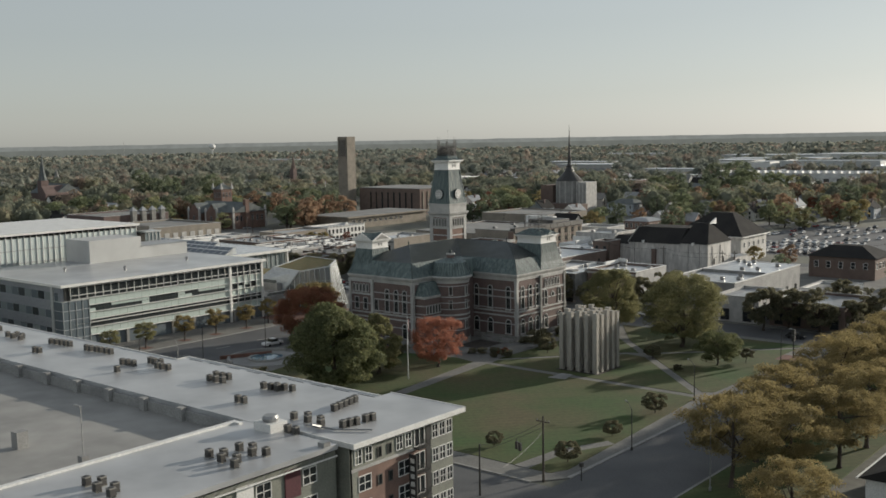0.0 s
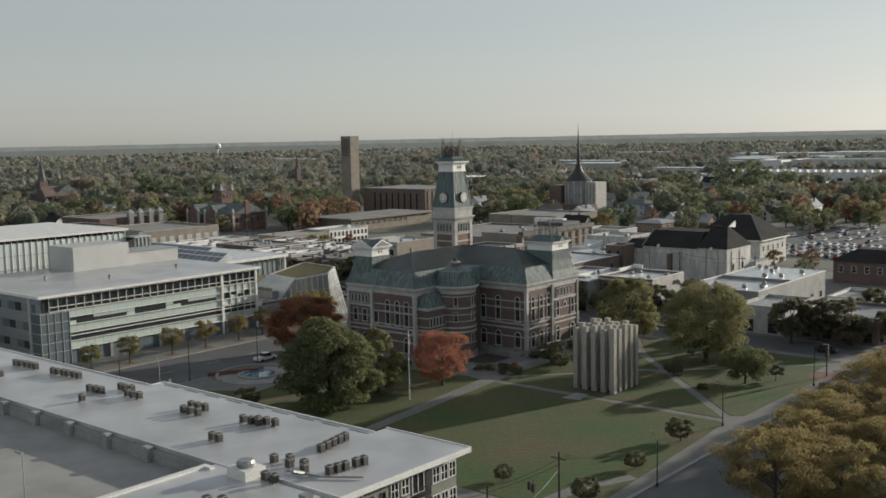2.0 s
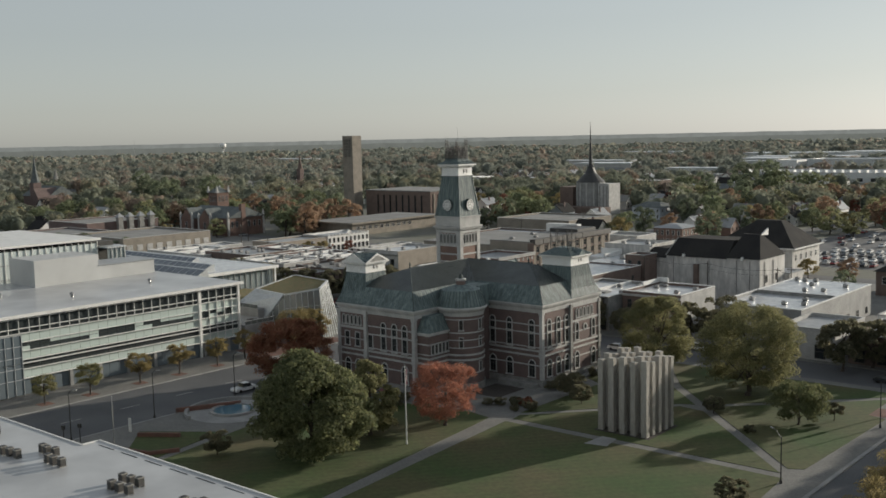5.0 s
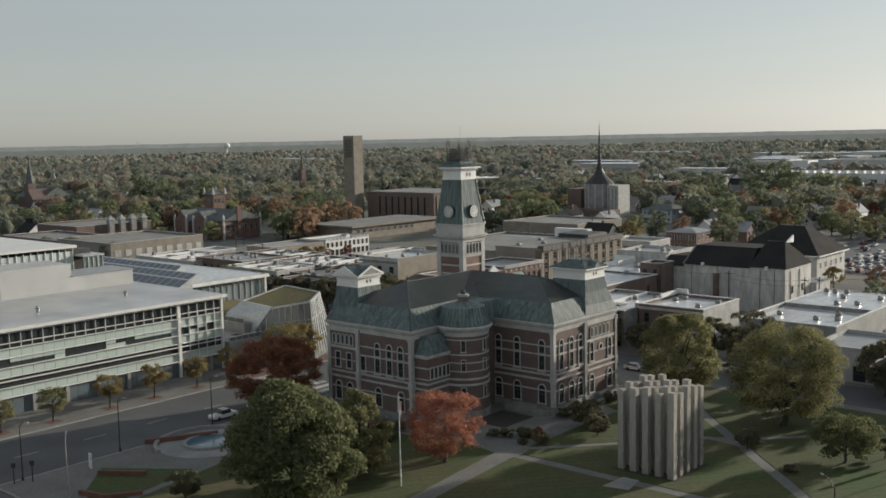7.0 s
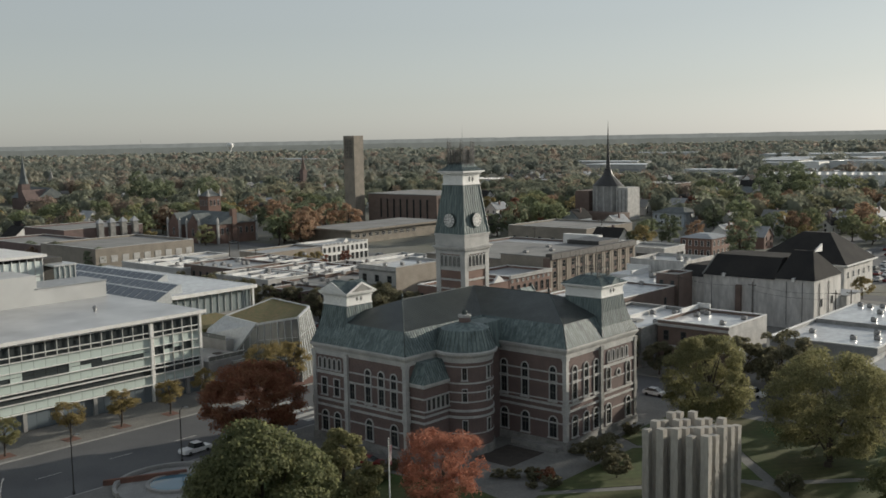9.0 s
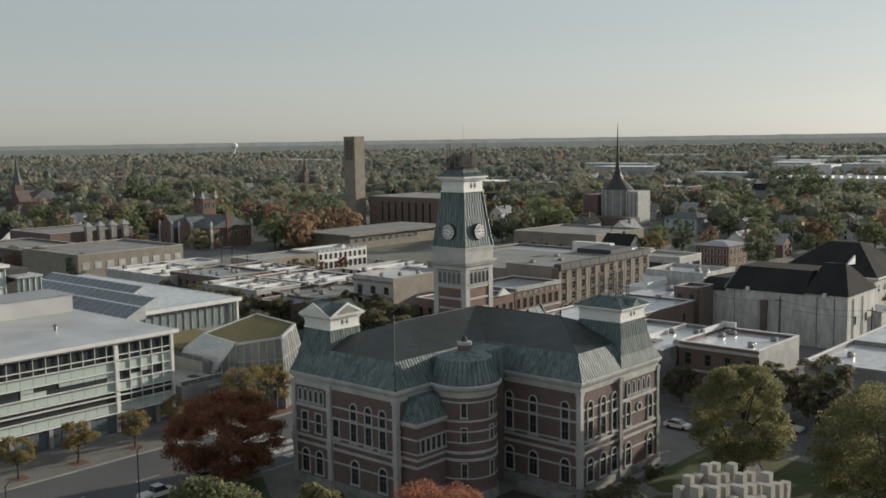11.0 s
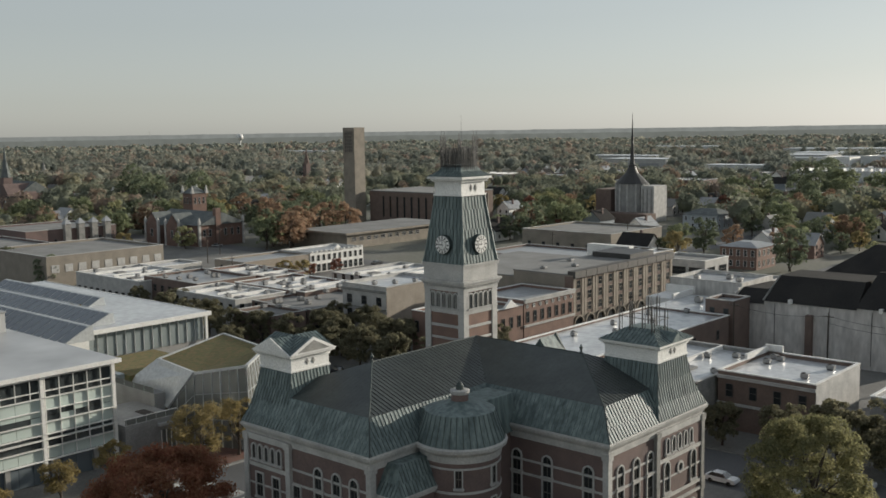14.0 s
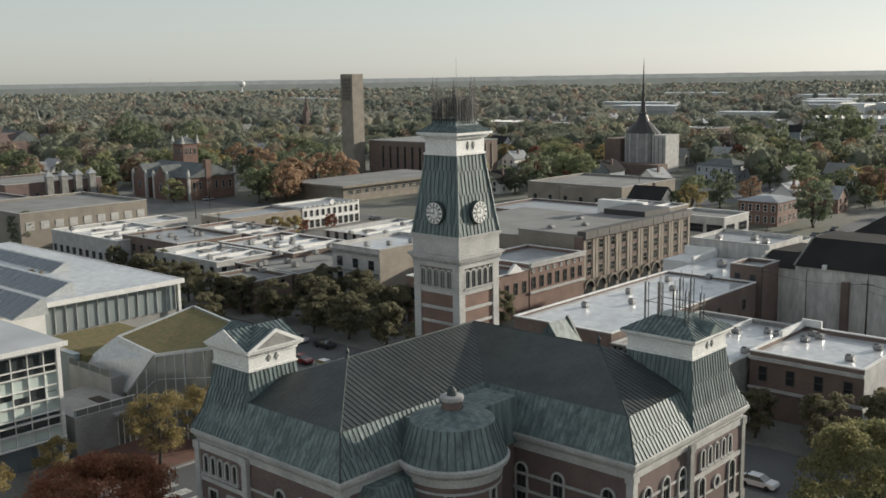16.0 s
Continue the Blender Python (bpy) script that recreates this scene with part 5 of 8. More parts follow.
# ---- trees ----
def leaf_cloud(centres, radii, count, leaf, seed, flat=1.0, shell=0.35, ruffle=0.5):
    """Small bent leaf cards scattered through round clumps; returns vertices and faces."""
    r = np.random.RandomState(seed)
    c, k = np.array(centres, float), np.array(radii, float)
    pick = r.choice(len(c), count, p=k**2 / (k**2).sum())
    d = r.normal(size=(count, 3))
    d /= np.linalg.norm(d, axis=1)[:, None]
    d[:, 2] = np.where(d[:, 2] < -0.35, -d[:, 2], d[:, 2])
    dist = k[pick] * (shell + (1 - shell) * r.rand(count) ** 0.6)
    p = c[pick] + d * dist[:, None] * np.array([1, 1, flat])
    n = d * 0.9 + r.normal(size=(count, 3)) * ruffle
    n /= np.linalg.norm(n, axis=1)[:, None]
    u = np.cross(n, r.normal(size=(count, 3)))
    u /= np.linalg.norm(u, axis=1)[:, None]
    w = np.cross(n, u)
    s = leaf * (0.6 + 0.8 * r.rand(count))[:, None]
    a = 0.55 + 0.35 * r.rand(count)[:, None]
    v = np.stack([p - u * s, p - w * s * a + n * s * 0.25, p + u * s, p + w * s * a + n * s * 0.2], 1).reshape(-1, 3)
    return v


def cards(name, v, material):
    me = bpy.data.meshes.new(name)
    n = len(v)
    me.vertices.add(n)
    me.vertices.foreach_set("co", v.astype(np.float32).ravel())
    me.loops.add(n)
    me.loops.foreach_set("vertex_index", np.arange(n, dtype=np.int32))
    me.polygons.add(n // 4)
    me.polygons.foreach_set("loop_start", np.arange(0, n, 4, dtype=np.int32))
    me.materials.append(material)
    me.update(calc_edges=True)
    return me


def clumps(width, low, high, n, rng, kind="round", clump=1.0):
    """Centres and radii of a crown's clumps between two heights."""
    cs, rs = [], []
    mid_z, half = (low + high) / 2, (high - low) / 2
    for i in range(n):
        a = rng.uniform(0, 2 * math.pi)
        h = rng.uniform(-0.92, 0.95)
        if kind == "round":
            prof = math.sqrt(max(0.0, 1 - h * h)) ** 0.8
        elif kind == "vase":
            prof = (0.45 + 0.55 * min(1, (h + 1) / 1.1)) * math.sqrt(max(0.05, 1 - max(0, h) ** 2.5))
        elif kind == "egg":
            prof = math.sqrt(max(0.0, 1 - h * h)) ** 0.6 if h < -0.3 else max(0.05, 1 - ((h + 0.3) / 1.3) ** 1.7) ** 0.8
        else:
            prof = max(0.12, (1 - h) / 2) ** 0.8
        rad = width / 2 * prof * (0.35 + 0.55 * rng.random() ** 0.5)
        cs.append((rad * math.cos(a), rad * math.sin(a), mid_z + half * h * 0.9))
        rs.append(width * rng.uniform(0.07, 0.17) * {"round": 1.1, "egg": 0.85}.get(kind, 0.8) * clump)
    return cs, rs


def tree(label, height, width, low, material, seed, count=7000, leaf=0.26, kind="round", n=34, group="", category="tree", name="tree", flat=0.8, trunk=True, ruffle=0.5, clump=1.0, shell=0.35):
    """A tapered trunk with limbs and a crown of leaves; foot at the origin."""
    rng = random.Random(seed)
    t = thing(name, 0, 0, 0, label, category, group)
    cs, rs = clumps(width, low, height - width * 0.08, n, rng, kind, clump)
    if trunk:
        g = G()
        r0 = max(0.05, height * 0.022)
        top = low + (height - low) * 0.55
        g.loft([[(r * math.cos(2 * math.pi * i / 8) + bx, r * math.sin(2 * math.pi * i / 8) + by, z) for i in range(8)] for r, z, bx, by in ((r0 * 1.7, -0.1, 0, 0), (r0 * 1.1, height * 0.04, 0, 0), (r0 * 0.9, low, r0, 0), (r0 * 0.5, top, 0, r0))])
        for i in range(9):
            c = cs[(i * 3) % n]
            z0 = low * 0.75 + (top - low * 0.75) * i / 9
            m = Vector((c[0] * 0.45, c[1] * 0.45, z0 + (c[2] - z0) * 0.55))
            g.rod((0, 0, z0), m, r0 * 0.42, r0 * 0.3, 5).rod(m, c, r0 * 0.3, r0 * 0.08, 5)
        part("trunk", g, M_BARK, t)
    o = new("crown", cards("crown", leaf_cloud(cs, rs, count, leaf, seed + 50, flat, shell, ruffle), material))
    o.parent = t
    return t


def put(t, x, y, s=1.0, rz=0.0, z=0.15, first=None):
    """A copy of a tree at a place, scaled and turned."""
    return copy_thing(t, Matrix.Translation((x, y, z)) @ Matrix.Rotation(rz, 4, "Z") @ Matrix.Diagonal((s, s, s, 1)))


def stand(t, x, y, rz=0.0, z=0.15):
    t.matrix_basis = Matrix.Translation((x, y, z)) @ Matrix.Rotation(rz, 4, "Z")


stand(tree("large dense green maple on the shaded lawn", 17.8, 20.5, 0.3, L_GREEN, 1, 62000, 0.2, "egg", n=130), 20.5, -61.8)
stand(tree("olive-green maple turning yellow beside the plaza", 13.6, 10.8, 0.3, L_OLIVE, 2, 22000, 0.16, "egg", n=90, clump=0.9), 20.3, -48.6)
stand(tree("scarlet autumn maple near the flagpole", 12.0, 12.6, 0.9, L_RED, 3, 27000, 0.10, n=150, clump=0.62, shell=0.1, ruffle=0.9, flat=1.0), 26.6, -36.8)
stand(tree("broad maroon and red maple by the courthouse", 14.1, 18.0, 0.6, L_MAROON, 4, 60000, 0.13, n=190, clump=0.62, shell=0.15, ruffle=0.8), -18.8, -31.6)
stand(tree("tall olive tree beside the courthouse", 17.0, 15.0, 1.0, L_OLIVE, 5, 48000, 0.135, n=140, clump=0.75), 37.0, 17.5)
stand(tree("spreading green-gold tree on the lawn", 18.6, 19.0, 0.8, L_OLIVE, 6, 60000, 0.135, n=160, clump=0.72), 59.0, 11.5)
stand(tree("low rounded green tree on the lawn", 8.0, 9.6, 0.4, L_GREEN, 7, 20000, 0.12, n=80, clump=0.9), 73.6, -1.5)
stand(tree("small dark tree beside the path", 3.2, 3.2, 0.8, L_DKGREEN, 8, 2200, 0.15, n=18), 77.5, 4.0)
sh = tree("small dark ornamental tree at the lawn's edge", 3.4, 4.6, 0.6, L_DKGREEN, 9, 8000, 0.085, n=70, clump=0.62, ruffle=0.8, group="ornamental trees round the lawn")
stand(sh, 83.4, -74.2)
for x, y, s in ((69.8, -74.4, 0.75), (81.0, -42.6, 1.15), (82.0, -58.8, 0.8), (59.5, -3.5, 0.95), (33.5, -8.8, 1.45), (37.5, -11.5, 1.1), (8.5, -70.5, 1.2)):
    put(sh, x, y, s, x)
bush = tree("low dark green clipped shrub", 1.5, 2.6, 0.15, L_DKGREEN, 10, 3000, 0.085, n=26, group="shrubs by the courthouse", category="shrub", name="shrub", trunk=False)
stand(bush, 26.2, -20.8)
for i, (x, y, s) in enumerate(((27.6, -18.2, 0.9), (29.0, -19.4, 1.1), (32.4, -20.2, 1.2), (27.0, -5.9, 1.2), (27.4, -3.2, 0.9), (16.5, -29.5, 1.3), (12.0, -33.4, 1.4), (30.5, -22.4, 0.7), (24.0, -22.0, 0.9), (28, 2, 1.1), (69.2, -10.5, 0.9), (28.2, 8.5, 1.3), (9.5, -29, 1.2), (0.0, -28.0, 1.2))):
    put(bush, x, y, s, i * 1.3)
rose = tree("low mixed shrub bed with fading flowers", 1.1, 4.0, 0.1, L_MAROON, 13, 1800, 0.14, n=16, category="shrub", name="shrub", trunk=False)
stand(rose, 29.2, -17.6)
# golden locusts along the near street
loc = tree("golden honey locust with a feathery spreading crown", 13.9, 15.0, 3.6, L_YELLOW, 20, 26000, 0.105, "vase", n=90, group="golden locusts along the street", flat=0.6, clump=1.05, shell=0.08, ruffle=0.9)
loc2 = tree("golden honey locust with a feathery spreading crown", 13.2, 14.4, 3.4, L_YELLOW, 21, 24000, 0.105, "vase", n=84, group="golden locusts along the street", flat=0.6, clump=1.05, shell=0.08, ruffle=0.9)
stand(loc, 107.3, -70.0)
stand(loc2, 105.6, -57.5)
rng = random.Random(4)
for i in range(11):
    put((loc, loc2)[i % 2], 104.8 + rng.uniform(-0.6, 0.8), -45.5 + 12.0 * i, rng.uniform(0.92, 1.05), rng.uniform(0, 6))
for i in range(11):
    put((loc2, loc)[i % 2], 115.6 + rng.uniform(-0.8, 0.8), -53.0 + 12.0 * i, rng.uniform(0.9, 1.05), rng.uniform(0, 6))
put(loc2, 113.5, -64.5, 0.95, 4.0)
put(loc, 122.0, -86.0, 0.82, 2.0)
# young street trees by the office
young = tree("young street tree turning yellow-green on the pavement", 6.9, 5.4, 1.6, L_YELLOW, 30, 3400, 0.13, n=46, clump=0.95, shell=0.08, ruffle=0.9, group="young street trees", flat=0.9)
young2 = tree("young olive-green street tree on the pavement", 6.6, 5.2, 1.6, L_OLIVE, 31, 3400, 0.13, n=46, clump=0.95, shell=0.08, ruffle=0.9, group="young street trees", flat=0.9)
stand(young, -43.8, -50.5)
stand(young2, -43.6, -61.8)
put(young, -43.8, -41.0, 1.05, 1)
put(young, -44.0, -31.0, 1.0, 2)
put(young2, -44.0, -71.0, 0.9, 3)
put(young, -45.2, -22.5, 1.0, 5)
stand(tree("yellow street tree in front of the pavilion", 10.4, 9.0, 2.0, L_YELLOW, 33, 6500, 0.13, n=60, flat=0.8, clump=0.95, shell=0.08, ruffle=0.9), -42.5, -10.0)
stand(tree("slim yellow street tree beside the pavilion", 9.4, 7.0, 1.8, L_YELLOW, 34, 4800, 0.13, n=46, flat=0.8, clump=0.95, shell=0.08, ruffle=0.9), -43.4, -2.5)
# darker trees along the street behind
back = tree("dark green street tree along the shop fronts", 10.0, 9.0, 0.9, L_DKGREEN, 40, 9500, 0.175, n=70, clump=0.8, group="street trees behind the courthouse")
back2 = tree("dark green street tree thinning in autumn", 9.0, 8.0, 1.1, L_DKGREEN, 41, 8500, 0.175, n=60, clump=0.8, group="street trees behind the courthouse")
stand(back, -50.0, 48.5)
stand(back2, -61.0, 49.0)
for i, (x, y, s) in enumerate(((-71, 49, 1.0), (-80, 48, 0.9), (-92, 48.5, 1.0), (-104, 49, 1.0), (-114, 48, 0.9), (-124, 49, 1.05), (-134, 50, 0.9), (-146, 51, 1.0), (-150, 58, 0.9), (-170, 58, 0.8), (2, 48, 0.95), (11, 48, 0.8), (21, 48, 0.9), (28, 50, 1.1), (36, 49, 1.3), (70, 47, 1.15), (78, 46, 1.2), (-55, 64, 0.8), (-55, 74, 0.8), (-118, 62, 0.8), (52, 29, 0.7), (84, 52, 0.9), (-96, 34, 0.9), (-108, 33, 1.0), (-82, 54, 1.0), (-90, 56, 1.1), (-78, 60, 1.0), (-86, 66, 1.05), (-96, 66, 1.0), (-73, 66, 0.9), (-70, 58, 1.0), (75, 73, 1.1), (85, 66, 1.0), (66, 41, 1.25))):
    put((back, back2)[i % 2], x, y, s, i * 1.7)
# tufts of sedum over the pavilion's roof
r = np.random.RandomState(12)
cs = []
for f in r.rand(900, 5) ** 1.4 + 0.02:
    f = f / f.sum()
    q = sum(np.array(p) * w for p, w in zip((PA, PB, PR, PS, PP), f))
    cs.append((-59 + (q[0] + 59) * 0.94, 5 + (q[1] - 5) * 0.9, q[2] + 0.42))
o = new("sedum_tufts", cards("sedum_tufts", leaf_cloud(cs, [0.34] * len(cs), 11000, 0.14, 3), leafmat("sedum_leaves", (0.17, 0.175, 0.06), (0.26, 0.185, 0.10), 0.4)))
o.parent = pav
tagged(o, kind="stuff")

# ---- shops, churches and houses of the town ----
M_SLATE = mat("weathered_slate", (0.17, 0.185, 0.18), (0.12, 0.13, 0.13), 0.9, 0.4, 4.0, 0.1, spec=0.2)
BLOCKED = [(-32, 86, 162, 335), (-20, 92, -90, 31), (-160, -40, -100, 31), (-55, -40, 30, 420), (86, 104, -300, 700), (-420, 90, 30, 47)]
KIT = {}


def kit(w, h, frame_mat, pane_mat, bars=0, cross=True):
    key = (w, h, frame_mat.name, bars)
    if key not in KIT:
        KIT[key] = plain_window(w, h, frame_mat, pane_mat, bars, cross, 0.12)
    return KIT[key]


def block(name, x0, x1, y0, y1, h, wall, roof, label, category="shop building", rows=(), front=None, parapet=0.6, frame_mat=None, step=3.4, sides=True, cap=None):
    """A flat-roofed building: walls, parapet with coping, roof, rows of windows (foot, height, width) on its -y and +x fronts."""
    t = thing(name, (x0 + x1) / 2, (y0 + y1) / 2, 0, label, category)
    BLOCKED.append((x0 - 3, x1 + 3, y0 - 3, y1 + 3))
    g = G()
    for a, b, c, d in ((x0, x1, y0, y0 + 0.35), (x0, x1, y1 - 0.35, y1), (x0, x0 + 0.35, y0 + 0.35, y1 - 0.35), (x1 - 0.35, x1, y0 + 0.35, y1 - 0.35)):
        g.box(a, b, c, d, 0, h)
    part("wall", g, wall, t)
    part("roof", G().box(x0 + 0.35, x1 - 0.35, y0 + 0.35, y1 - 0.35, h - parapet - 0.4, h - parapet), roof, t)
    part("coping", G().box(x0 - 0.12, x1 + 0.12, y0 - 0.12, y0 + 0.4, h, h + 0.18).box(x0 - 0.12, x1 + 0.12, y1 - 0.4, y1 + 0.12, h, h + 0.18).box(x0 - 0.12, x0 + 0.4, y0 + 0.4, y1 - 0.4, h, h + 0.18).box(x1 - 0.4, x1 + 0.12, y0 + 0.4, y1 - 0.4, h, h + 0.18), cap or M_STONE, t)
    if roof == M_ROOFW and x1 - x0 > 18 and y1 - y0 < 40:
        n = int((x1 - x0) / 6.5)
        for i in range(1, n):
            x = x0 + (x1 - x0) * i / n
            part("party_parapet", G().box(x - 0.2, x + 0.2, y0 + 0.4 + (i % 3) * 2.0, y1 - 0.4, h - parapet, h - parapet + 0.45 + 0.35 * (i % 2)), M_WHITE, t, "low white party parapet")
            part("roof_patch", G().box(x + 0.8, x + 3.6, y0 + 3.0 + (i * 5) % 7, y0 + 6.0 + (i * 5) % 7, h - parapet, h - parapet + 0.06 + 0.3 * (i % 2)), M_GRAVEL if i % 2 else M_ROOFG, t)
    for z, wh, ww in rows:
        k = kit(ww, wh, frame_mat or M_FRAME, M_DARKGL)
        n = max(1, int((x1 - x0 - 1.0) / step))
        for i in range(n):
            put_window(k, t, x0 + (x1 - x0) * (i + 0.5) / n, y0, z)
        if sides:
            n = max(1, int((y1 - y0 - 1.0) / step))
            for i in range(n):
                put_window(k, t, x1, y0 + (y1 - y0) * (i + 0.5) / n, z, E90)
    return t


def roof_box(x, y, z, sx=1.6, sy=1.2, sz=1.0):
    sx, sy, sz = sx * 0.75, sy * 0.75, sz * 0.8
    t = thing("rooftop_unit", x, y, z, "grey metal air handler on a flat roof", "roof unit", "rooftop air handlers")
    part("casing", G().box(x - sx / 2, x + sx / 2, y - sy / 2, y + sy / 2, z + 0.15, z + sz), M_METAL, t)
    part("curb", G().box(x - sx / 2 + 0.1, x + sx / 2 - 0.1, y - sy / 2 + 0.1, y + sy / 2 - 0.1, z - 0.05, z + 0.15), M_DARKMET, t)
    part("fan", G().turned(x - sx * 0.2, y, ((0.35, z + sz), (0.35, z + sz + 0.12), (0.28, z + sz + 0.14)), 10), M_DARKMET, t)


# white-roofed shop next to the square
b = block("shop_building", 5.9, 22.0, 56.4, 74.5, 9.6, M_BRICKD, M_ROOFW, "brick shop with a pale plastered side and white roof", rows=((5.6, 2.0, 1.1),), sides=False, cap=M_WHITE)
part("side_plaster", G().box(22.0, 22.1, 56.4, 74.5, 0, 9.5), M_STONE, b, "pale plaster side wall")
part("end_parapet", G().box(5.9, 6.4, 66.0, 74.5, 9.6, 10.6).box(5.9, 9.0, 74.1, 74.5, 9.6, 10.9), M_WHITE, b, "white raised end parapet")
part("shop_cornice", G().box(5.8, 22.1, 56.0, 56.4, 8.5, 9.0).box(5.8, 22.1, 56.1, 56.4, 4.2, 4.6), M_STONE, b)
b = block("shop_building", -13.5, 5.4, 50.5, 78.0, 8.6, M_STONEG, M_ROOFW, "dark two-storey shop row with bracketed cornices", rows=((5.2, 2.2, 1.0), (0.4, 2.8, 2.2)), sides=False)
g = G()
for i in range(18):
    g.box(-13.2 + i, -12.8 + i, 49.9, 50.5, 7.8, 8.5)
part("cornice", g.box(-13.6, 5.5, 49.8, 50.5, 8.5, 8.75), M_FRAME, b)
for x, y in ((-10, 66), (-8, 58), (-3, 70), (1, 73), (3, 72), (9, 68), (8.5, 72), (10, 71), (18, 62), (19, 70), (3.5, 60)):
    roof_box(x, y, 8.0 if x < 5.5 else 9.0)
b = block("shop_building", -33.5, -14.6, 52.0, 101.6, 9.6, M_BRICKD, M_ROOFW, "long brown brick shop with a bright white roof", rows=((5.4, 1.8, 1.0),), step=9.0, cap=M_WHITE, parapet=0.35)
part("raised_roof", G().box(-33.3, -16.0, 101.6, 121.0, 0, 9.7), M_ROOFW, b, "white roof of the rear part")
part("prow_wall", G().box(-40.5, -33.3, 112.0, 121.6, 0, 9.8).box(-40.5, -33.0, 121.0, 121.6, 9.8, 11.6).box(-33.9, -33.3, 112.0, 121.0, 9.8, 11.0), M_WHITE, b, "white painted parapet at the rear corner")
for i in range(6):
    roof_box(-29 + 5 * (i % 2), 66 + 7 * i, 9.25, 1.3, 1.3, 1.1)
roof_box(-27, 112, 9.7, 2.0, 1.8, 1.6)
roof_box(-24, 115, 9.7, 1.6, 1.6, 1.4)
block("shop_building", -20.4, -14.1, 102.4, 110.2, 12.5, M_BRICKD, M_ROOFG, "brown brick building against the old theatre", rows=((8.6, 2.2, 1.0), (4.6, 2.2, 1.0)), step=2.0, sides=False)
# wide white-roofed building, two levels
b = block("store_building", 28.6, 49.6, 61.0, 108.5, 8.0, M_CONC, M_ROOFW, "wide low store with a clean white roof", rows=((1.0, 1.6, 1.4),), step=6.0, cap=M_WHITE)
part("raised_roof", G().box(29.2, 49.0, 84.0, 107.9, 7.35, 8.1), M_ROOFW, b)
part("step_edge", G().box(29.2, 49.0, 83.6, 84.0, 7.3, 8.3), M_STONEG, b)
for x, y in ((31, 106), (33.5, 105), (36, 106), (38, 98), (40, 88), (44, 90), (46, 100), (44, 78), (46, 72), (42, 70), (33, 72)):
    roof_box(x, y, 8.1 if y > 84 else 7.4)
block("shop_building", 61.0, 72.5, 78.0, 96.0, 5.6, M_WHITE, M_GRAVEL, "low shop with a white front", rows=((1.0, 2.2, 2.0),), step=4.0)
block("shop_building", 50.0, 62.0, 47.5, 66.0, 6.8, M_STONE, M_ROOFG, "small pale shop front under trees", rows=((0.6, 2.8, 2.2),), step=4.2)
block("shop_building", 64.5, 83.0, 48.5, 70.0, 6.2, M_BRICKD, M_ROOFG, "brown brick corner shop building", rows=((0.6, 2.6, 2.0),), step=4.2)

# old theatre: stained plaster walls, black hipped roofs
th = thing("old_theatre", 6, 115, 0, "old theatre with stained white plaster walls and black roofs", "theatre")
BLOCKED.append((-45, 30, 100, 160))
part("wall", G().box(-10.8, 8.4, 110.5, 132.0, 0, 12.0), M_PLASTER, th)
part("stage_wall", G().box(8.45, 18.4, 110.3, 128.0, 0, 12.4), M_PLASTER, th)
part("side_shed", G().box(10.0, 20.0, 128.0, 138.0, 0, 6.5), M_PLASTER, th)
part("shed_roof", G().box(9.8, 20.2, 128.0, 138.2, 6.5, 6.75), M_ROOFG, th)
part("hall_roof", G().loft([[(-10.9, 110.1, 12.0), (8.4, 110.1, 12.0), (8.4, 132.4, 12.0), (-10.9, 132.4, 12.0)], [(-9.6, 115.4, 17.0), (8.4, 115.4, 17.0), (8.4, 126.0, 17.0), (-9.6, 126.0, 17.0)]]), M_ROOFK, th, "black shingled roof")
part("roof_verge", G().rod((-11.0, 110.0, 12.1), (-9.6, 115.4, 17.1), 0.2, n=4), M_STONEG, th)
part("stage_roof", G().loft([[(8.3, 109.9, 12.4), (18.7, 109.9, 12.4), (18.7, 128.4, 12.4), (8.3, 128.4, 12.4)], [(9.8, 118.6, 18.8), (14.8, 118.6, 18.8), (14.8, 119.6, 18.8), (9.8, 119.6, 18.8)]]), M_ROOFK, th)
part("roof_spur", G().loft([[(14.6, 119.0, 18.5), (15.0, 119.0, 18.5), (15.0, 124.0, 18.2), (14.6, 124.0, 18.2)], [(14.6, 123.8, 20.2), (15.0, 123.8, 20.2), (15.0, 124.0, 20.2), (14.6, 124.0, 20.2)]]), M_WHITE, th, "white broken end parapet over the stage")
hr = thing("hip_roofed_hall", -7, 175, 0, "pale walled hall under a broad black hip roof", "hall")
BLOCKED.append((-24, 12, 160, 192))
part("wall", G().box(-21.0, 6.6, 163.5, 187.5, 0, 9.6), M_PLASTER, hr)
part("roof", G().frustum((-22.0, 7.6, 162.6, 188.4), 9.6, (-10.0, -1.5, 174.0, 177.0), 18.0), M_ROOFK, hr, "black shingled hip roof")
part("fascia", G().box(-22.1, 7.7, 162.5, 162.7, 9.4, 9.8).box(7.5, 7.75, 162.5, 188.5, 9.4, 9.8), M_WHITE, hr)
for i in range(5):
    put_window(kit(1.1, 1.8, M_WHITE, M_DARKGL), hr, 6.6, 166.5 + 4.4 * i, 5.6, E90)
part("lean_wall", G().box(-18.0, -10.8, 110.6, 130.0, 0, 11.2), M_PLASTER, th)
part("lean_roof", G().loft([[(-18.2, 110.3, 11.2), (-10.85, 110.3, 11.2), (-10.85, 130, 11.2), (-18.2, 130, 11.2)], [(-18.2, 116, 13.6), (-10.85, 116, 13.6), (-10.85, 130, 13.2), (-18.2, 130, 13.2)]]), M_ROOFK, th)
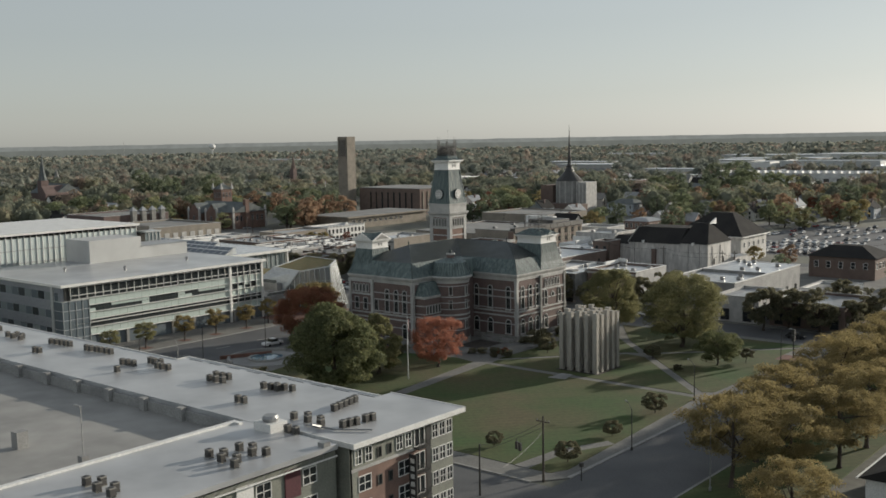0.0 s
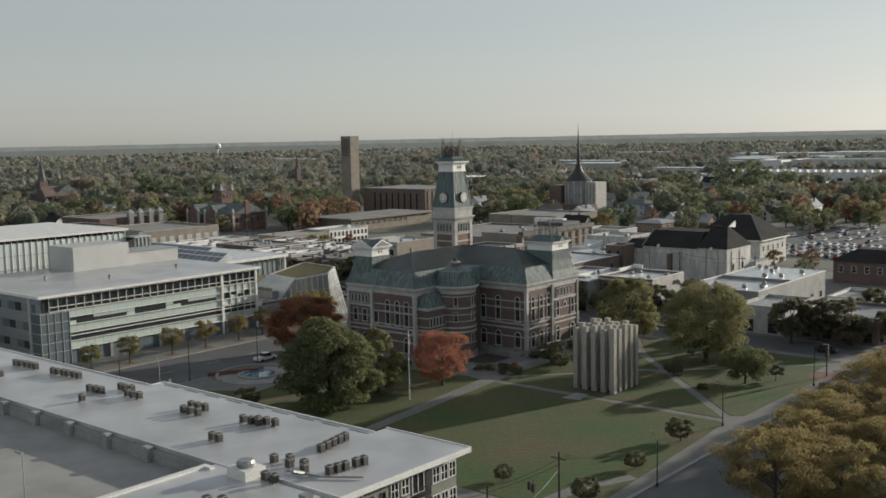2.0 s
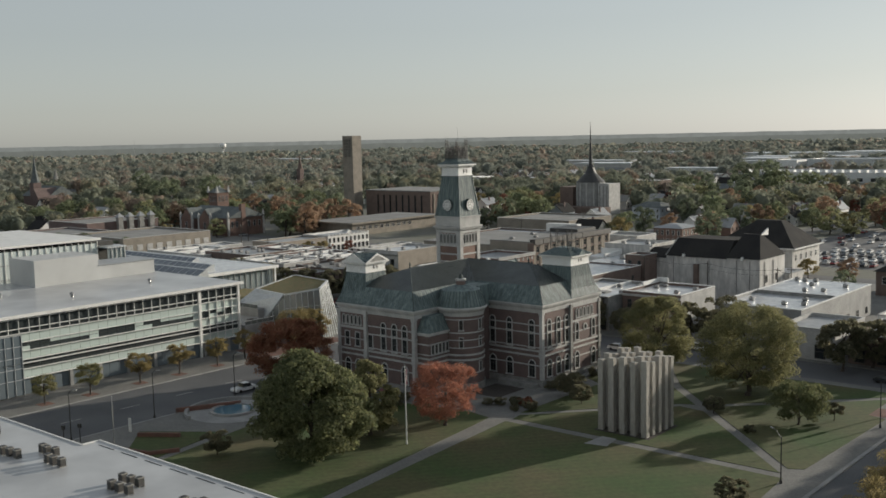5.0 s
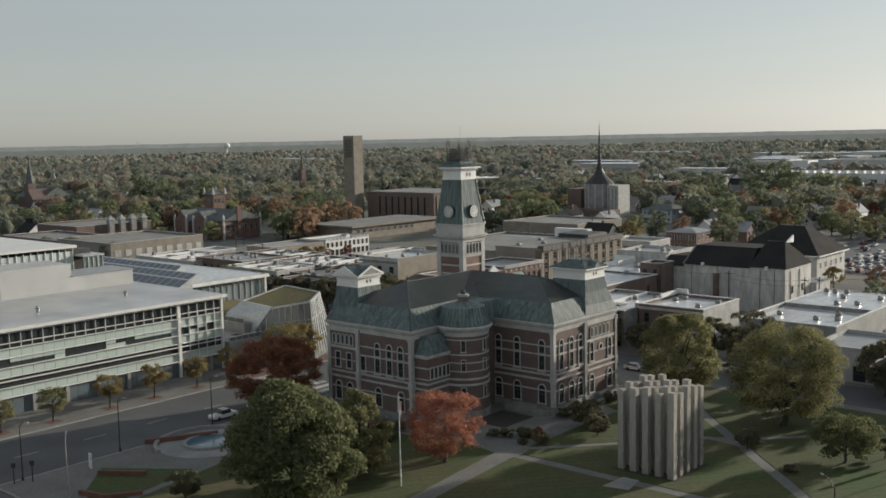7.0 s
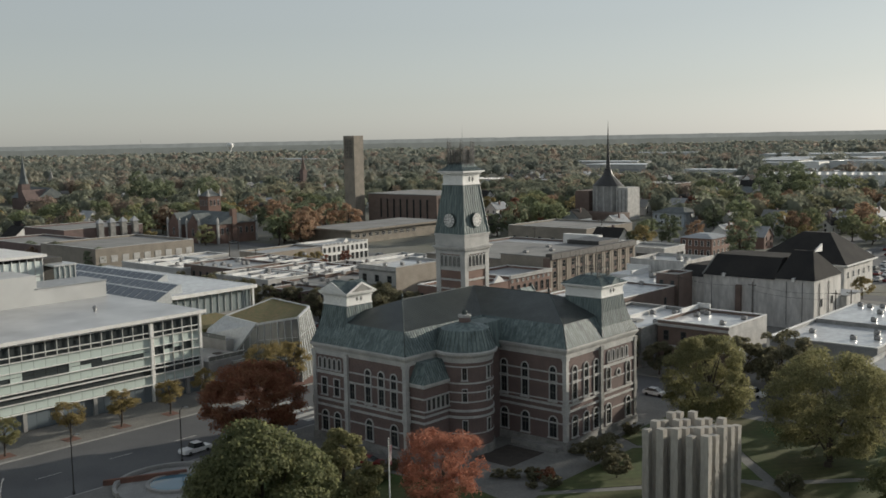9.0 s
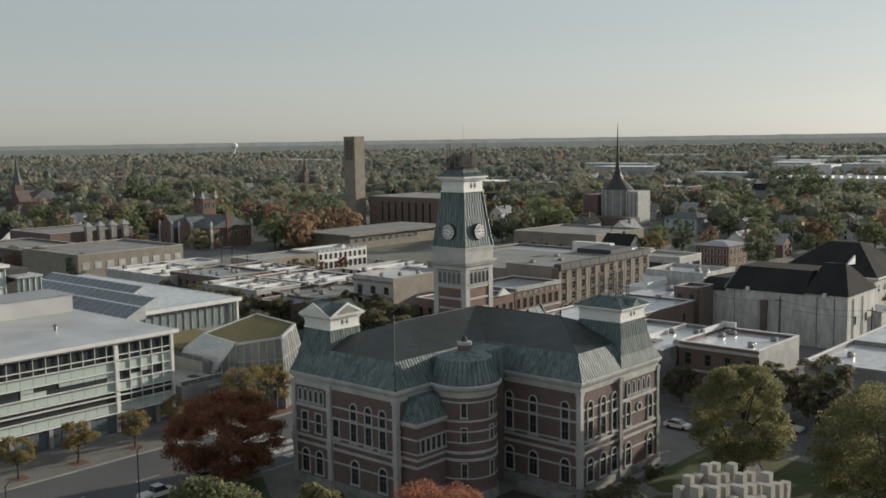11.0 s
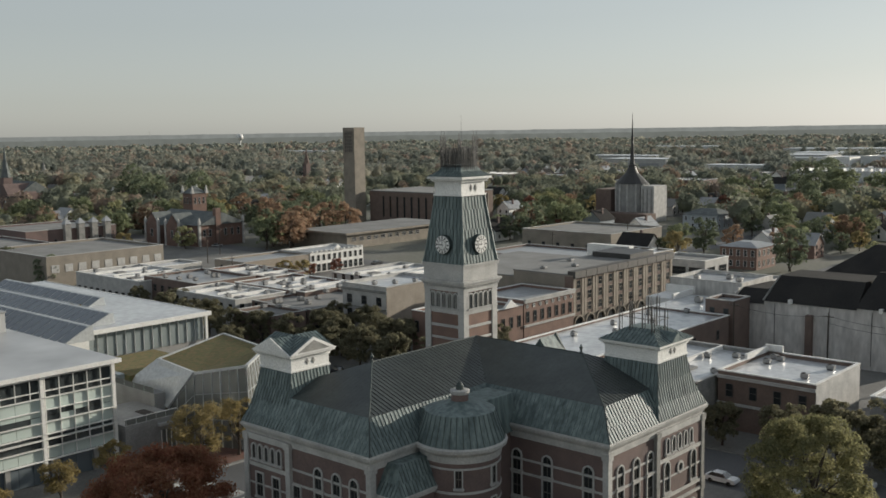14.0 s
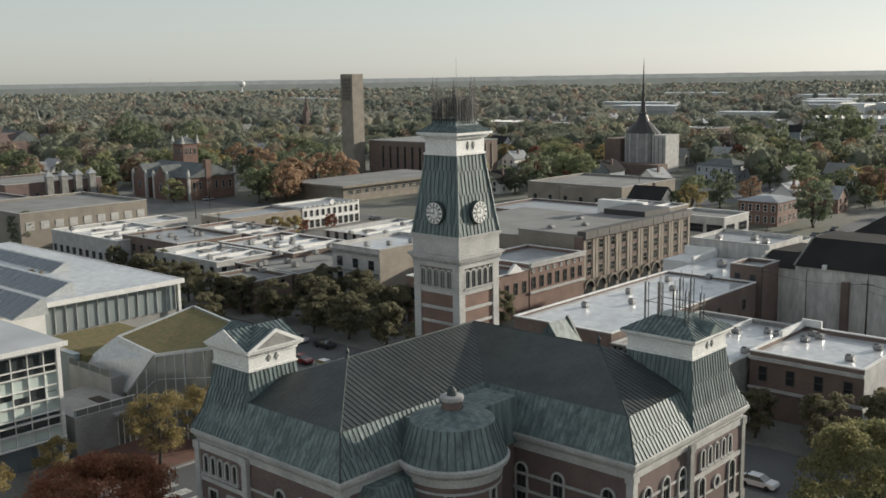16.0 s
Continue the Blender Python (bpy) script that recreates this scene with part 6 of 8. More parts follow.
for y0, h in ((110.6, 12.0), (112.0, 12.8), (113.4, 13.6), (115.0, 14.4)):
    part("stepped_parapet", G().box(-18.7, -18.25, y0, y0 + 1.6, 0, h), M_PLASTER, th, "crumbling stepped plaster parapet")
part("rear_parapet", G().box(-19.0, -18.3, 116.6, 131.0, 0, 14.4), M_PLASTER, th)
for x in (-10.9, -1.2, 8.2):
    part("buttress", G().box(x, x + 0.3, 110.3, 110.5, 0, 12.0), M_PLASTER, th)
part("chimney", G().box(-1.6, -0.3, 109.3, 110.5, 0, 10.0), M_BRICKD, th, "brown brick flue")
for x in (-5.4, 13.0):
    part("gutter_box", G().box(x, x + 0.7, 109.5, 110.3, 11.9, 12.8), M_WHITE, th)
for x in (-8.5, 3.0, 11.5, 15.5):
    part("downpipe", G().rod((x, 110.2, 1.0), (x, 110.2, 11.8), 0.06), M_DARKMET, th)
for y in (113.5, 119.5):
    part("side_pipe", G().rod((18.55, y, 0.5), (18.55, y, 11.5), 0.1), M_DARKMET, th)
for y in (115.0, 122.0):
    put_window(kit(1.0, 1.8, M_FRAME, M_DARKGL), th, 18.4, y, 5.5, E90)
block("shop_building", -41.0, -19.2, 124.0, 140.0, 12.8, M_PLASTER, M_ROOFG, "plain plastered building with a grey roof", rows=(), step=5.0)
for x, y in ((-36, 128), (-30, 133), (-26, 130)):
    roof_box(x, y, 12.2, 1.8, 1.6, 1.4)
block("shop_building", -79.0, -61.5, 181.0, 196.0, 9.0, M_STONE, M_GRAVEL, "pale flat-roofed shop with wide dark windows", rows=((4.6, 2.2, 4.6),), step=5.2, cap=M_WHITE)

# hotel with brick piers
ho = thing("office_block", -65, 109, 0, "four-storey block with tall tan brick piers and dark windows", "office block")
BLOCKED.append((-112, -54, 100, 160))
HX, HY0, HY1 = -58.0, 107.4, 155.0
M_PIERS = mat("pale_tan_pier_brick", (0.33, 0.29, 0.24), (0.26, 0.225, 0.185), 0.9, 0.3, 6.0, 0.2)
M_HOOD = mat("dark_bronze_roof_hood", (0.085, 0.078, 0.07), (0.06, 0.056, 0.05), 0.7, 0.5, 5.0, 0.1)
part("wall", G().box(-76.0, HX, HY0, HY1, 0, 13.6), M_TAN, ho)
part("rear_wall", G().box(-108.0, -76.0, HY0 + 2.0, HY1 - 4.0, 0, 11.6), M_TAN, ho)
part("roof", G().box(-76.2, HX - 1.4, HY0 - 0.1, HY1 + 0.2, 13.6, 13.85), M_GRAVEL, ho)
part("rear_roof", G().box(-108.2, -76.2, HY0 + 1.8, HY1 - 3.8, 11.6, 11.85), M_GRAVEL, ho)
part("corner_wall", G().box(HX - 2.2, HX + 0.1, HY0 - 0.15, HY0 + 0.4, 0, 13.3), M_BRICKD, ho, "dark brown brick corner")
NB = 10
BAYW = (HY1 - HY0) / NB
hood = G().box(HX - 1.5, HX + 0.75, 0.1, BAYW - 0.1, 12.9, 14.6).mesh("roof_hood", M_HOOD)
for i in range(NB):
    y = HY0 + BAYW * i
    for a, b in ((0.0, 0.25), (0.75, 1.0)):
        part("pier", G().box(HX, HX + 0.22, y + BAYW * a + 0.12, y + BAYW * b - 0.12, 3.7, 12.9), M_PIERS, ho, "tan brick pier")
    part("window_reveal", G().box(HX, HX + 0.05, y + BAYW * 0.26, y + BAYW * 0.74, 3.7, 12.9), M_BRICKD, ho)
    piece("roof_hood", hood, ho, 0, y, 0)
    for z in (4.5, 7.4, 10.3):
        put_window(kit(1.75, 1.9, M_PIERS, M_DARKGL), ho, HX + 0.05, y + BAYW / 2, z, E90)
    arch = G()
    yc = y + BAYW / 2
    for k in range(9):
        ring = lambda a: [(HX + dx, yc - r * math.cos(a), 1.6 + r * math.sin(a)) for dx, r in ((0, 1.75), (0.5, 1.75), (0.5, 2.1), (0, 2.1))]
        arch.loft([ring(math.pi * k / 9), ring(math.pi * (k + 1) / 9)])
    part("arch", arch, M_TAN, ho)
    # Dark panel on the wall in place of the shade inside the arcade.
    part("arcade_shade_panel", G().box(HX, HX + 0.04, yc - 1.7, yc + 1.7, 0.2, 2.9), M_DARKGL, ho)
part("plant_room", G().box(-74, -62, 140, 152, 13.85, 15.2), M_DARKMET, ho)
part("roof_tarp", G().box(-84, -70, 152.2, 154.8, 11.0, 15.6), M_WHITE, ho, "white sheeting over a roof parapet")
for x, y in ((-70, 112), (-66, 120), (-73, 128)):
    roof_box(x, y, 13.85, 2.0, 1.6, 0.8)

# ornate shop row with round openings under its cornice
ar = block("shop_building", -72.0, -56.5, 86.2, 105.6, 10.6, M_BRICK2, M_ROOFG, "red brick shop row with round openings under a white cornice", rows=((5.4, 2.4, 0.95),), step=2.3, cap=M_WHITE)
part("cornice", G().box(-56.5, -56.0, 86.1, 105.7, 9.9, 10.6).box(-56.5, -55.8, 86.1, 105.7, 10.6, 10.9).box(-56.5, -56.2, 86.1, 105.7, 4.4, 4.9), M_STONE, ar)
for i in range(8):
    y = 87.4 + 2.45 * i
    part("roundel", G().loft([[(-56.5 + d, y + r * math.cos(2 * math.pi * k / 10), 9.1 + r * math.sin(2 * math.pi * k / 10)) for k in range(10)] for d, r in ((0, 0.5), (0.12, 0.5), (0.12, 0.3), (0.01, 0.28))]), M_STONE, ar)
b = block("shop_building", -72.0, -56.6, 66.0, 86.0, 9.6, M_BRICK2, M_GRAVEL, "red brick corner building with a white pediment", rows=((5.0, 2.4, 0.9),), step=2.6, cap=M_WHITE)
part("pediment", G().loft([[(-56.6, 78.5, 9.7), (-56.6, 83.5, 9.7), (-56.6, 81.0, 11.6)], [(-56.0, 78.5, 9.7), (-56.0, 83.5, 9.7), (-56.0, 81.0, 11.6)]]), M_WHITE, b)
# pale corner building
b = block("shop_building", -100.0, -85.0, 71.0, 92.0, 12.7, M_STONE, M_ROOFW, "three-storey pale plaster corner building with square windows", rows=((8.2, 1.9, 1.5), (4.6, 2.1, 1.5), (0.5, 2.8, 2.2)), step=3.6, sides=False)
part("cornice", G().box(-100.3, -84.7, 70.6, 71.0, 11.2, 11.8).box(-100.1, -84.9, 70.8, 71.0, 7.2, 7.5), M_STONEG, b)
part("side_plaster", G().box(-85.0, -84.9, 71.0, 92.0, 0, 12.6), M_PIERS, b, "cream plaster side wall")
for x, y in ((-94, 76), (-91, 80), (-89, 85)):
    roof_box(x, y, 12.1)
block("shop_building", -124, -101.5, 62, 88, 7.0, M_BRICKD, M_GRAVEL, "brown brick shop with cluttered roof", rows=((4.8, 1.8, 1.0), (0.5, 2.6, 2.2)))
block("shop_building", -116, -102, 50.5, 61, 7.0, M_BRICKD, M_GRAVEL, "dark brick shop front behind trees", rows=((4.6, 1.8, 1.0), (0.5, 2.4, 2.0)))
block("shop_building", -153, -125.5, 58, 74, 7.5, M_STONE, M_ROOFW, "pale shop with stepped white roof", rows=((4.4, 1.8, 1.2),), cap=M_WHITE)
block("shop_building", -150, -120, 76, 97, 7.6, M_BRICKD, M_ROOFW, "brick shop with a white roof", rows=((4.4, 1.8, 1.2),), cap=M_WHITE)
block("shop_building", -212, -176, 62, 84, 7.0, M_STONE, M_ROOFW, "low pale building with a white roof", rows=((1.2, 1.8, 1.4),), cap=M_WHITE)
block("shop_building", -180, -153.5, 66, 86, 8.0, M_BRICKD, M_ROOFG, "brown brick shop with a grey roof", rows=((4.2, 1.8, 1.2),))
block("shop_building", -181, -152, 89, 103, 7.4, M_BRICK2, M_ROOFW, "long brick shop with white roof", rows=((3.8, 1.8, 1.2),))
block("shop_building", -150, -117, 112, 142, 6.2, M_STONE, M_ROOFW, "flat-roofed pale plaster shop", rows=((4.4, 1.8, 1.2),))
for i in range(26):
    x, y = ((-120, 72), (-114, 78), (-110, 86), (-118, 86), (-106, 56), (-112, 60), (-109, 54), (-140, 70), (-134, 80), (-130, 84), (-160, 70), (-168, 80), (-156, 86), (-200, 62), (-130, 104), (-118, 110), (-112, 102), (-150, 102), (-164, 106), (-120, 130), (-104, 136), (-98, 128), (-108, 70), (-122, 80), (-143, 84), (-172, 68))[i]
    roof_box(x, y, 7.9, 1.8, 1.4, 1.1)
rng = random.Random(31)
for i in range(46):
    x0, x1, y0, y1, z = rng.choice(((-152, -127, 60, 72, 6.9), (-149, -121, 78, 95, 7.0), (-123, -103, 64, 86, 6.4), (-210, -178, 64, 82, 6.4), (-180, -154, 90, 101, 6.8), (-149, -119, 114, 140, 5.6), (-179, -155, 68, 84, 7.4)))
    roof_box(rng.uniform(x0, x1), rng.uniform(y0, y1), z, rng.uniform(1.2, 2.6), rng.uniform(1.0, 2.0), rng.uniform(0.7, 1.6))
# white Italianate front
b = block("shop_building", -203.0, -187.0, 135.2, 160.4, 7.2, M_WHITE, M_ROOFG, "white painted two-storey front with tall windows and crested cornice", rows=((4.2, 1.9, 1.0), (0.5, 2.4, 1.5)), step=2.4, frame_mat=M_STONEG)
for i in range(12):
    part("crest", G().box(-187.1, -186.5, 135.6 + 2.15 * i, 136.3 + 2.15 * i, 7.2, 7.8), M_WHITE, b)
part("pediment", G().loft([[(-187.1, 145.5, 7.2), (-187.1, 150.0, 7.2), (-187.1, 147.8, 9.2)], [(-186.5, 145.5, 7.2), (-186.5, 150.0, 7.2), (-186.5, 147.8, 9.2)]]), M_WHITE, b)
block("shop_building", -203.0, -187.2, 107.0, 135.0, 6.9, M_PIERS, M_ROOFG, "tan brick shop side wall", rows=((3.8, 1.4, 1.0),), step=5)
block("store_building", -262, -222.0, 57.6, 99.6, 11.2, M_TAN, M_GRAVEL, "long tan brick building with blind bays", rows=(), step=5.2)
for i in range(9):
    solid("blind_bay", G().box(-222, -221.9, 59.2 + 4.6 * i, 61.8 + 4.6 * i, 6.0, 8.4), M_STONE, "pale blocked-up window bay on a tan wall", "wall panel", "blocked-up bays")
block("store_building", -318, -266, 62, 88, 9.5, M_BRICK, M_GRAVEL, "red brick warehouse with flat roof", rows=((4, 1.6, 1.2),), step=5)
block("store_building", -219, -206, 88, 104, 6.0, M_STONE, M_ROOFW, "low pale store with white roof", rows=((1.2, 1.6, 1.4),), step=5, cap=M_WHITE)
cb = block("row_building", -352, -315.0, 96, 136, 10.6, M_BRICK, M_GRAVEL, "dark red brick row with four capped stair turrets", "row building", rows=((4.5, 2.0, 1.0),), step=4.5)
for i in range(4):
    y = 113.2 + 6.0 * i
    part("turret", G().box(-315.5, -312.9, y - 1.3, y + 1.3, 0, 12.6), M_STONEG, cb, "pale turret with a pyramid cap")
    part("turret_cap", G().frustum((-316.0, -312.4, y - 1.8, y + 1.8), 12.6, (-314.3, -314.1, y - 0.1, y + 0.1), 14.8), M_ROOFG, cb)
# brick school with steep gables
M_SCHOOL = mat("weathered_red_brick", (0.20, 0.125, 0.10), (0.15, 0.10, 0.082), 0.9, 0.4, 7.0, 0.25)
sc = thing("brick_school", -300, 172, 0, "red brick school with steep dark roofs and a square tower", "school")
BLOCKED.append((-335, -276, 145, 200))
prism_roof = lambda x0, x1, y0, y1, z0, z1: G().loft([[(x0, y0, z0), (x0, y1, z0), (x0, (y0 + y1) / 2, z1)], [(x1, y0, z0), (x1, y1, z0), (x1, (y0 + y1) / 2, z1)]])
part("wall", G().box(-326, -288.4, 160.0, 183.0, 0, 9.4), M_SCHOOL, sc)
part("roof", prism_roof(-327, -287.6, 159.2, 183.8, 9.4, 14.6), M_SLATE, sc)
part("end_gable", G().loft([[(-288.6, 160.0, 9.4), (-288.6, 183.0, 9.4), (-288.6, 171.5, 14.8)], [(-288.2, 160.0, 9.4), (-288.2, 183.0, 9.4), (-288.2, 171.5, 14.8)]]), M_SCHOOL, sc)
for x in (-319, -303):
    part("gable", G().loft([[(x - 5, 156.0, 0), (x + 5, 156.0, 0), (x + 5, 156.0, 8.6), (x, 156.0, 13.6), (x - 5, 156.0, 8.6)], [(x - 5, 166, 0), (x + 5, 166, 0), (x + 5, 166, 8.6), (x, 166, 13.6), (x - 5, 166, 8.6)]]), M_SCHOOL, sc)
    for e in (-1, 1):
        part("gable_roof", G().loft([[(x + e * 5.4, y, 8.5), (x, y, 14.0), (x, y, 14.3), (x + e * 5.4, y, 8.8)] for y in (156.3, 166)]), M_SLATE, sc)
    put_window(kit(1.6, 3.4, M_STONE, M_DARKGL, 1), sc, x, 156.0, 3.6)
    for e in (-5.0, 5.0):
        part("pinnacle", G().box(x + e - 0.5, x + e + 0.5, 155.6, 156.6, 0, 10.4).frustum((x + e - 0.6, x + e + 0.6, 155.5, 156.7), 10.4, (x + e - 0.05, x + e + 0.05, 156.05, 156.15), 12.2), M_STONE, sc)
part("chimney", G().box(-289.6, -287.4, 168.0, 170.6, 0, 16.4), M_SCHOOL, sc)
for y in (162.5, 165.5, 173.5, 177.0, 180.4):
    put_window(kit(1.2, 3.0, M_STONE, M_DARKGL), sc, -288.4, y, 4.4, E90)
for y in (160.0, 183.0):
    part("pinnacle", G().box(-288.9, -287.9, y - 0.5, y + 0.5, 0, 11.0).frustum((-289.0, -287.8, y - 0.6, y + 0.6), 11.0, (-288.45, -288.35, y - 0.05, y + 0.05), 13.0), M_STONE, sc)
for x in (-311.5, -297, -293.5):
    put_window(kit(1.2, 3.0, M_STONE, M_DARKGL), sc, x, 160.0, 4.0)
part("tower", G().box(-345.5, -337.5, 190.5, 198.5, 0, 20.0), M_SCHOOL, sc)
part("tower_roof", G().frustum((-346.0, -337.0, 190.0, 199.0), 20.0, (-341.6, -341.4, 194.4, 194.6), 23.6), M_SLATE, sc)
for i in range(3):
    put_window(kit(0.9, 3.0, M_STONE, M_DARKGL), sc, -343.9 + 2.4 * i, 190.5, 15.0)
    put_window(kit(0.9, 3.0, M_STONE, M_DARKGL), sc, -337.5, 192.1 + 2.4 * i, 15.0, E90)
for x in (-345.5, -337.5):
    for y in (190.5, 198.5):
        part("pinnacle", G().frustum((x - 0.8, x + 0.8, y - 0.8, y + 0.8), 20.0, (x - 0.1, x + 0.1, y - 0.1, y + 0.1), 24.0), M_STONE, sc)
# modern church with a slab tower
mc = thing("modern_church", -310, 290, 0, "plain tan brick church with a tall slab bell tower", "church")
BLOCKED.append((-345, -225, 180, 350))
part("tower", G().box(-328.4, -319.6, 281.3, 289.0, 0, 50.8), M_TAN, mc, "tall tan brick bell tower")
part("tower_grille", G().box(-327.0, -321.0, 281.1, 281.3, 37.5, 48.8), M_FRAME, mc)
for i in range(5):
    part("grille_bar", G().box(-327.0 + 1.42 * i, -326.7 + 1.42 * i, 280.95, 281.2, 37.5, 48.8), M_TAN, mc)
for i in range(7):
    part("grille_bar", G().box(-327.0, -321.0, 280.95, 281.2, 37.5 + 1.8 * i, 37.8 + 1.8 * i), M_TAN, mc)
part("nave", G().box(-318.0, -264.0, 290.5, 330, 0, 16.4), M_BRICKD, mc)
part("nave_roof", G().box(-318.2, -263.8, 290.3, 330.2, 16.4, 16.9), M_GRAVEL, mc)
for i in range(8):
    part("nave_slit", G().box(-308 + 5.2 * i, -307.0 + 5.2 * i, 290.2, 290.5, 3, 14.0), M_DARKGL, mc)
    part("nave_fin", G().box(-264.0, -263.6, 293 + 4.6 * i, 293.8 + 4.6 * i, 2, 15), M_TAN, mc)
part("hall", G().box(-262, -231.0, 193, 258, 0, 6.0), M_TAN, mc)
part("hall_roof", G().box(-263, -229.6, 191.6, 259.4, 6.0, 6.7), M_GRAVEL, mc)
part("hall_fascia", G().box(-229.6, -229.3, 191.6, 259.4, 5.9, 6.8).box(-263, -229.3, 191.3, 191.6, 5.9, 6.8), M_TAN, mc)
for i in range(10):
    put_window(kit(2.4, 1.6, M_STONE, M_DARKGL, 2), mc, -231.0, 197 + 4.3 * i, 3.0, E90)
# church with a needle spire
nc = thing("spire_church", -203, 371, 0, "low drum church with a conical dark roof and needle spire", "church")
BLOCKED.append((-230, -168, 350, 400))
SX, SY = -203.0, 371.0
part("drum", G().turned(SX, SY, ((8.6, 0), (8.6, 19.6)), 12), M_CONC, nc)
for i in range(12):
    a = 2 * math.pi * (i + 0.5) / 12
    part("fin", G().box(SX + 8.5 * math.cos(a) - 0.4, SX + 8.5 * math.cos(a) + 0.4, SY + 8.5 * math.sin(a) - 0.4, SY + 8.5 * math.sin(a) + 0.4, 0, 19.4), M_STONE, nc)
part("cone_roof", G().turned(SX, SY, ((9.0, 19.4), (6.4, 22.0), (3.4, 25.0), (1.8, 28.4)), 16), M_DARKMET, nc)
part("spire_collar", G().turned(SX, SY, ((1.9, 28.4), (2.1, 28.9), (1.4, 29.6)), 12), M_DARKMET, nc)
part("spire", G().turned(SX, SY, ((1.3, 29.4), (0.9, 35), (0.42, 46), (0.05, 56.4)), 8), M_DARKMET, nc)
part("hall", G().box(-194.6, -187.0, 366, 379, 0, 18.6), M_STONE, nc, "pale stone hall")
for i in range(3):
    part("hall_strip", G().box(-193.6 + 2.4 * i, -193.0 + 2.4 * i, 365.8, 366.0, 2, 17.2), M_STONEG, nc)
part("hall", G().box(-221, -211.6, 364, 380, 0, 16.4), M_BRICKD, nc, "brown brick hall")
part("low_wing", G().box(-226, -184.0, 354, 363, 0, 5.0), M_BRICKD, nc)
# steepled church and small spires far to the side
fc = thing("steeple_church", -628, 234, 0, "old brick church with a slender grey steeple", "church")
BLOCKED.append((-670, -590, 205, 270))
part("nave", G().box(-652, -612, 236, 258, 0, 9), M_BRICK, fc)
part("nave_roof", G().loft([[(-653, 235, 9), (-653, 259, 9), (-653, 247, 17)], [(-611, 235, 9), (-611, 259, 9), (-611, 247, 17)]]), M_SLATE, fc)
part("gable", G().loft([[(-622, 226, 0), (-610, 226, 0), (-610, 226, 9), (-616, 226, 16), (-622, 226, 9)], [(-622, 247, 0), (-610, 247, 0), (-610, 247, 9), (-616, 247, 16), (-622, 247, 9)]]), M_BRICK, fc, "red brick gabled front")
part("steeple_tower", G().box(-629.6, -623.2, 230, 236.4, 0, 20), M_BRICK, fc)
part("steeple", G().turned(-626.4, 233.2, ((3.8, 20), (2.3, 26), (1.1, 33), (0.06, 42.8)), 8), M_SLATE, fc)
for x, y, h in ((-881, 389, 25), (-656, 534, 35)):
    sp = thing("far_spire", x, y, 0, "small pale church spire above the trees", "spire")
    part("tower", G().box(x - 2.5, x + 2.5, y - 2.5, y + 2.5, 0, h * 0.55), M_STONEG if h < 30 else M_BRICK, sp)
    part("spire", G().turned(x, y, ((2.8, h * 0.55), (1.2, h * 0.75), (0.05, h)), 8), M_STONEG if h < 30 else M_BRICKD, sp)
# low buildings beyond the hotel
block("store_building", -172, -129.5, 236, 274, 8.3, M_TAN, M_GRAVEL, "tan brick flat-roofed store", rows=((2.0, 1.6, 1.4),), step=6)
block("store_building", -122, -96, 200, 224, 6.0, M_TAN, M_ROOFW, "tan shop block with white roof", rows=((3.0, 1.8, 1.4),), step=4, cap=M_WHITE)
block("store_building", -136, -92, 152 + 13, 192, 8.4, M_BRICKD, M_ROOFG, "brown brick shop row, grey roof", rows=((4.0, 1.8, 1.2),), step=4)
rbk = thing("brick_house", -74, 240, 0, "square red brick house with white windows and low hip roof", "house")
BLOCKED.append((-95, -60, 232, 262))
part("wall", G().box(-82, -68.5, 231, 246, 0, 7.6), M_BRICK2, rbk)
part("roof", G().frustum((-82.6, -67.9, 230.4, 246.6), 7.6, (-78, -73, 236, 241), 9.0), M_ROOFG, rbk)
for z in (1.0, 4.6):
    for i in range(5):
        put_window(kit(1.1, 2.0, M_WHITE, M_DARKGL), rbk, -80.4 + 2.6 * i, 231, z)
    for i in range(4):
        put_window(kit(1.1, 2.0, M_WHITE, M_DARKGL), rbk, -68.5, 233.0 + 3.6 * i, z, E90)
rb2 = thing("brick_house", 52, 147, 0, "dark brick house with a black hip roof and white windows", "house")
BLOCKED.append((34, 72, 134, 164))
part("wall", G().box(40.5, 62, 141, 158, 0, 7.2), M_BRICKD, rb2)
part("roof", G().frustum((39.7, 62.8, 140.2, 158.8), 7.2, (46, 56, 147, 152), 10.6), M_ROOFK, rb2)
for i in range(5):
    put_window(kit(1.3, 2.0, M_WHITE, M_DARKGL), rb2, 43 + 4 * i, 141, 3.6)
    put_window(kit(1.3, 2.0, M_WHITE, M_DARKGL), rb2, 62, 143 + 3.4 * i, 3.6, E90)
wh = thing("white_house", 131, -58, 0, "white boarded house with a dark shingle roof", "house")
part("wall", G().box(124.5, 140, -68, -48, 0, 4.6), M_WHITE, wh)
part("roof", G().loft([[(123.8, -69, 4.6), (141, -69, 4.6), (132.4, -69, 8.6)], [(123.8, -47, 4.6), (141, -47, 4.6), (132.4, -47, 8.6)]]), M_ROOFK, wh)
part("fascia", G().rod((123.7, -69, 4.6), (123.7, -47, 4.6), 0.15, n=4), M_WHITE, wh)
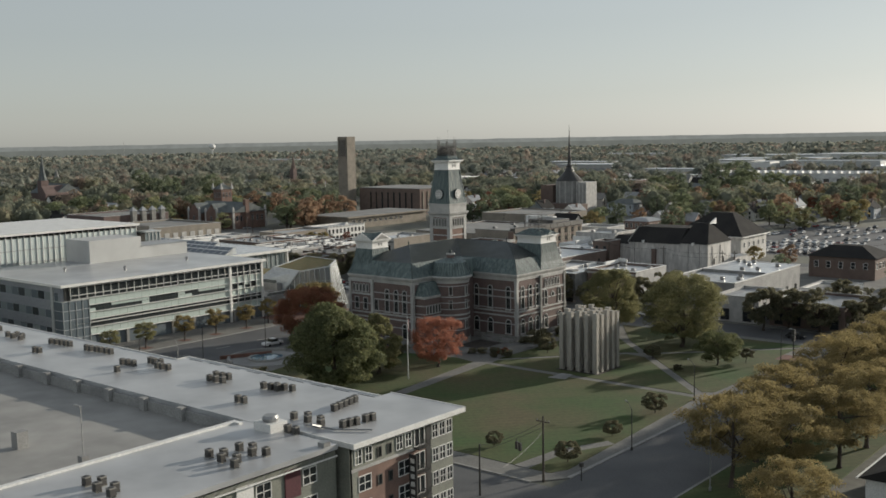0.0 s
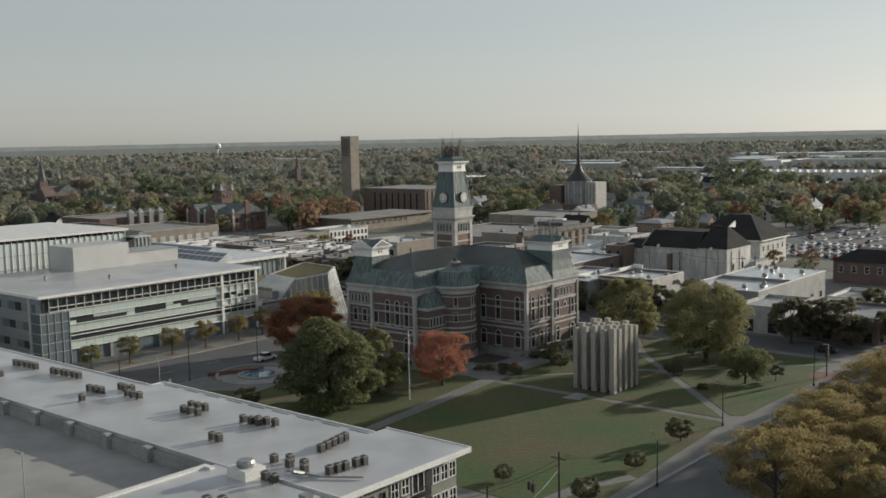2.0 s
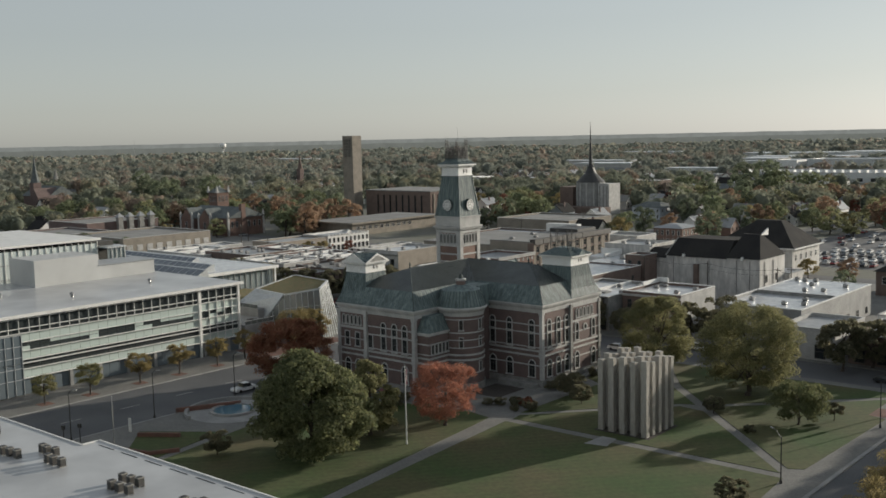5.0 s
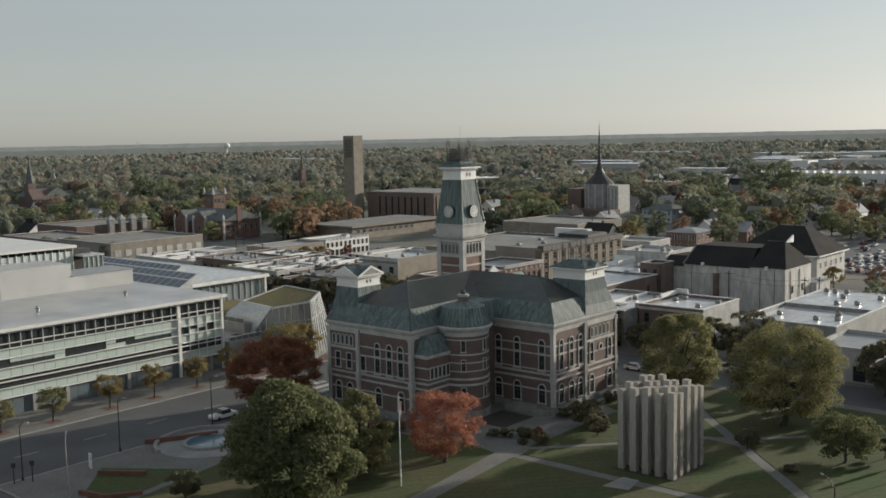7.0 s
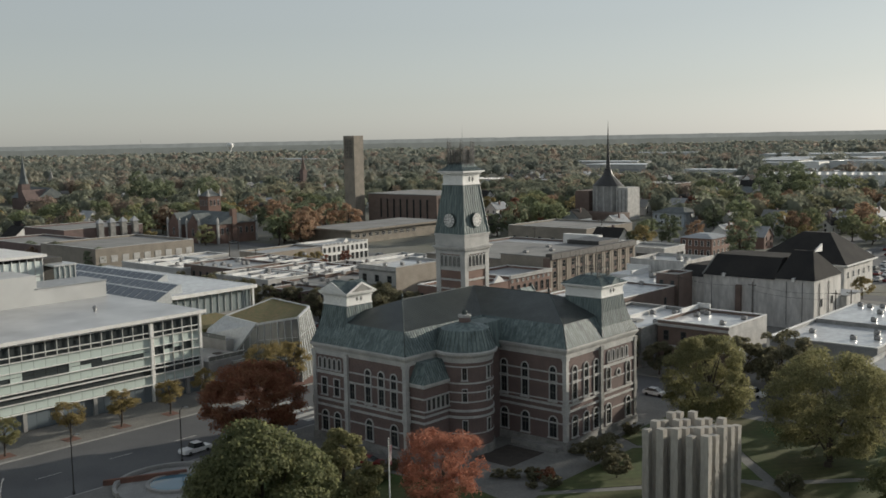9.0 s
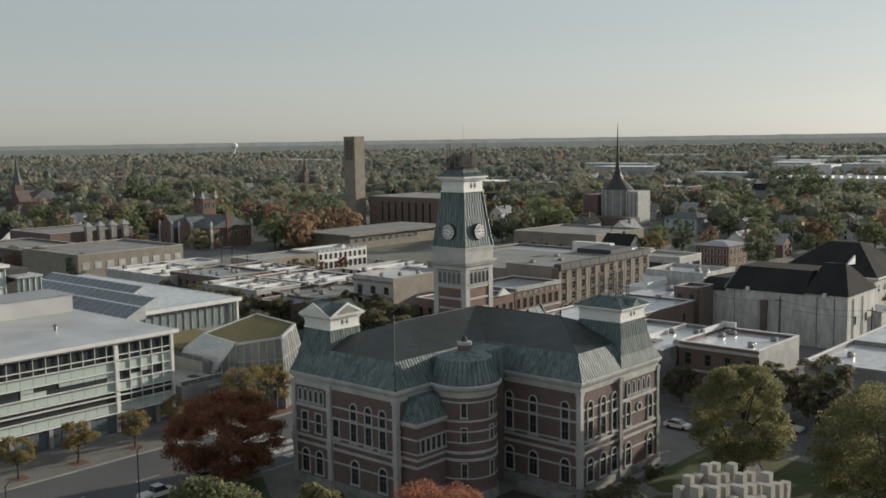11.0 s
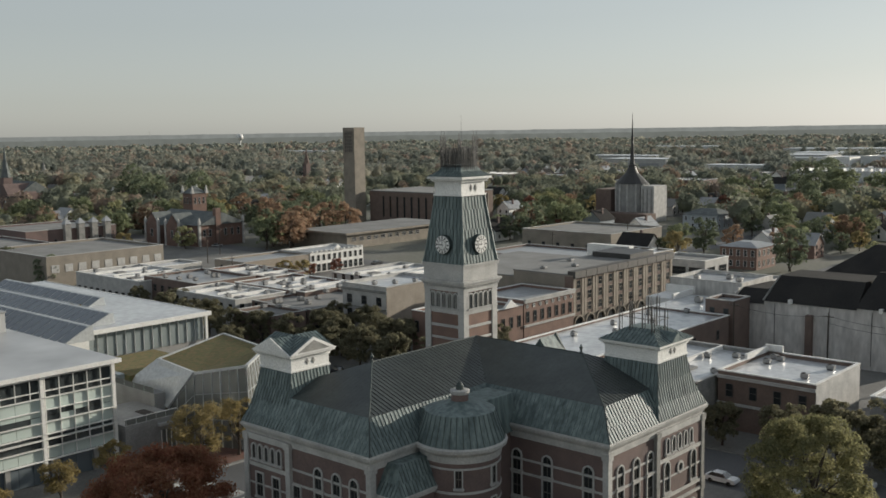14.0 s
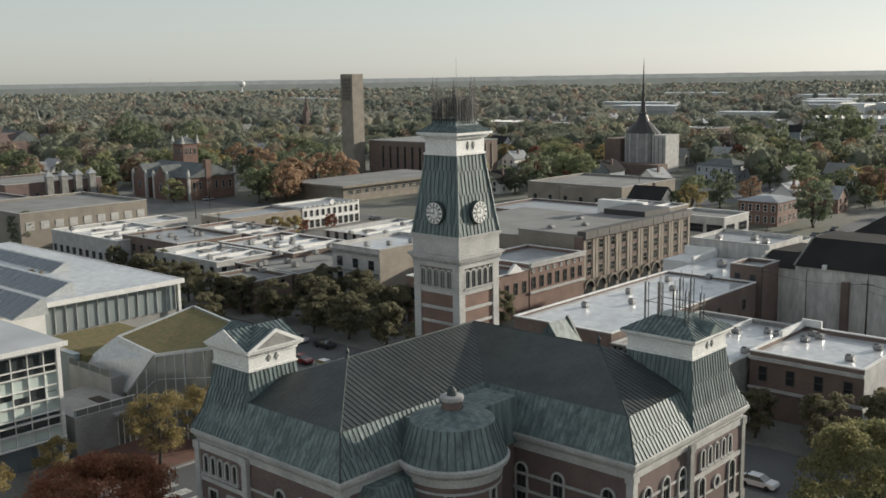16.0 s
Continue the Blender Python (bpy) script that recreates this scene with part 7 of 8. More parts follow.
# industrial sheds towards the horizon
for i, (x, y, w, d, h) in enumerate(((-405, 1105, 60, 60, 13), (-330, 1420, 150, 80, 14), (-420, 1270, 140, 60, 11), (-250, 1180, 120, 70, 10), (-590, 1030, 90, 50, 9), (-395, 900, 70, 30, 8), (-150, 1000, 90, 40, 9), (-500, 1500, 200, 60, 11), (-690, 1150, 120, 40, 9), (-900, 1700, 160, 50, 10), (-1500, 1250, 150, 40, 10), (-60, 1300, 160, 60, 12))):
    s = thing("factory_shed", x, y, 0, "long pale flat-roofed factory shed among trees", "factory", "factory sheds")
    part("wall", G().box(x - w / 2, x + w / 2, y - d / 2, y + d / 2, 0, h), M_ALU if i % 2 else M_STONE, s)
    part("roof", G().box(x - w / 2 - 0.5, x + w / 2 + 0.5, y - d / 2 - 0.5, y + d / 2 + 0.5, h, h + 0.6), M_ROOFW, s)
    part("door_strip", G().box(x - w * 0.4, x + w * 0.4, y - d / 2 - 0.1, y - d / 2, 0.5, h * 0.45), M_ROOFG, s)
    BLOCKED.append((x - w / 2 - 5, x + w / 2 + 5, y - d / 2 - 40, y + d / 2 + 5))
# buildings beyond the cross streets
fw = block("factory_building", -290, -120, 772, 850, 9.0, M_ALU, M_ROOFG, "long grey factory with roof monitors and a row of vents", "factory", rows=((1.0, 3.0, 5.0),), step=12, sides=False)
for i in range(22):
    part("roof_vent", G().box(-284 + 7.4 * i, -281 + 7.4 * i, 776, 782, 8.4, 11.2), M_WHITE, fw)
block("factory_building", -352, -322, 1000, 1060, 13.5, M_WHITE, M_ROOFW, "white factory block with a flat roof", "factory", rows=((2.0, 3.0, 4.0),), step=9, sides=False)
block("factory_building", -420, -356, 1010, 1070, 12.0, M_ALU, M_ROOFG, "grey metal factory block", "factory", rows=((2.0, 2.0, 4.0),), step=10, sides=False)
block("factory_building", -318, -200, 1020, 1080, 14.0, M_ALU, M_ROOFG, "long grey metal factory block", "factory", rows=((2.0, 2.0, 4.0),), step=12, sides=False)
block("store_building", -372, -318, 790, 815, 5.6, M_STONE, M_ROOFW, "low white-roofed store beside a car park", rows=((1.0, 2.0, 3.0),), step=8, cap=M_WHITE)
bb = block("brick_warehouse", -312, -284, 600, 628, 8.4, M_BRICKD, M_ROOFG, "brown brick warehouse with a white crested parapet", "warehouse", rows=((4.0, 1.8, 1.4),), step=4.5, cap=M_WHITE)
for i in range(10):
    part("crest", G().box(-311.5 + 2.8 * i, -310.1 + 2.8 * i, 599.7, 600.1, 8.5, 10.0), M_WHITE, bb)
block("school_annexe", -640, -505, 655, 690, 6.6, M_BRICKD, M_ROOFW, "long low brick building with pale roof edges", "school", rows=((2.0, 2.0, 3.0),), step=8, cap=M_WHITE)
block("school_annexe", -500, -440, 640, 676, 7.4, M_BRICKD, M_ROOFG, "long low brick building under trees", "school", rows=((2.0, 2.0, 3.0),), step=8)
block("store_building", -602, -588, 610, 624, 7.0, M_WHITE, M_ROOFW, "small white flat-roofed building", rows=((3.0, 1.6, 1.2),), step=5)
M_SIDEB0 = mat("pale_blue_boards", (0.42, 0.45, 0.48), (0.36, 0.39, 0.42), 0.8, 0.4, 5.0, 0.1)
for x0, x1, y0, y1, wall in ((-159, -141, 345, 364, M_SIDEB0), (-660, -632, 474, 490, M_WHITE), (-690, -668, 498, 512, M_STONE), (-700, -680, 330, 346, M_WHITE)):
    gh = thing("flat_house", (x0 + x1) / 2, (y0 + y1) / 2, 0, "pale two-storey house with a dark hip roof", "house", "pale hipped houses")
    BLOCKED.append((x0 - 4, x1 + 4, y0 - 4, y1 + 4))
    part("wall", G().box(x0, x1, y0, y1, 0, 7.0), wall, gh)
    part("roof", G().frustum((x0 - 0.7, x1 + 0.7, y0 - 0.7, y1 + 0.7), 7.0, (x0 + 5, x1 - 5, (y0 + y1) / 2 - 0.5, (y0 + y1) / 2 + 0.5), 9.6), M_SLATE, gh)
    for z in (1.0, 4.3):
        for i in range(5):
            put_window(kit(1.1, 1.7, M_WHITE, M_DARKGL), gh, x0 + (x1 - x0) * (i + 0.5) / 5, y0, z)
        for i in range(4):
            put_window(kit(1.1, 1.7, M_WHITE, M_DARKGL), gh, x1, y0 + (y1 - y0) * (i + 0.5) / 4, z, E90)
# water tower and a far mast
wtw = thing("water_tower", -2400, 1763, 0, "white pedestal water tower on the horizon", "water tower")
part("stem", G().turned(-2400, 1763, ((5, 0), (2.6, 6), (2.4, 22), (4, 28)), 14), M_WHITE, wtw)
part("tank", G().turned(-2400, 1763, ((4, 28), (9, 31), (10.4, 36), (9, 41), (4, 44), (0.5, 45)), 20), M_WHITE, wtw)
solid("radio_mast", G().rod((-2700, 1647, 0), (-2700, 1647, 57), 0.7, 0.3, 4), M_METAL, "thin far radio mast", "mast")


# ---- houses among the trees ----
def house(seed, wall, roof):
    rng = random.Random(seed)
    w, d, h = rng.uniform(8, 11), rng.uniform(9, 13), rng.uniform(4.5, 6.2)
    t = thing("house", 0, 0, 0, "wooden town house with a gabled shingle roof", "house", "town houses")
    part("wall", G().box(-w / 2, w / 2, -d / 2, d / 2, 0, h).loft([[(-w / 2, -d / 2, h), (w / 2, -d / 2, h), (0, -d / 2, h + w * 0.42)], [(-w / 2, d / 2, h), (w / 2, d / 2, h), (0, d / 2, h + w * 0.42)]]), wall, t)
    o = 0.5
    part("roof", G().loft([[(-w / 2 - o, -d / 2 - o, h - 0.35), (0, -d / 2 - o, h + w * 0.42 + 0.15), (0, -d / 2 - o, h + w * 0.42 + 0.4), (-w / 2 - o, -d / 2 - o, h - 0.1)], [(-w / 2 - o, d / 2 + o, h - 0.35), (0, d / 2 + o, h + w * 0.42 + 0.15), (0, d / 2 + o, h + w * 0.42 + 0.4), (-w / 2 - o, d / 2 + o, h - 0.1)]]).loft([[(w / 2 + o, -d / 2 - o, h - 0.35), (0, -d / 2 - o, h + w * 0.42 + 0.15), (0, -d / 2 - o, h + w * 0.42 + 0.4), (w / 2 + o, -d / 2 - o, h - 0.1)], [(w / 2 + o, d / 2 + o, h - 0.35), (0, d / 2 + o, h + w * 0.42 + 0.15), (0, d / 2 + o, h + w * 0.42 + 0.4), (w / 2 + o, d / 2 + o, h - 0.1)]]), roof, t)
    part("chimney", G().box(w * 0.15, w * 0.15 + 0.8, -0.5, 0.5, h, h + w * 0.42 + 1.2), M_BRICK, t)
    k = G().box(-0.5, 0.5, -0.08, 0.02, 0, 1.6).mesh("window", M_DARKGL)
    for x in (-w * 0.25, w * 0.25):
        for z in (1.0, 3.4):
            piece("window", k, t, x, -d / 2, z)
    for y in (-d * 0.28, d * 0.28):
        piece("window", k, t, w / 2, y, 1.2, E90)
    return t


M_SIDEB = mat("blue_grey_boards", (0.30, 0.33, 0.36), (0.24, 0.27, 0.30), 0.8, 0.4, 5.0, 0.1)
HOUSES = [house(1, M_WHITE, M_ROOFG), house(2, M_WHITE, M_ROOFK), house(3, M_STONE, M_GRAVEL), house(4, M_BRICK2, M_ROOFG), house(5, M_SIDEB, M_ROOFK)]


def free(x, y, m=0.0):
    return not any(a - m < x < b + m and c - m < y < d + m for a, b, c, d in BLOCKED)


def in_view(x, y, margin=4.0):
    """Whether a place lies in the fan that the flight looks over."""
    dx, dy = x - 130, y + 158
    return abs(math.degrees(math.atan2(-dx, dy)) - 41.0) < 25.5 + margin


rng = random.Random(77)
SPOTS, tries = [], 0
SPOTS += [(-264, 345), (-252, 352), (-100, 364), (-78, 384), (-75, 452), (-112, 340), (-60, 392), (-560, 470), (-545, 492), (-580, 500), (-620, 520)]
while len(SPOTS) < 150 and tries < 20000:
    tries += 1
    r, a = rng.uniform(330, 1150), radians(rng.uniform(14, 68))
    x, y = 120 - math.sin(a) * r, -150 + math.cos(a) * r
    x, y = round(x / 17) * 17 + rng.uniform(-2, 2), round(y / 38) * 38 + rng.choice((-9, 9)) + rng.uniform(-2, 2)
    if free(x, y, 8) and in_view(x, y) and y > 100 and not (-300 < x < -50 and y < 235) and all(abs(x - p) > 13 or abs(y - q) > 13 for p, q in SPOTS):
        SPOTS.append((x, y))
for i, (x, y) in enumerate(SPOTS):
    m = pose(x, y, 0, rz=rng.choice((0, 90, 180, 0)))
    if i < 5:
        HOUSES[i].matrix_basis = m
    else:
        copy_thing(HOUSES[rng.choice((0, 0, 1, 1, 2, 3, 4))], m)

# ---- street furniture and vehicles ----
def lamp(x, y, h, arm, turn, label="dark metal street lamp with a single arm", name="street_lamp", z=0.14, metal=None):
    m = metal or M_DARKMET
    t = thing(name, x, y, z, label, "street lamp", "street lamps")
    part("pole", G().turned(x, y, ((0.22, z), (0.2, z + 0.5), (0.1, z + 0.6), (0.07, z + h)), 8), m, t)
    c, s = math.cos(turn), math.sin(turn)
    part("arm", G().rod((x, y, z + h - 0.2), (x + c * arm * 0.6, y + s * arm * 0.6, z + h + 0.5), 0.05).rod((x + c * arm * 0.6, y + s * arm * 0.6, z + h + 0.5), (x + c * arm, y + s * arm, z + h + 0.5), 0.05), m, t)
    q = G()
    q.loft([[(x + c * (arm + d) - s * w, y + s * (arm + d) + c * w, z + h + 0.42) for d, w in ((-0.1, -0.14), (0.65, -0.1), (0.65, 0.1), (-0.1, 0.14))], [(x + c * (arm + d) - s * w, y + s * (arm + d) + c * w, z + h + 0.58) for d, w in ((0, -0.1), (0.55, -0.06), (0.55, 0.06), (0, 0.1))]])
    part("lamp_head", q, M_METAL, t)
    return t


for x, y in ((-18.6, -46.0), (-18.4, -64.0), (-17.4, -80.6)):
    lamp(x, y, 8.2, 0.8, 0.6)
lamp(-3.6, -81.0, 8.4, 3.0, 2.6, "grey street lamp with a curved arm", metal=M_METAL)
lamp(88.2, -63.5, 6.6, 2.6, 2.4)
lamp(82.6, -30.7, 6.6, 2.8, 2.4)
lamp(84.8, 4.5, 7.6, 1.6, 0.5)
lamp(105.6, -73.0, 10.6, 3.2, 2.5, "grey street lamp with a curved arm", metal=M_METAL)
lamp(112.0, -10.3, 10.0, 3.2, 2.5, "grey street lamp with a curved arm", metal=M_METAL)
lamp(104.0, -30.0, 10.0, 3.0, 2.5, "grey street lamp with a curved arm", metal=M_METAL)

fp = thing("flagpole", 28.6, -48.6, 0.17, "white flagpole with a limp folded flag", "flagpole")
part("pole", G().turned(28.6, -48.6, ((0.13, 0.17), (0.1, 6), (0.06, 13.0)), 10), M_WHITE, fp)
part("finial", G().turned(28.6, -48.6, ((0.02, 13.0), (0.13, 13.12), (0.02, 13.26)), 8), M_METAL, fp)
M_CLOTH = mat("red_white_cloth", (0.35, 0.08, 0.09), (0.55, 0.52, 0.50), 0.9, 1.6, 6.0, 0.1)
part("flag", G().loft([[(28.7, -48.6, z), (28.95 + 0.1 * math.sin(z * 3), -48.75, z), (29.0, -48.5 + 0.1 * math.cos(z * 2), z), (28.75, -48.45, z)] for z in (10.0, 10.6, 11.2, 11.8, 12.4)]), M_CLOTH, fp)

# wooden poles, signals and wires
def utility_pole(x, y, h, label="weathered wooden utility pole with a crossarm"):
    t = thing("utility_pole", x, y, 0, label, "utility pole", "utility poles")
    part("pole", G().turned(x, y, ((0.19, 0), (0.12, h)), 8), M_WOODPOLE, t)
    part("crossarm", G().box(x - 1.1, x + 1.1, y - 0.07, y + 0.07, h - 0.9, h - 0.75), M_WOODPOLE, t)
    for d in (-0.95, -0.4, 0.4, 0.95):
        part("insulator", G().turned(x + d, y, ((0.06, h - 0.75), (0.08, h - 0.6), (0.03, h - 0.5)), 6), M_STONEG, t)
    return t


for x, y, h in ((4.1, 107.0, 11.5), (-13.4, 101.4, 12.8), (24.5, 108.0, 11.0), (26.0, 114, 10.5), (-39.5, 160, 11), (-100, 161, 10), (-190.5, 105, 9), (-260, 150, 11), (-240, 130, 11), (-300, 126, 10), (-138, 210, 11), (-137, 260, 11), (-140, 310, 11), (-142, 360, 11), (60, 160, 11), (86, 190, 10), (86, 240, 10)):
    utility_pole(x, y, h)
utility_pole(85.3, -83.4, 9.6, "dark utility pole at the street corner")
p2 = thing("signal_pole", 81.4, -93.0, 0, "dark steel traffic signal pole", "signal pole")
part("pole", G().turned(81.4, -93.0, ((0.16, 0), (0.1, 7.2)), 8), M_DARKMET, p2)


def cable(a, b, sag, r=0.02, n=8):
    g = G()
    pts = [Vector(a).lerp(Vector(b), i / n) - Vector((0, 0, sag * 4 * (i / n) * (1 - i / n))) for i in range(n + 1)]
    for p, q in zip(pts, pts[1:]):
        g.rod(p, q, r, n=3)
    return solid("cable", g, M_DARKMET, "sagging overhead cable between poles", "cable", "overhead cables")


cable((85.3, -83.4, 8.8), (81.4, -93.0, 7.0), 0.5, 0.03)
cable((85.3, -83.4, 8.0), (78.0, -98.0, 5.6), 0.6, 0.03)
cable((85.3, -83.4, 7.4), (88.0, -96.5, 6.2), 0.4, 0.03)
for a, b in (((4.1, 107, 10.8), (-13.4, 101.4, 12.0)), ((4.1, 107, 10.8), (24.5, 108, 10.3)), ((24.5, 108, 10.3), (26, 114, 9.8)), ((4.1, 107, 9.4), (24.5, 108, 9.0)), ((-137, 260, 10.2), (-138, 210, 10.2)), ((-137, 260, 10.2), (-140, 310, 10.2)), ((-140, 310, 10.2), (-142, 360, 10.2)), ((26, 114, 9.8), (60, 160, 10.2)), ((-100, 161, 9.3), (-39.5, 160, 10.3))):
    cable(a, b, 0.9, 0.035)


def signal(x, y, z):
    t = thing("traffic_light", x, y, z, "black traffic light hanging over the street", "traffic light", "traffic lights")
    part("housing", G().box(x - 0.18, x + 0.18, y - 0.16, y + 0.16, z - 1.1, z), M_DARKMET, t)
    for i in range(3):
        part("visor", G().turned(x + 0.18, y, ((0.13, z - 0.3 - 0.34 * i), (0.13, z - 0.2 - 0.34 * i)), 8), M_DARKMET, t)
    part("hanger", G().rod((x, y, z), (x, y, z + 0.5), 0.03), M_DARKMET, t)


signal(83.6, -87.4, 6.6)
signal(84.6, -88.0, 6.7)
ts = thing("signal_post", 84.0, 13.5, 0.14, "steel traffic signal post at the crossing", "signal pole")
part("pole", G().turned(84.0, 13.5, ((0.14, 0.14), (0.1, 6.5)), 8), M_DARKMET, ts)
part("housing", G().box(83.7, 84.3, 13.2, 13.8, 4.0, 5.2).box(83.7, 84.3, 13.2, 13.8, 5.4, 6.6), M_DARKMET, ts)
hy = thing("bollard_lamp", 89.2, -79.6, 0, "small dark pedestrian signal post", "post")
part("post", G().turned(89.2, -79.6, ((0.1, 0), (0.08, 2.2)), 8), M_DARKMET, hy)
part("box", G().box(88.95, 89.45, -79.8, -79.4, 2.0, 2.6), M_DARKMET, hy)
kk = thing("kiosk_sign", -14.3, -71.5, 0.14, "slim white upright sign panel", "sign")
part("panel", G().box(-14.6, -14.0, -71.6, -71.4, 0.14, 2.5), M_WHITE, kk)
for x, y in ((-16.8, -82.2), (-15.6, -80.0)):
    b = thing("pedestrian_signal", x, y, 0.14, "dark pedestrian signal on a post", "signal")
    part("post", G().turned(x, y, ((0.09, 0.14), (0.07, 3.0)), 8), M_DARKMET, b)
    part("head", G().box(x - 0.3, x + 0.3, y - 0.2, y + 0.2, 2.6, 3.3), M_DARKMET, b)

# fountain plaza
fo = thing("fountain", -10.6, -52.6, 0.14, "round blue fountain pool in a brick-edged plaza", "fountain")
part("basin", G().turned(-10.6, -52.6, ((4.2, 0.14), (4.2, 0.55), (3.7, 0.6), (3.6, 0.3), (0.5, 0.28)), 28), M_CONC, fo)
part("pool_floor", G().turned(-10.6, -52.6, ((3.62, 0.3), (3.62, 0.36)), 28), M_POOL, fo)
part("water", G().turned(-10.6, -52.6, ((3.6, 0.42), (3.6, 0.44)), 28), M_WATER, fo)
slab("plaza", [(-10.6 + 8 * math.cos(a), -52.6 + 8 * math.sin(a)) for a in [2 * math.pi * i / 28 for i in range(28)]], 0.1, 0.165, M_CONC, "round pale concrete plaza", "plaza")
g = G()
for i in range(13):
    a0, a1 = 1.9 + i * 0.2, 1.9 + (i + 1) * 0.2
    g.loft([[(-10.6 + r * math.cos(a), -52.6 + r * math.sin(a), z) for r, z in ((8.2, 0.14), (8.7, 0.14), (8.7, 0.75), (8.2, 0.75))] for a in (a0, a1)])
solid("plaza_wall", g, M_CONC, "curved low concrete seat wall", "wall")
for nm, a, b, h in (("garden_wall", (-18.4, -59.5), (-13.0, -49.0), 0.8), ("garden_wall", (-10.6, -72.4), (-4.6, -68.2), 0.7), ("garden_wall", (-5.0, -78.6), (-0.5, -77.4), 0.7), ("garden_wall", (-0.5, -77.4), (2.0, -73.0), 0.6)):
    d = Vector((b[0] - a[0], b[1] - a[1], 0)).normalized()
    o = Vector((-d.y, d.x, 0)) * 0.25
    solid(nm, G().prism([(a[0] - o.x, a[1] - o.y), (b[0] - o.x, b[1] - o.y), (b[0] + o.x, b[1] + o.y), (a[0] + o.x, a[1] + o.y)], 0.1, 0.14 + h), M_PAVER, "low red brick garden wall", "wall", "brick garden walls")
# tree pits
for x, y in ((-43.8, -50.5), (-43.6, -61.8), (-43.8, -41.0), (-44.0, -31.0), (-44.0, -71.0)):
    slab("tree_pit", rect(x - 1.3, x + 1.3, y - 1.3, y + 1.3), 0.1, 0.16, M_PAVER, "brick-edged tree pit", "tree pit")
# road markings
for i in range(8):
    slab("lane_line", rect(-29.4, -29.2, -76 + 12 * i, -72 + 12 * i), -0.05, 0.006, M_LINE, "worn white lane line", "road marking")
for i in range(7):
    slab("crosswalk_bar", rect(-40.2 + 3.0 * i, -38.6 + 3.0 * i, -18.6, -11.8), -0.05, 0.006, M_LINE, "worn white crosswalk bar", "road marking")
slab("brick_crossing", rect(80.8, 87.2, 11, 16.5), 0.1, 0.15, M_PAVER, "red brick corner paving", "pavement")


def paint(name, c):
    m = bpy.data.materials.new(name)
    m.use_nodes = True
    b = m.node_tree.nodes["Principled BSDF"]
    b.inputs["Base Color"].default_value = (*c, 1)
    b.inputs["Roughness"].default_value = 0.3
    b.inputs["Coat Weight"].default_value = 0.5
    return m


WHEEL = G().loft([[(r * math.cos(2 * math.pi * i / 14), y, 0.33 + r * math.sin(2 * math.pi * i / 14)) for i in range(14)] for r, y in ((0.2, -0.1), (0.31, -0.11), (0.33, -0.05), (0.33, 0.05), (0.31, 0.11), (0.2, 0.1))]).mesh("wheel", M_RUBBER)


def car(name, label, colour, kind="car"):
    """A parked car along x: body, glazed cabin, wheels; lamps at both ends."""
    t = thing(name, 0, 0, 0, label, "pickup truck" if kind == "pickup" else "car", "parked cars")
    L, W = (5.3, 0.95) if kind == "pickup" else (4.5, 0.9)
    side = [(-L / 2, 0.35), (L / 2, 0.35), (L / 2 + 0.05, 0.6), (L / 2 - 0.1, 0.9), (L * 0.24, 0.98), (-L / 2 + 0.15, 1.0), (-L / 2 - 0.05, 0.7)]
    part("body", G().loft([[(x, y * f, z) for x, z in side] for y, f in ((-W, 0.96), (-W * 0.98, 1.0), (W * 0.98, 1.0), (W, 0.96))]), colour, t)
    if kind == "pickup":
        cab, topz = [(1.3, 0.95), (0.8, 1.65), (-0.7, 1.7), (-0.9, 0.95)], 1.7
    else:
        cab, topz = [(1.2, 0.95), (0.45, 1.45), (-1.2, 1.48), (-1.9, 0.97)], 1.46
    part("cabin_glass", G().loft([[(x, y * (1 if z < 1 else 0.82), z) for x, z in cab] for y in (-W * 0.92, W * 0.92)]), M_DARKGL, t)
    part("cabin_roof", G().box(cab[2][0] + 0.1, cab[1][0] - 0.05, -W * 0.74, W * 0.74, topz - 0.03, topz + 0.04), colour, t)
    for x in (-L * 0.3, L * 0.31):
        for y in (-W + 0.08, W - 0.08):
            o = new("wheel", WHEEL)
            o.parent, o.location = t, (x, y, 0)
    return t


CARS = [car("car", "white parked car with dark windows", paint("white_car_paint", (0.7, 0.7, 0.7))), car("car", "silver parked car with dark windows", paint("silver_car_paint", (0.4, 0.41, 0.42))), car("car", "dark grey parked car", paint("dark_car_paint", (0.03, 0.032, 0.036))), car("car", "dark red parked car", paint("red_car_paint", (0.2, 0.02, 0.02)))]
PICK = car("pickup_truck", "white pickup truck with a dark bed", paint("white_truck_paint", (0.72, 0.72, 0.72)), "pickup")
rng = random.Random(21)
CARS[0].matrix_basis = pose(-22.0, -33.0, 0, rz=90)
CARS[1].matrix_basis = pose(-77.7, 42.0, 0, rz=5)
CARS[2].matrix_basis = pose(100.5, 34.0, 0, rz=90)
CARS[3].matrix_basis = pose(-83.3, 42.3, 0, rz=5)
PICK.matrix_basis = pose(33.0, 43.0, 0, rz=0)
copy_thing(PICK, pose(-21.3, -41.6, 0, rz=90))
for k, x, y, r in ((1, -60, 33.4, 0), (3, -66, 33.2, 0), (0, -73, 33.4, 0), (2, -87.5, 42, 0), (2, -70.5, 42.5, 0), (0, 9.5, 36.5, 90), (0, 18.5, 24.0 + 9, 0), (1, 27.0, 33.5, 0), (2, 76, 36, 0), (2, 48, 36, 0), (1, 100, 18, 90), (1, 3.0, 33.2, 0), (2, -20, 33.2, 0), (3, 5.6, -29.6, 20)):
    copy_thing(CARS[k], pose(x, y, 0.0 if y > 31 or k == 2 else 0.15, rz=r))
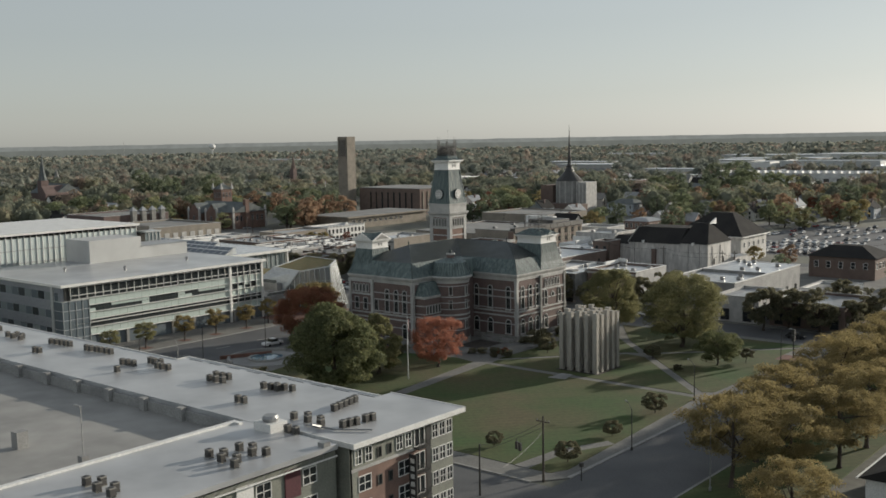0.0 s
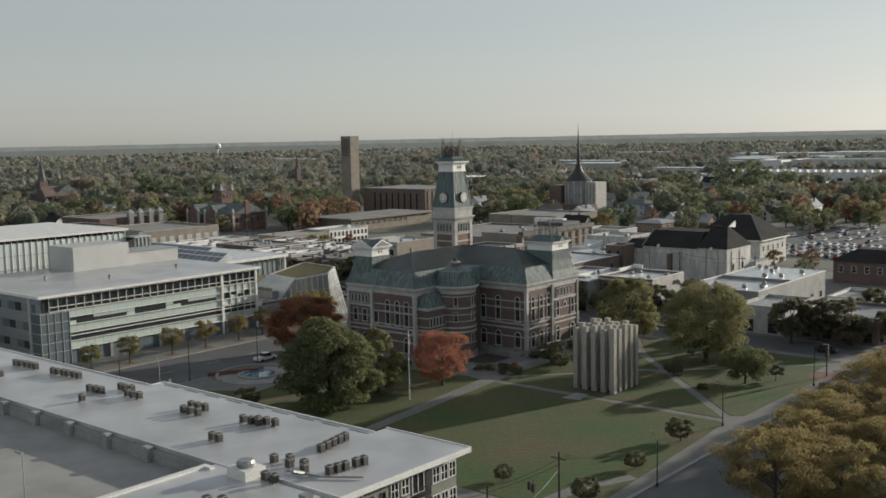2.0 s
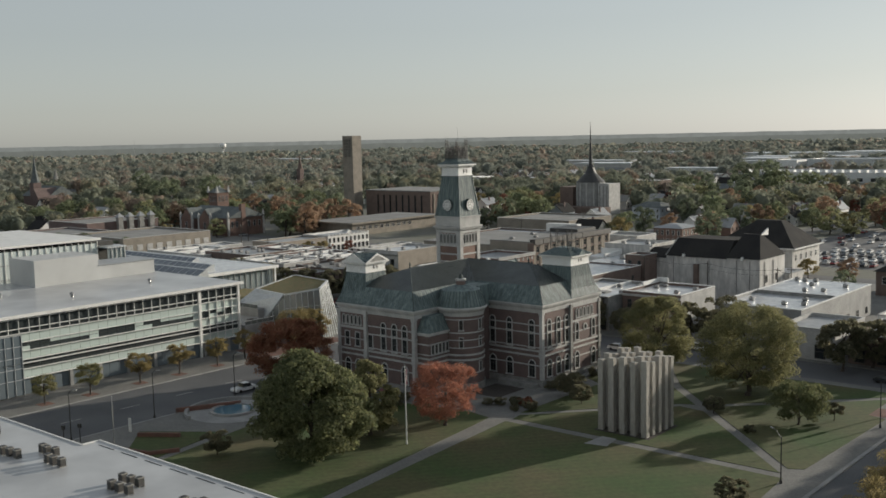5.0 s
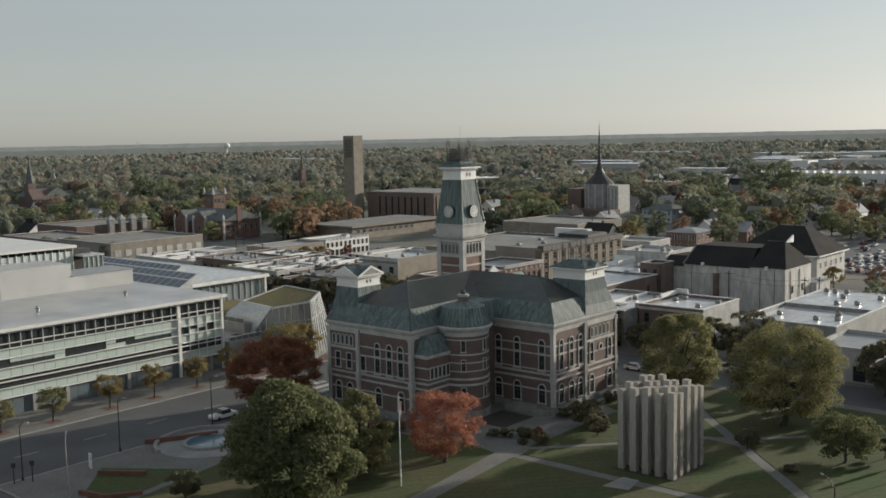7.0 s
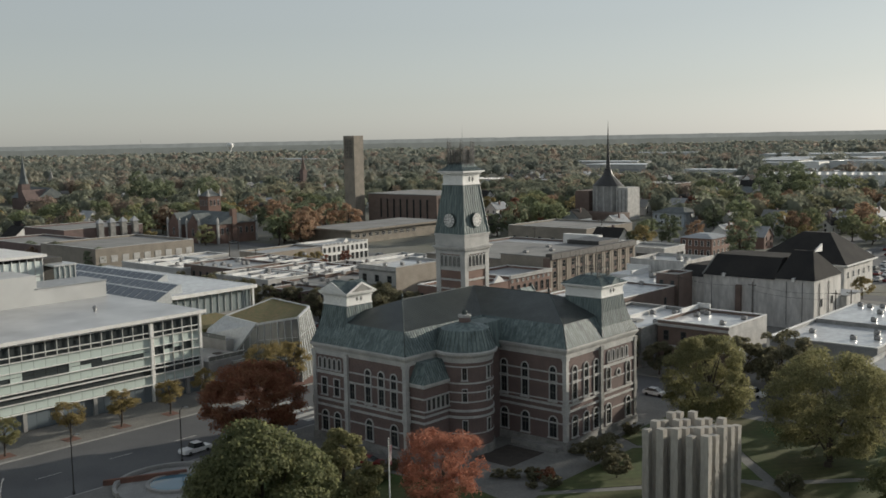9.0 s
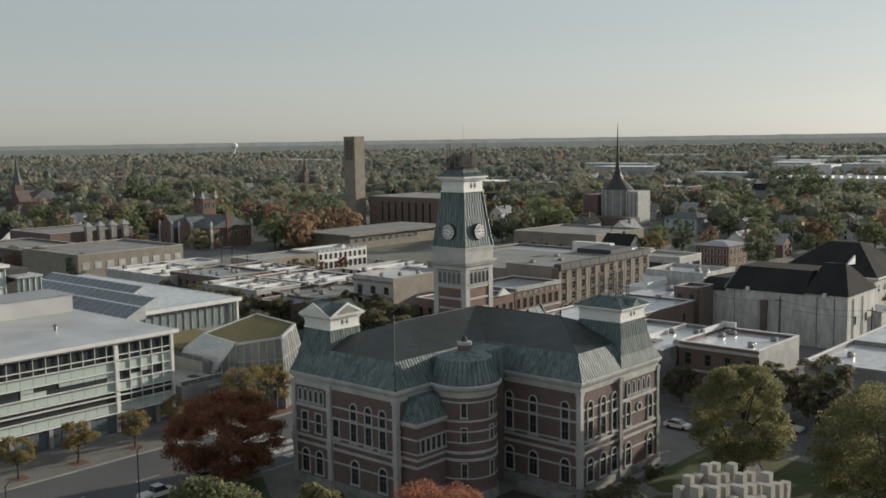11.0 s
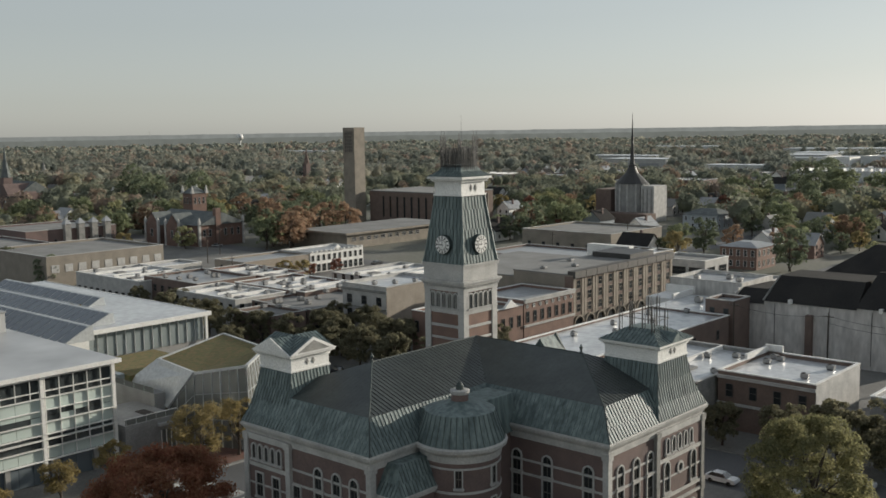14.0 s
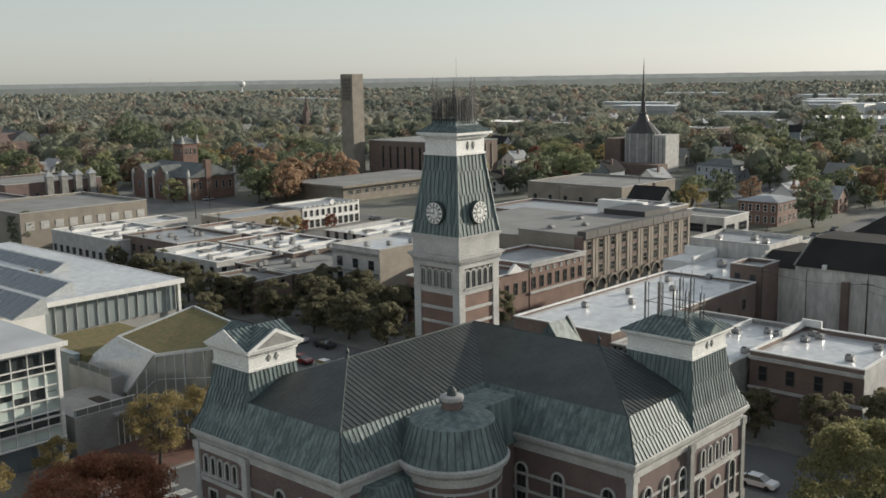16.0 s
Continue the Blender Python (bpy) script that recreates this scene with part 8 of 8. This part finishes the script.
for i in range(62):
    row, col = i % 6, i // 6
    x, y = -24 + col * 9.5 + rng.uniform(-2, 2), 262 + row * 12 + rng.choice((0, 6)) + rng.uniform(-0.5, 0.5)
    copy_thing(CARS[rng.choice((0, 0, 1, 1, 2, 2, 3))], pose(x, y, 0, rz=rng.choice((90, 270)) + rng.uniform(-3, 3)))
for i in range(44):
    row, col = i % 4, i // 4
    copy_thing(CARS[rng.choice((0, 0, 1, 1, 2, 3))], pose(-14 + col * 3.4 + row * 2 + rng.uniform(-0.3, 0.3), 204 + row * 13.5 + rng.uniform(-0.5, 0.5), 0, rz=rng.choice((90, 270))))
for i in range(26):
    copy_thing(CARS[rng.choice((0, 1, 2, 2, 3))], pose(*rng.choice(((-111.5 + rng.uniform(-0.3, 0.3), 180 + i * 9), (-60 - i * 9, 166.5), (-44 + rng.choice((0, -6.5)), 60 + i * 7.5))), 0, rz=rng.choice((90,)) if i % 3 else 90))
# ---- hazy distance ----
# Glowing colour with the haze painted in, for the backdrop rings.
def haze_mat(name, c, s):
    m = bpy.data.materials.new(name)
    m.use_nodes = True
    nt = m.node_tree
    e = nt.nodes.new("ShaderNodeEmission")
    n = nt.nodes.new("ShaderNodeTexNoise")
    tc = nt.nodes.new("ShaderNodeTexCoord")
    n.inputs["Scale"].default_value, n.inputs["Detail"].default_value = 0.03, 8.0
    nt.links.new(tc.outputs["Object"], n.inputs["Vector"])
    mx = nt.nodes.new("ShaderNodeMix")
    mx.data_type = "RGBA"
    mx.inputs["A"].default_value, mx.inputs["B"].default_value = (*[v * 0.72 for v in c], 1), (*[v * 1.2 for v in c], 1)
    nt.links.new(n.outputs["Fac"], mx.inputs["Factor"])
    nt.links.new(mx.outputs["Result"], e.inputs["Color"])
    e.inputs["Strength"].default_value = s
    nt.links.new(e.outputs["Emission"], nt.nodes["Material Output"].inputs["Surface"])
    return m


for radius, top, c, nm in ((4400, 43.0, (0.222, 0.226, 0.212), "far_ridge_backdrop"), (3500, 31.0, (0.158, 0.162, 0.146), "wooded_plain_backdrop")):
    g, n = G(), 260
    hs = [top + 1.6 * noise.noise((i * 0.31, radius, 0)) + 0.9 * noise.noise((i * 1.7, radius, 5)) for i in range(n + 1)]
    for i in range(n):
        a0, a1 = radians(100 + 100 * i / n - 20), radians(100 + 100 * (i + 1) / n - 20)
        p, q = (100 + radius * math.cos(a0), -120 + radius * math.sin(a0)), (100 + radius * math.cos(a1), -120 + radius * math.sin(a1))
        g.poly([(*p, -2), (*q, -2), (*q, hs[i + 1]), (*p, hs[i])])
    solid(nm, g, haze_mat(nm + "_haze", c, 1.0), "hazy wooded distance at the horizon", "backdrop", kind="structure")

# ---- trees of the town and the woods to the horizon ----
# Town leaf colours lifted above real foliage to stand in for haze.
def town_leaves(name, c1, c2):
    return mat(name, c1, c2, 0.8, 0.05, 0.9, 0.0, island=0.10, objrand=0.22, spec=0.15, through_light=0.5)


T_GREEN = town_leaves("town_leaves_green", (0.199, 0.233, 0.141), (0.258, 0.275, 0.158))
T_DARK = town_leaves("town_leaves_dark", (0.158, 0.192, 0.132), (0.209, 0.225, 0.141))
T_OLIVE = town_leaves("town_leaves_olive", (0.307, 0.299, 0.166), (0.258, 0.266, 0.149))
T_RUSSET = town_leaves("town_leaves_russet", (0.390, 0.249, 0.174), (0.290, 0.225, 0.149))
T_GOLD = town_leaves("town_leaves_gold", (0.423, 0.339, 0.170), (0.332, 0.290, 0.148))
T_RED = town_leaves("town_leaves_red", (0.294, 0.126, 0.094), (0.230, 0.126, 0.089))
MID = [
    tree("green town tree among houses", 14, 12.5, 1.2, T_GREEN, 60, 1700, 0.44, n=44, group="town trees", ruffle=0.28),
    tree("dark green town tree among houses", 15, 12, 1.0, T_DARK, 61, 1700, 0.44, n=44, group="town trees", ruffle=0.28),
    tree("olive autumn town tree among houses", 13, 12, 1.2, T_OLIVE, 62, 1600, 0.44, n=40, group="town trees", ruffle=0.28),
    tree("russet autumn town tree among houses", 13, 12, 1.2, T_RUSSET, 63, 1600, 0.44, n=40, group="town trees", ruffle=0.28),
    tree("golden autumn town tree among houses", 11, 10, 1.4, T_GOLD, 64, 1300, 0.42, n=34, group="town trees", ruffle=0.28),
    tree("bright red autumn town tree among houses", 11, 10, 1.2, T_RED, 65, 1300, 0.42, n=34, group="town trees", ruffle=0.28),
]
FIXED = ((-258, 172, 0, 1.15), (-252, 180, 3, 1.25), (-264, 180, 1, 1.15), (-270, 186, 3, 1.3), (-260, 188, 3, 1.2), (-270, 198, 3, 1.3), (-279, 206, 1, 1.25), (-274, 216, 3, 1.3), (-284, 196, 5, 1.1), (-290, 208, 3, 1.2), (-272, 230, 3, 1.25), (-284, 232, 1, 1.3), (-300, 226, 3, 1.2), (-312, 240, 1, 1.2), (-302, 252, 3, 1.2), (-289, 153, 2, 0.8), (-181.5, 120, 4, 0.65), (-180.5, 126, 4, 0.6), (-182, 131, 5, 0.45), (-181, 142, 5, 0.5), (-59, 236, 1, 1.05), (-348, 244, 3, 1.2), (-224, 322, 0, 1.2), (-231, 352, 3, 1.1), (-228, 338, 2, 1.2), (-216, 342, 2, 1.0), (-300, 530, 3, 1.1), (-238, 486, 3, 1.2), (-228, 500, 5, 0.9), (-206, 497, 0, 1.4), (-196, 510, 1, 1.4), (-116, 358, 0, 1.1), (-204, 590, 1, 1.7), (-190, 600, 1, 1.8), (-176, 596, 0, 1.5), (-225, 700, 1, 1.6), (-113, 480, 4, 1.0), (-124, 428, 4, 0.9), (-90, 451, 4, 1.0), (-506, 267, 1, 1.5), (-490, 300, 1, 1.7), (-476, 290, 0, 1.5), (-530, 290, 1, 1.6), (-455, 224, 2, 1.1), (-430, 250, 2, 1.0), (-400, 240, 0, 1.1), (-736, 399, 1, 1.6), (-286, 66, 1, 0.7), (-276, 62, 3, 0.7), (-262, 64, 1, 0.8), (-236, 66, 0, 0.7), (-226, 60, 1, 0.8), (24, 166, 3, 0.6), (11, 166, 4, 0.6), (76, 122, 1, 0.9), (82, 130, 1, 1.0), (80, 146, 2, 0.9), (36, 128, 1, 0.6), (-557, 287, 1, 1.5), (-545, 300, 0, 1.45), (-568, 302, 1, 1.4), (-500, 250, 2, 1.0), (-161, 512, 1, 1.45), (-150, 522, 0, 1.35), (-175, 520, 1, 1.3), (-138, 556, 0, 1.5), (-128, 566, 2, 1.3), (-168, 424, 0, 1.15), (-160, 432, 2, 0.95), (-75, 269, 3, 0.95), (-72, 277, 0, 0.85), (-84, 338, 4, 1.0), (-73, 344, 4, 0.95), (-60, 350, 2, 0.9), (-98, 318, 5, 0.55), (-104, 286, 3, 0.75), (-212, 414, 3, 0.9), (-200, 420, 3, 1.0), (-238, 342, 2, 1.25), (-230, 350, 3, 1.15), (-222, 344, 0, 1.0), (-272, 420, 1, 0.7), (-280, 412, 5, 0.6), (-256, 408, 3, 0.7), (-240, 404, 4, 0.6), (-20, 300, 2, 0.9), (-34, 310, 2, 1.0), (-46, 320, 0, 0.9), (-30, 322, 4, 0.9), (-10, 338, 2, 1.0))
# sight lines kept open: place, half width, length towards the flight
CLEAR = ((-304, 170, 26, 60), (-330, 118, 24, 80), (-628, 234, 24, 120), (-203, 371, 26, 90), (-341, 194, 7, 60), (-290, 300, 28, 40), (-74, 240, 14, 60), (-200, 775, 110, 150), (-330, 1040, 60, 150), (-560, 650, 90, 90), (-292, 612, 18, 70), (-148, 344, 16, 70), (-264, 347, 10, 60), (-100, 362, 9, 50), (-78, 384, 9, 50), (-266, 223, 40, 60), (-636, 480, 30, 70), (-656, 534, 8, 90), (-881, 389, 9, 120))


def open_view(x, y):
    for cx, cy, half, length in CLEAR:
        ux, uy = 110 - cx, -110 - cy
        k = math.hypot(ux, uy)
        ux, uy = ux / k, uy / k
        along, across = (x - cx) * ux + (y - cy) * uy, abs((x - cx) * uy - (y - cy) * ux)
        if -5 < along < length and across < half:
            return False
    return True


rng = random.Random(9)
for i, (x, y, k, s) in enumerate(FIXED):
    put(MID[k], x, y, s, i * 1.1, 0.0)
n, tries = 0, 0
while n < 190 and tries < 9000:
    tries += 1
    r, a = 240 + 430 * rng.random() ** 0.8, radians(rng.uniform(14, 68))
    x, y = 120 - math.sin(a) * r, -150 + math.cos(a) * r
    if y > 125 and free(x, y, 3) and in_view(x, y) and open_view(x, y) and not (-32 < x < 86 and 190 < y < 335) and not (-300 < x < -50 and y < 235) and all(abs(x - p) > 8 or abs(y - q) > 8 for p, q in SPOTS):
        put(MID[rng.choice((0, 0, 1, 1, 2, 2, 3, 3, 4, 5))], x, y, rng.uniform(0.55, 1.25), rng.uniform(0, 6), 0.0)
        n += 1
for i, t in enumerate(MID):
    stand(t, -420 - 20 * i, 330 + 9 * i, z=0.0)


# Far leaf colours are greyed and lifted: distance haze put into the paint.
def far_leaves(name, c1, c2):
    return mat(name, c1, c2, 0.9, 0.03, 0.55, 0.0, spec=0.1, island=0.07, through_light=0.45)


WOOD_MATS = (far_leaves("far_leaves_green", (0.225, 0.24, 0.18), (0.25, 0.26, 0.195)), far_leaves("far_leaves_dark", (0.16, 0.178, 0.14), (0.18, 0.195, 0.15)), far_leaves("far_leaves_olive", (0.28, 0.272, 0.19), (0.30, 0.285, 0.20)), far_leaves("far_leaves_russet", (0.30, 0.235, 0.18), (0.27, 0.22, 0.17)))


# Each farther ring gets paler leaf paint in place of thicker haze.
HAZE_TINT = (1.0, 1.45, 1.7)
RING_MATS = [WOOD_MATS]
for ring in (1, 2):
    RING_MATS.append([far_leaves(m.name + "_hazed", tuple(v * HAZE_TINT[ring] for v in c), tuple(v * HAZE_TINT[ring] * 1.08 for v in c)) for m, c in zip(WOOD_MATS, ((0.180, 0.188, 0.158), (0.145, 0.156, 0.134), (0.205, 0.198, 0.160), (0.218, 0.182, 0.150)))])


def woods(name, ring, near, far, trees, nu, nv, core, per, leaf, seed, share, size, label):
    """Very many lumpy tree crowns, fringed with leaf clumps where they stand nearer."""
    r = np.random.RandomState(seed)
    verts, kinds, faces, count = [], [], [], 0
    cell = np.array([[j * nu + i, j * nu + (i + 1) % nu, (j + 1) * nu + (i + 1) % nu, (j + 1) * nu + i] for j in range(nv - 1) for i in range(nu)])
    az = np.tile(np.arange(nu) * 2 * math.pi / nu, nv)
    el = np.repeat(np.linspace(-1.0, 1.52, nv), nu)
    unit = np.stack([np.cos(az) * np.cos(el), np.sin(az) * np.cos(el), np.sin(el)], 1)
    for _ in range(trees):
        d = math.sqrt(r.uniform(near * near, far * far))
        a = radians(r.uniform(12, 70))
        x, y = 120 - math.sin(a) * d, -150 + math.cos(a) * d
        if not in_view(x, y, 3) or not free(x, y, 2) or not open_view(x, y) or any(abs(x - p) < 7.5 and abs(y - q) < 7.5 for p, q in SPOTS) or noise.noise((x / 120, y / 120, seed * 3.7)) < share:
            continue
        patch = noise.noise((x / 90, y / 90, 7.1))
        h = size * r.uniform(0.6, 1.1) * (1.0 + 0.7 * noise.noise((x / 70, y / 70, 3.3)))
        w = h * r.uniform(0.75, 1.15)
        k = int(r.choice(4, p=((0.55, 0.15, 0.2, 0.1) if patch > 0.12 else (0.2, 0.6, 0.12, 0.08) if patch < -0.12 else (0.28, 0.22, 0.3, 0.2))))
        lump = 1 + 0.16 * np.sin(az * r.randint(2, 5) + r.uniform(0, 6)) * np.sin(el * 3 + r.uniform(0, 6)) + r.uniform(-0.13, 0.13, len(az))
        verts.append(unit * lump[:, None] * (w * core, w * core, h * core * 0.95) + (x, y, h * 0.5))
        faces.append(cell + count)
        kinds += [k] * len(cell)
        count += len(az)
        if per:
            cs = [(x + w * 0.27 * math.cos(b), y + w * 0.27 * math.sin(b), h * r.uniform(0.4, 0.8)) for b in r.uniform(0, 6.28, 7)]
            verts.append(leaf_cloud(cs, list(w * r.uniform(0.18, 0.3, 7)), per, leaf * w / 10, int(r.randint(1 << 30)), 0.95, 0.7, 0.5))
            faces.append(np.arange(per * 4).reshape(-1, 4) + count)
            kinds += [k] * per
            count += per * 4
    v, f = np.concatenate(verts), np.concatenate(faces)
    me = bpy.data.meshes.new(name)
    me.vertices.add(len(v))
    me.vertices.foreach_set("co", v.astype(np.float32).ravel())
    me.loops.add(f.size)
    me.loops.foreach_set("vertex_index", f.astype(np.int32).ravel())
    me.polygons.add(len(f))
    me.polygons.foreach_set("loop_start", np.arange(0, f.size, 4, dtype=np.int32))
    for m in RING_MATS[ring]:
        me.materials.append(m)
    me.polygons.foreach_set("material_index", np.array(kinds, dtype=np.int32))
    me.polygons.foreach_set("use_smooth", np.ones(len(f), dtype=bool))
    me.update(calc_edges=True)
    return tagged(new(name, me), label, "woods", kind="stuff")


woods("town_woods", 0, 560, 980, 1900, 9, 6, 0.33, 190, 0.46, 100, -0.2, 13.5, "autumn trees of the town's far streets")
woods("far_woods", 1, 950, 2100, 6800, 7, 5, 0.33, 60, 0.78, 110, -0.25, 14.0, "woods beyond the town, autumn colour paled for haze")
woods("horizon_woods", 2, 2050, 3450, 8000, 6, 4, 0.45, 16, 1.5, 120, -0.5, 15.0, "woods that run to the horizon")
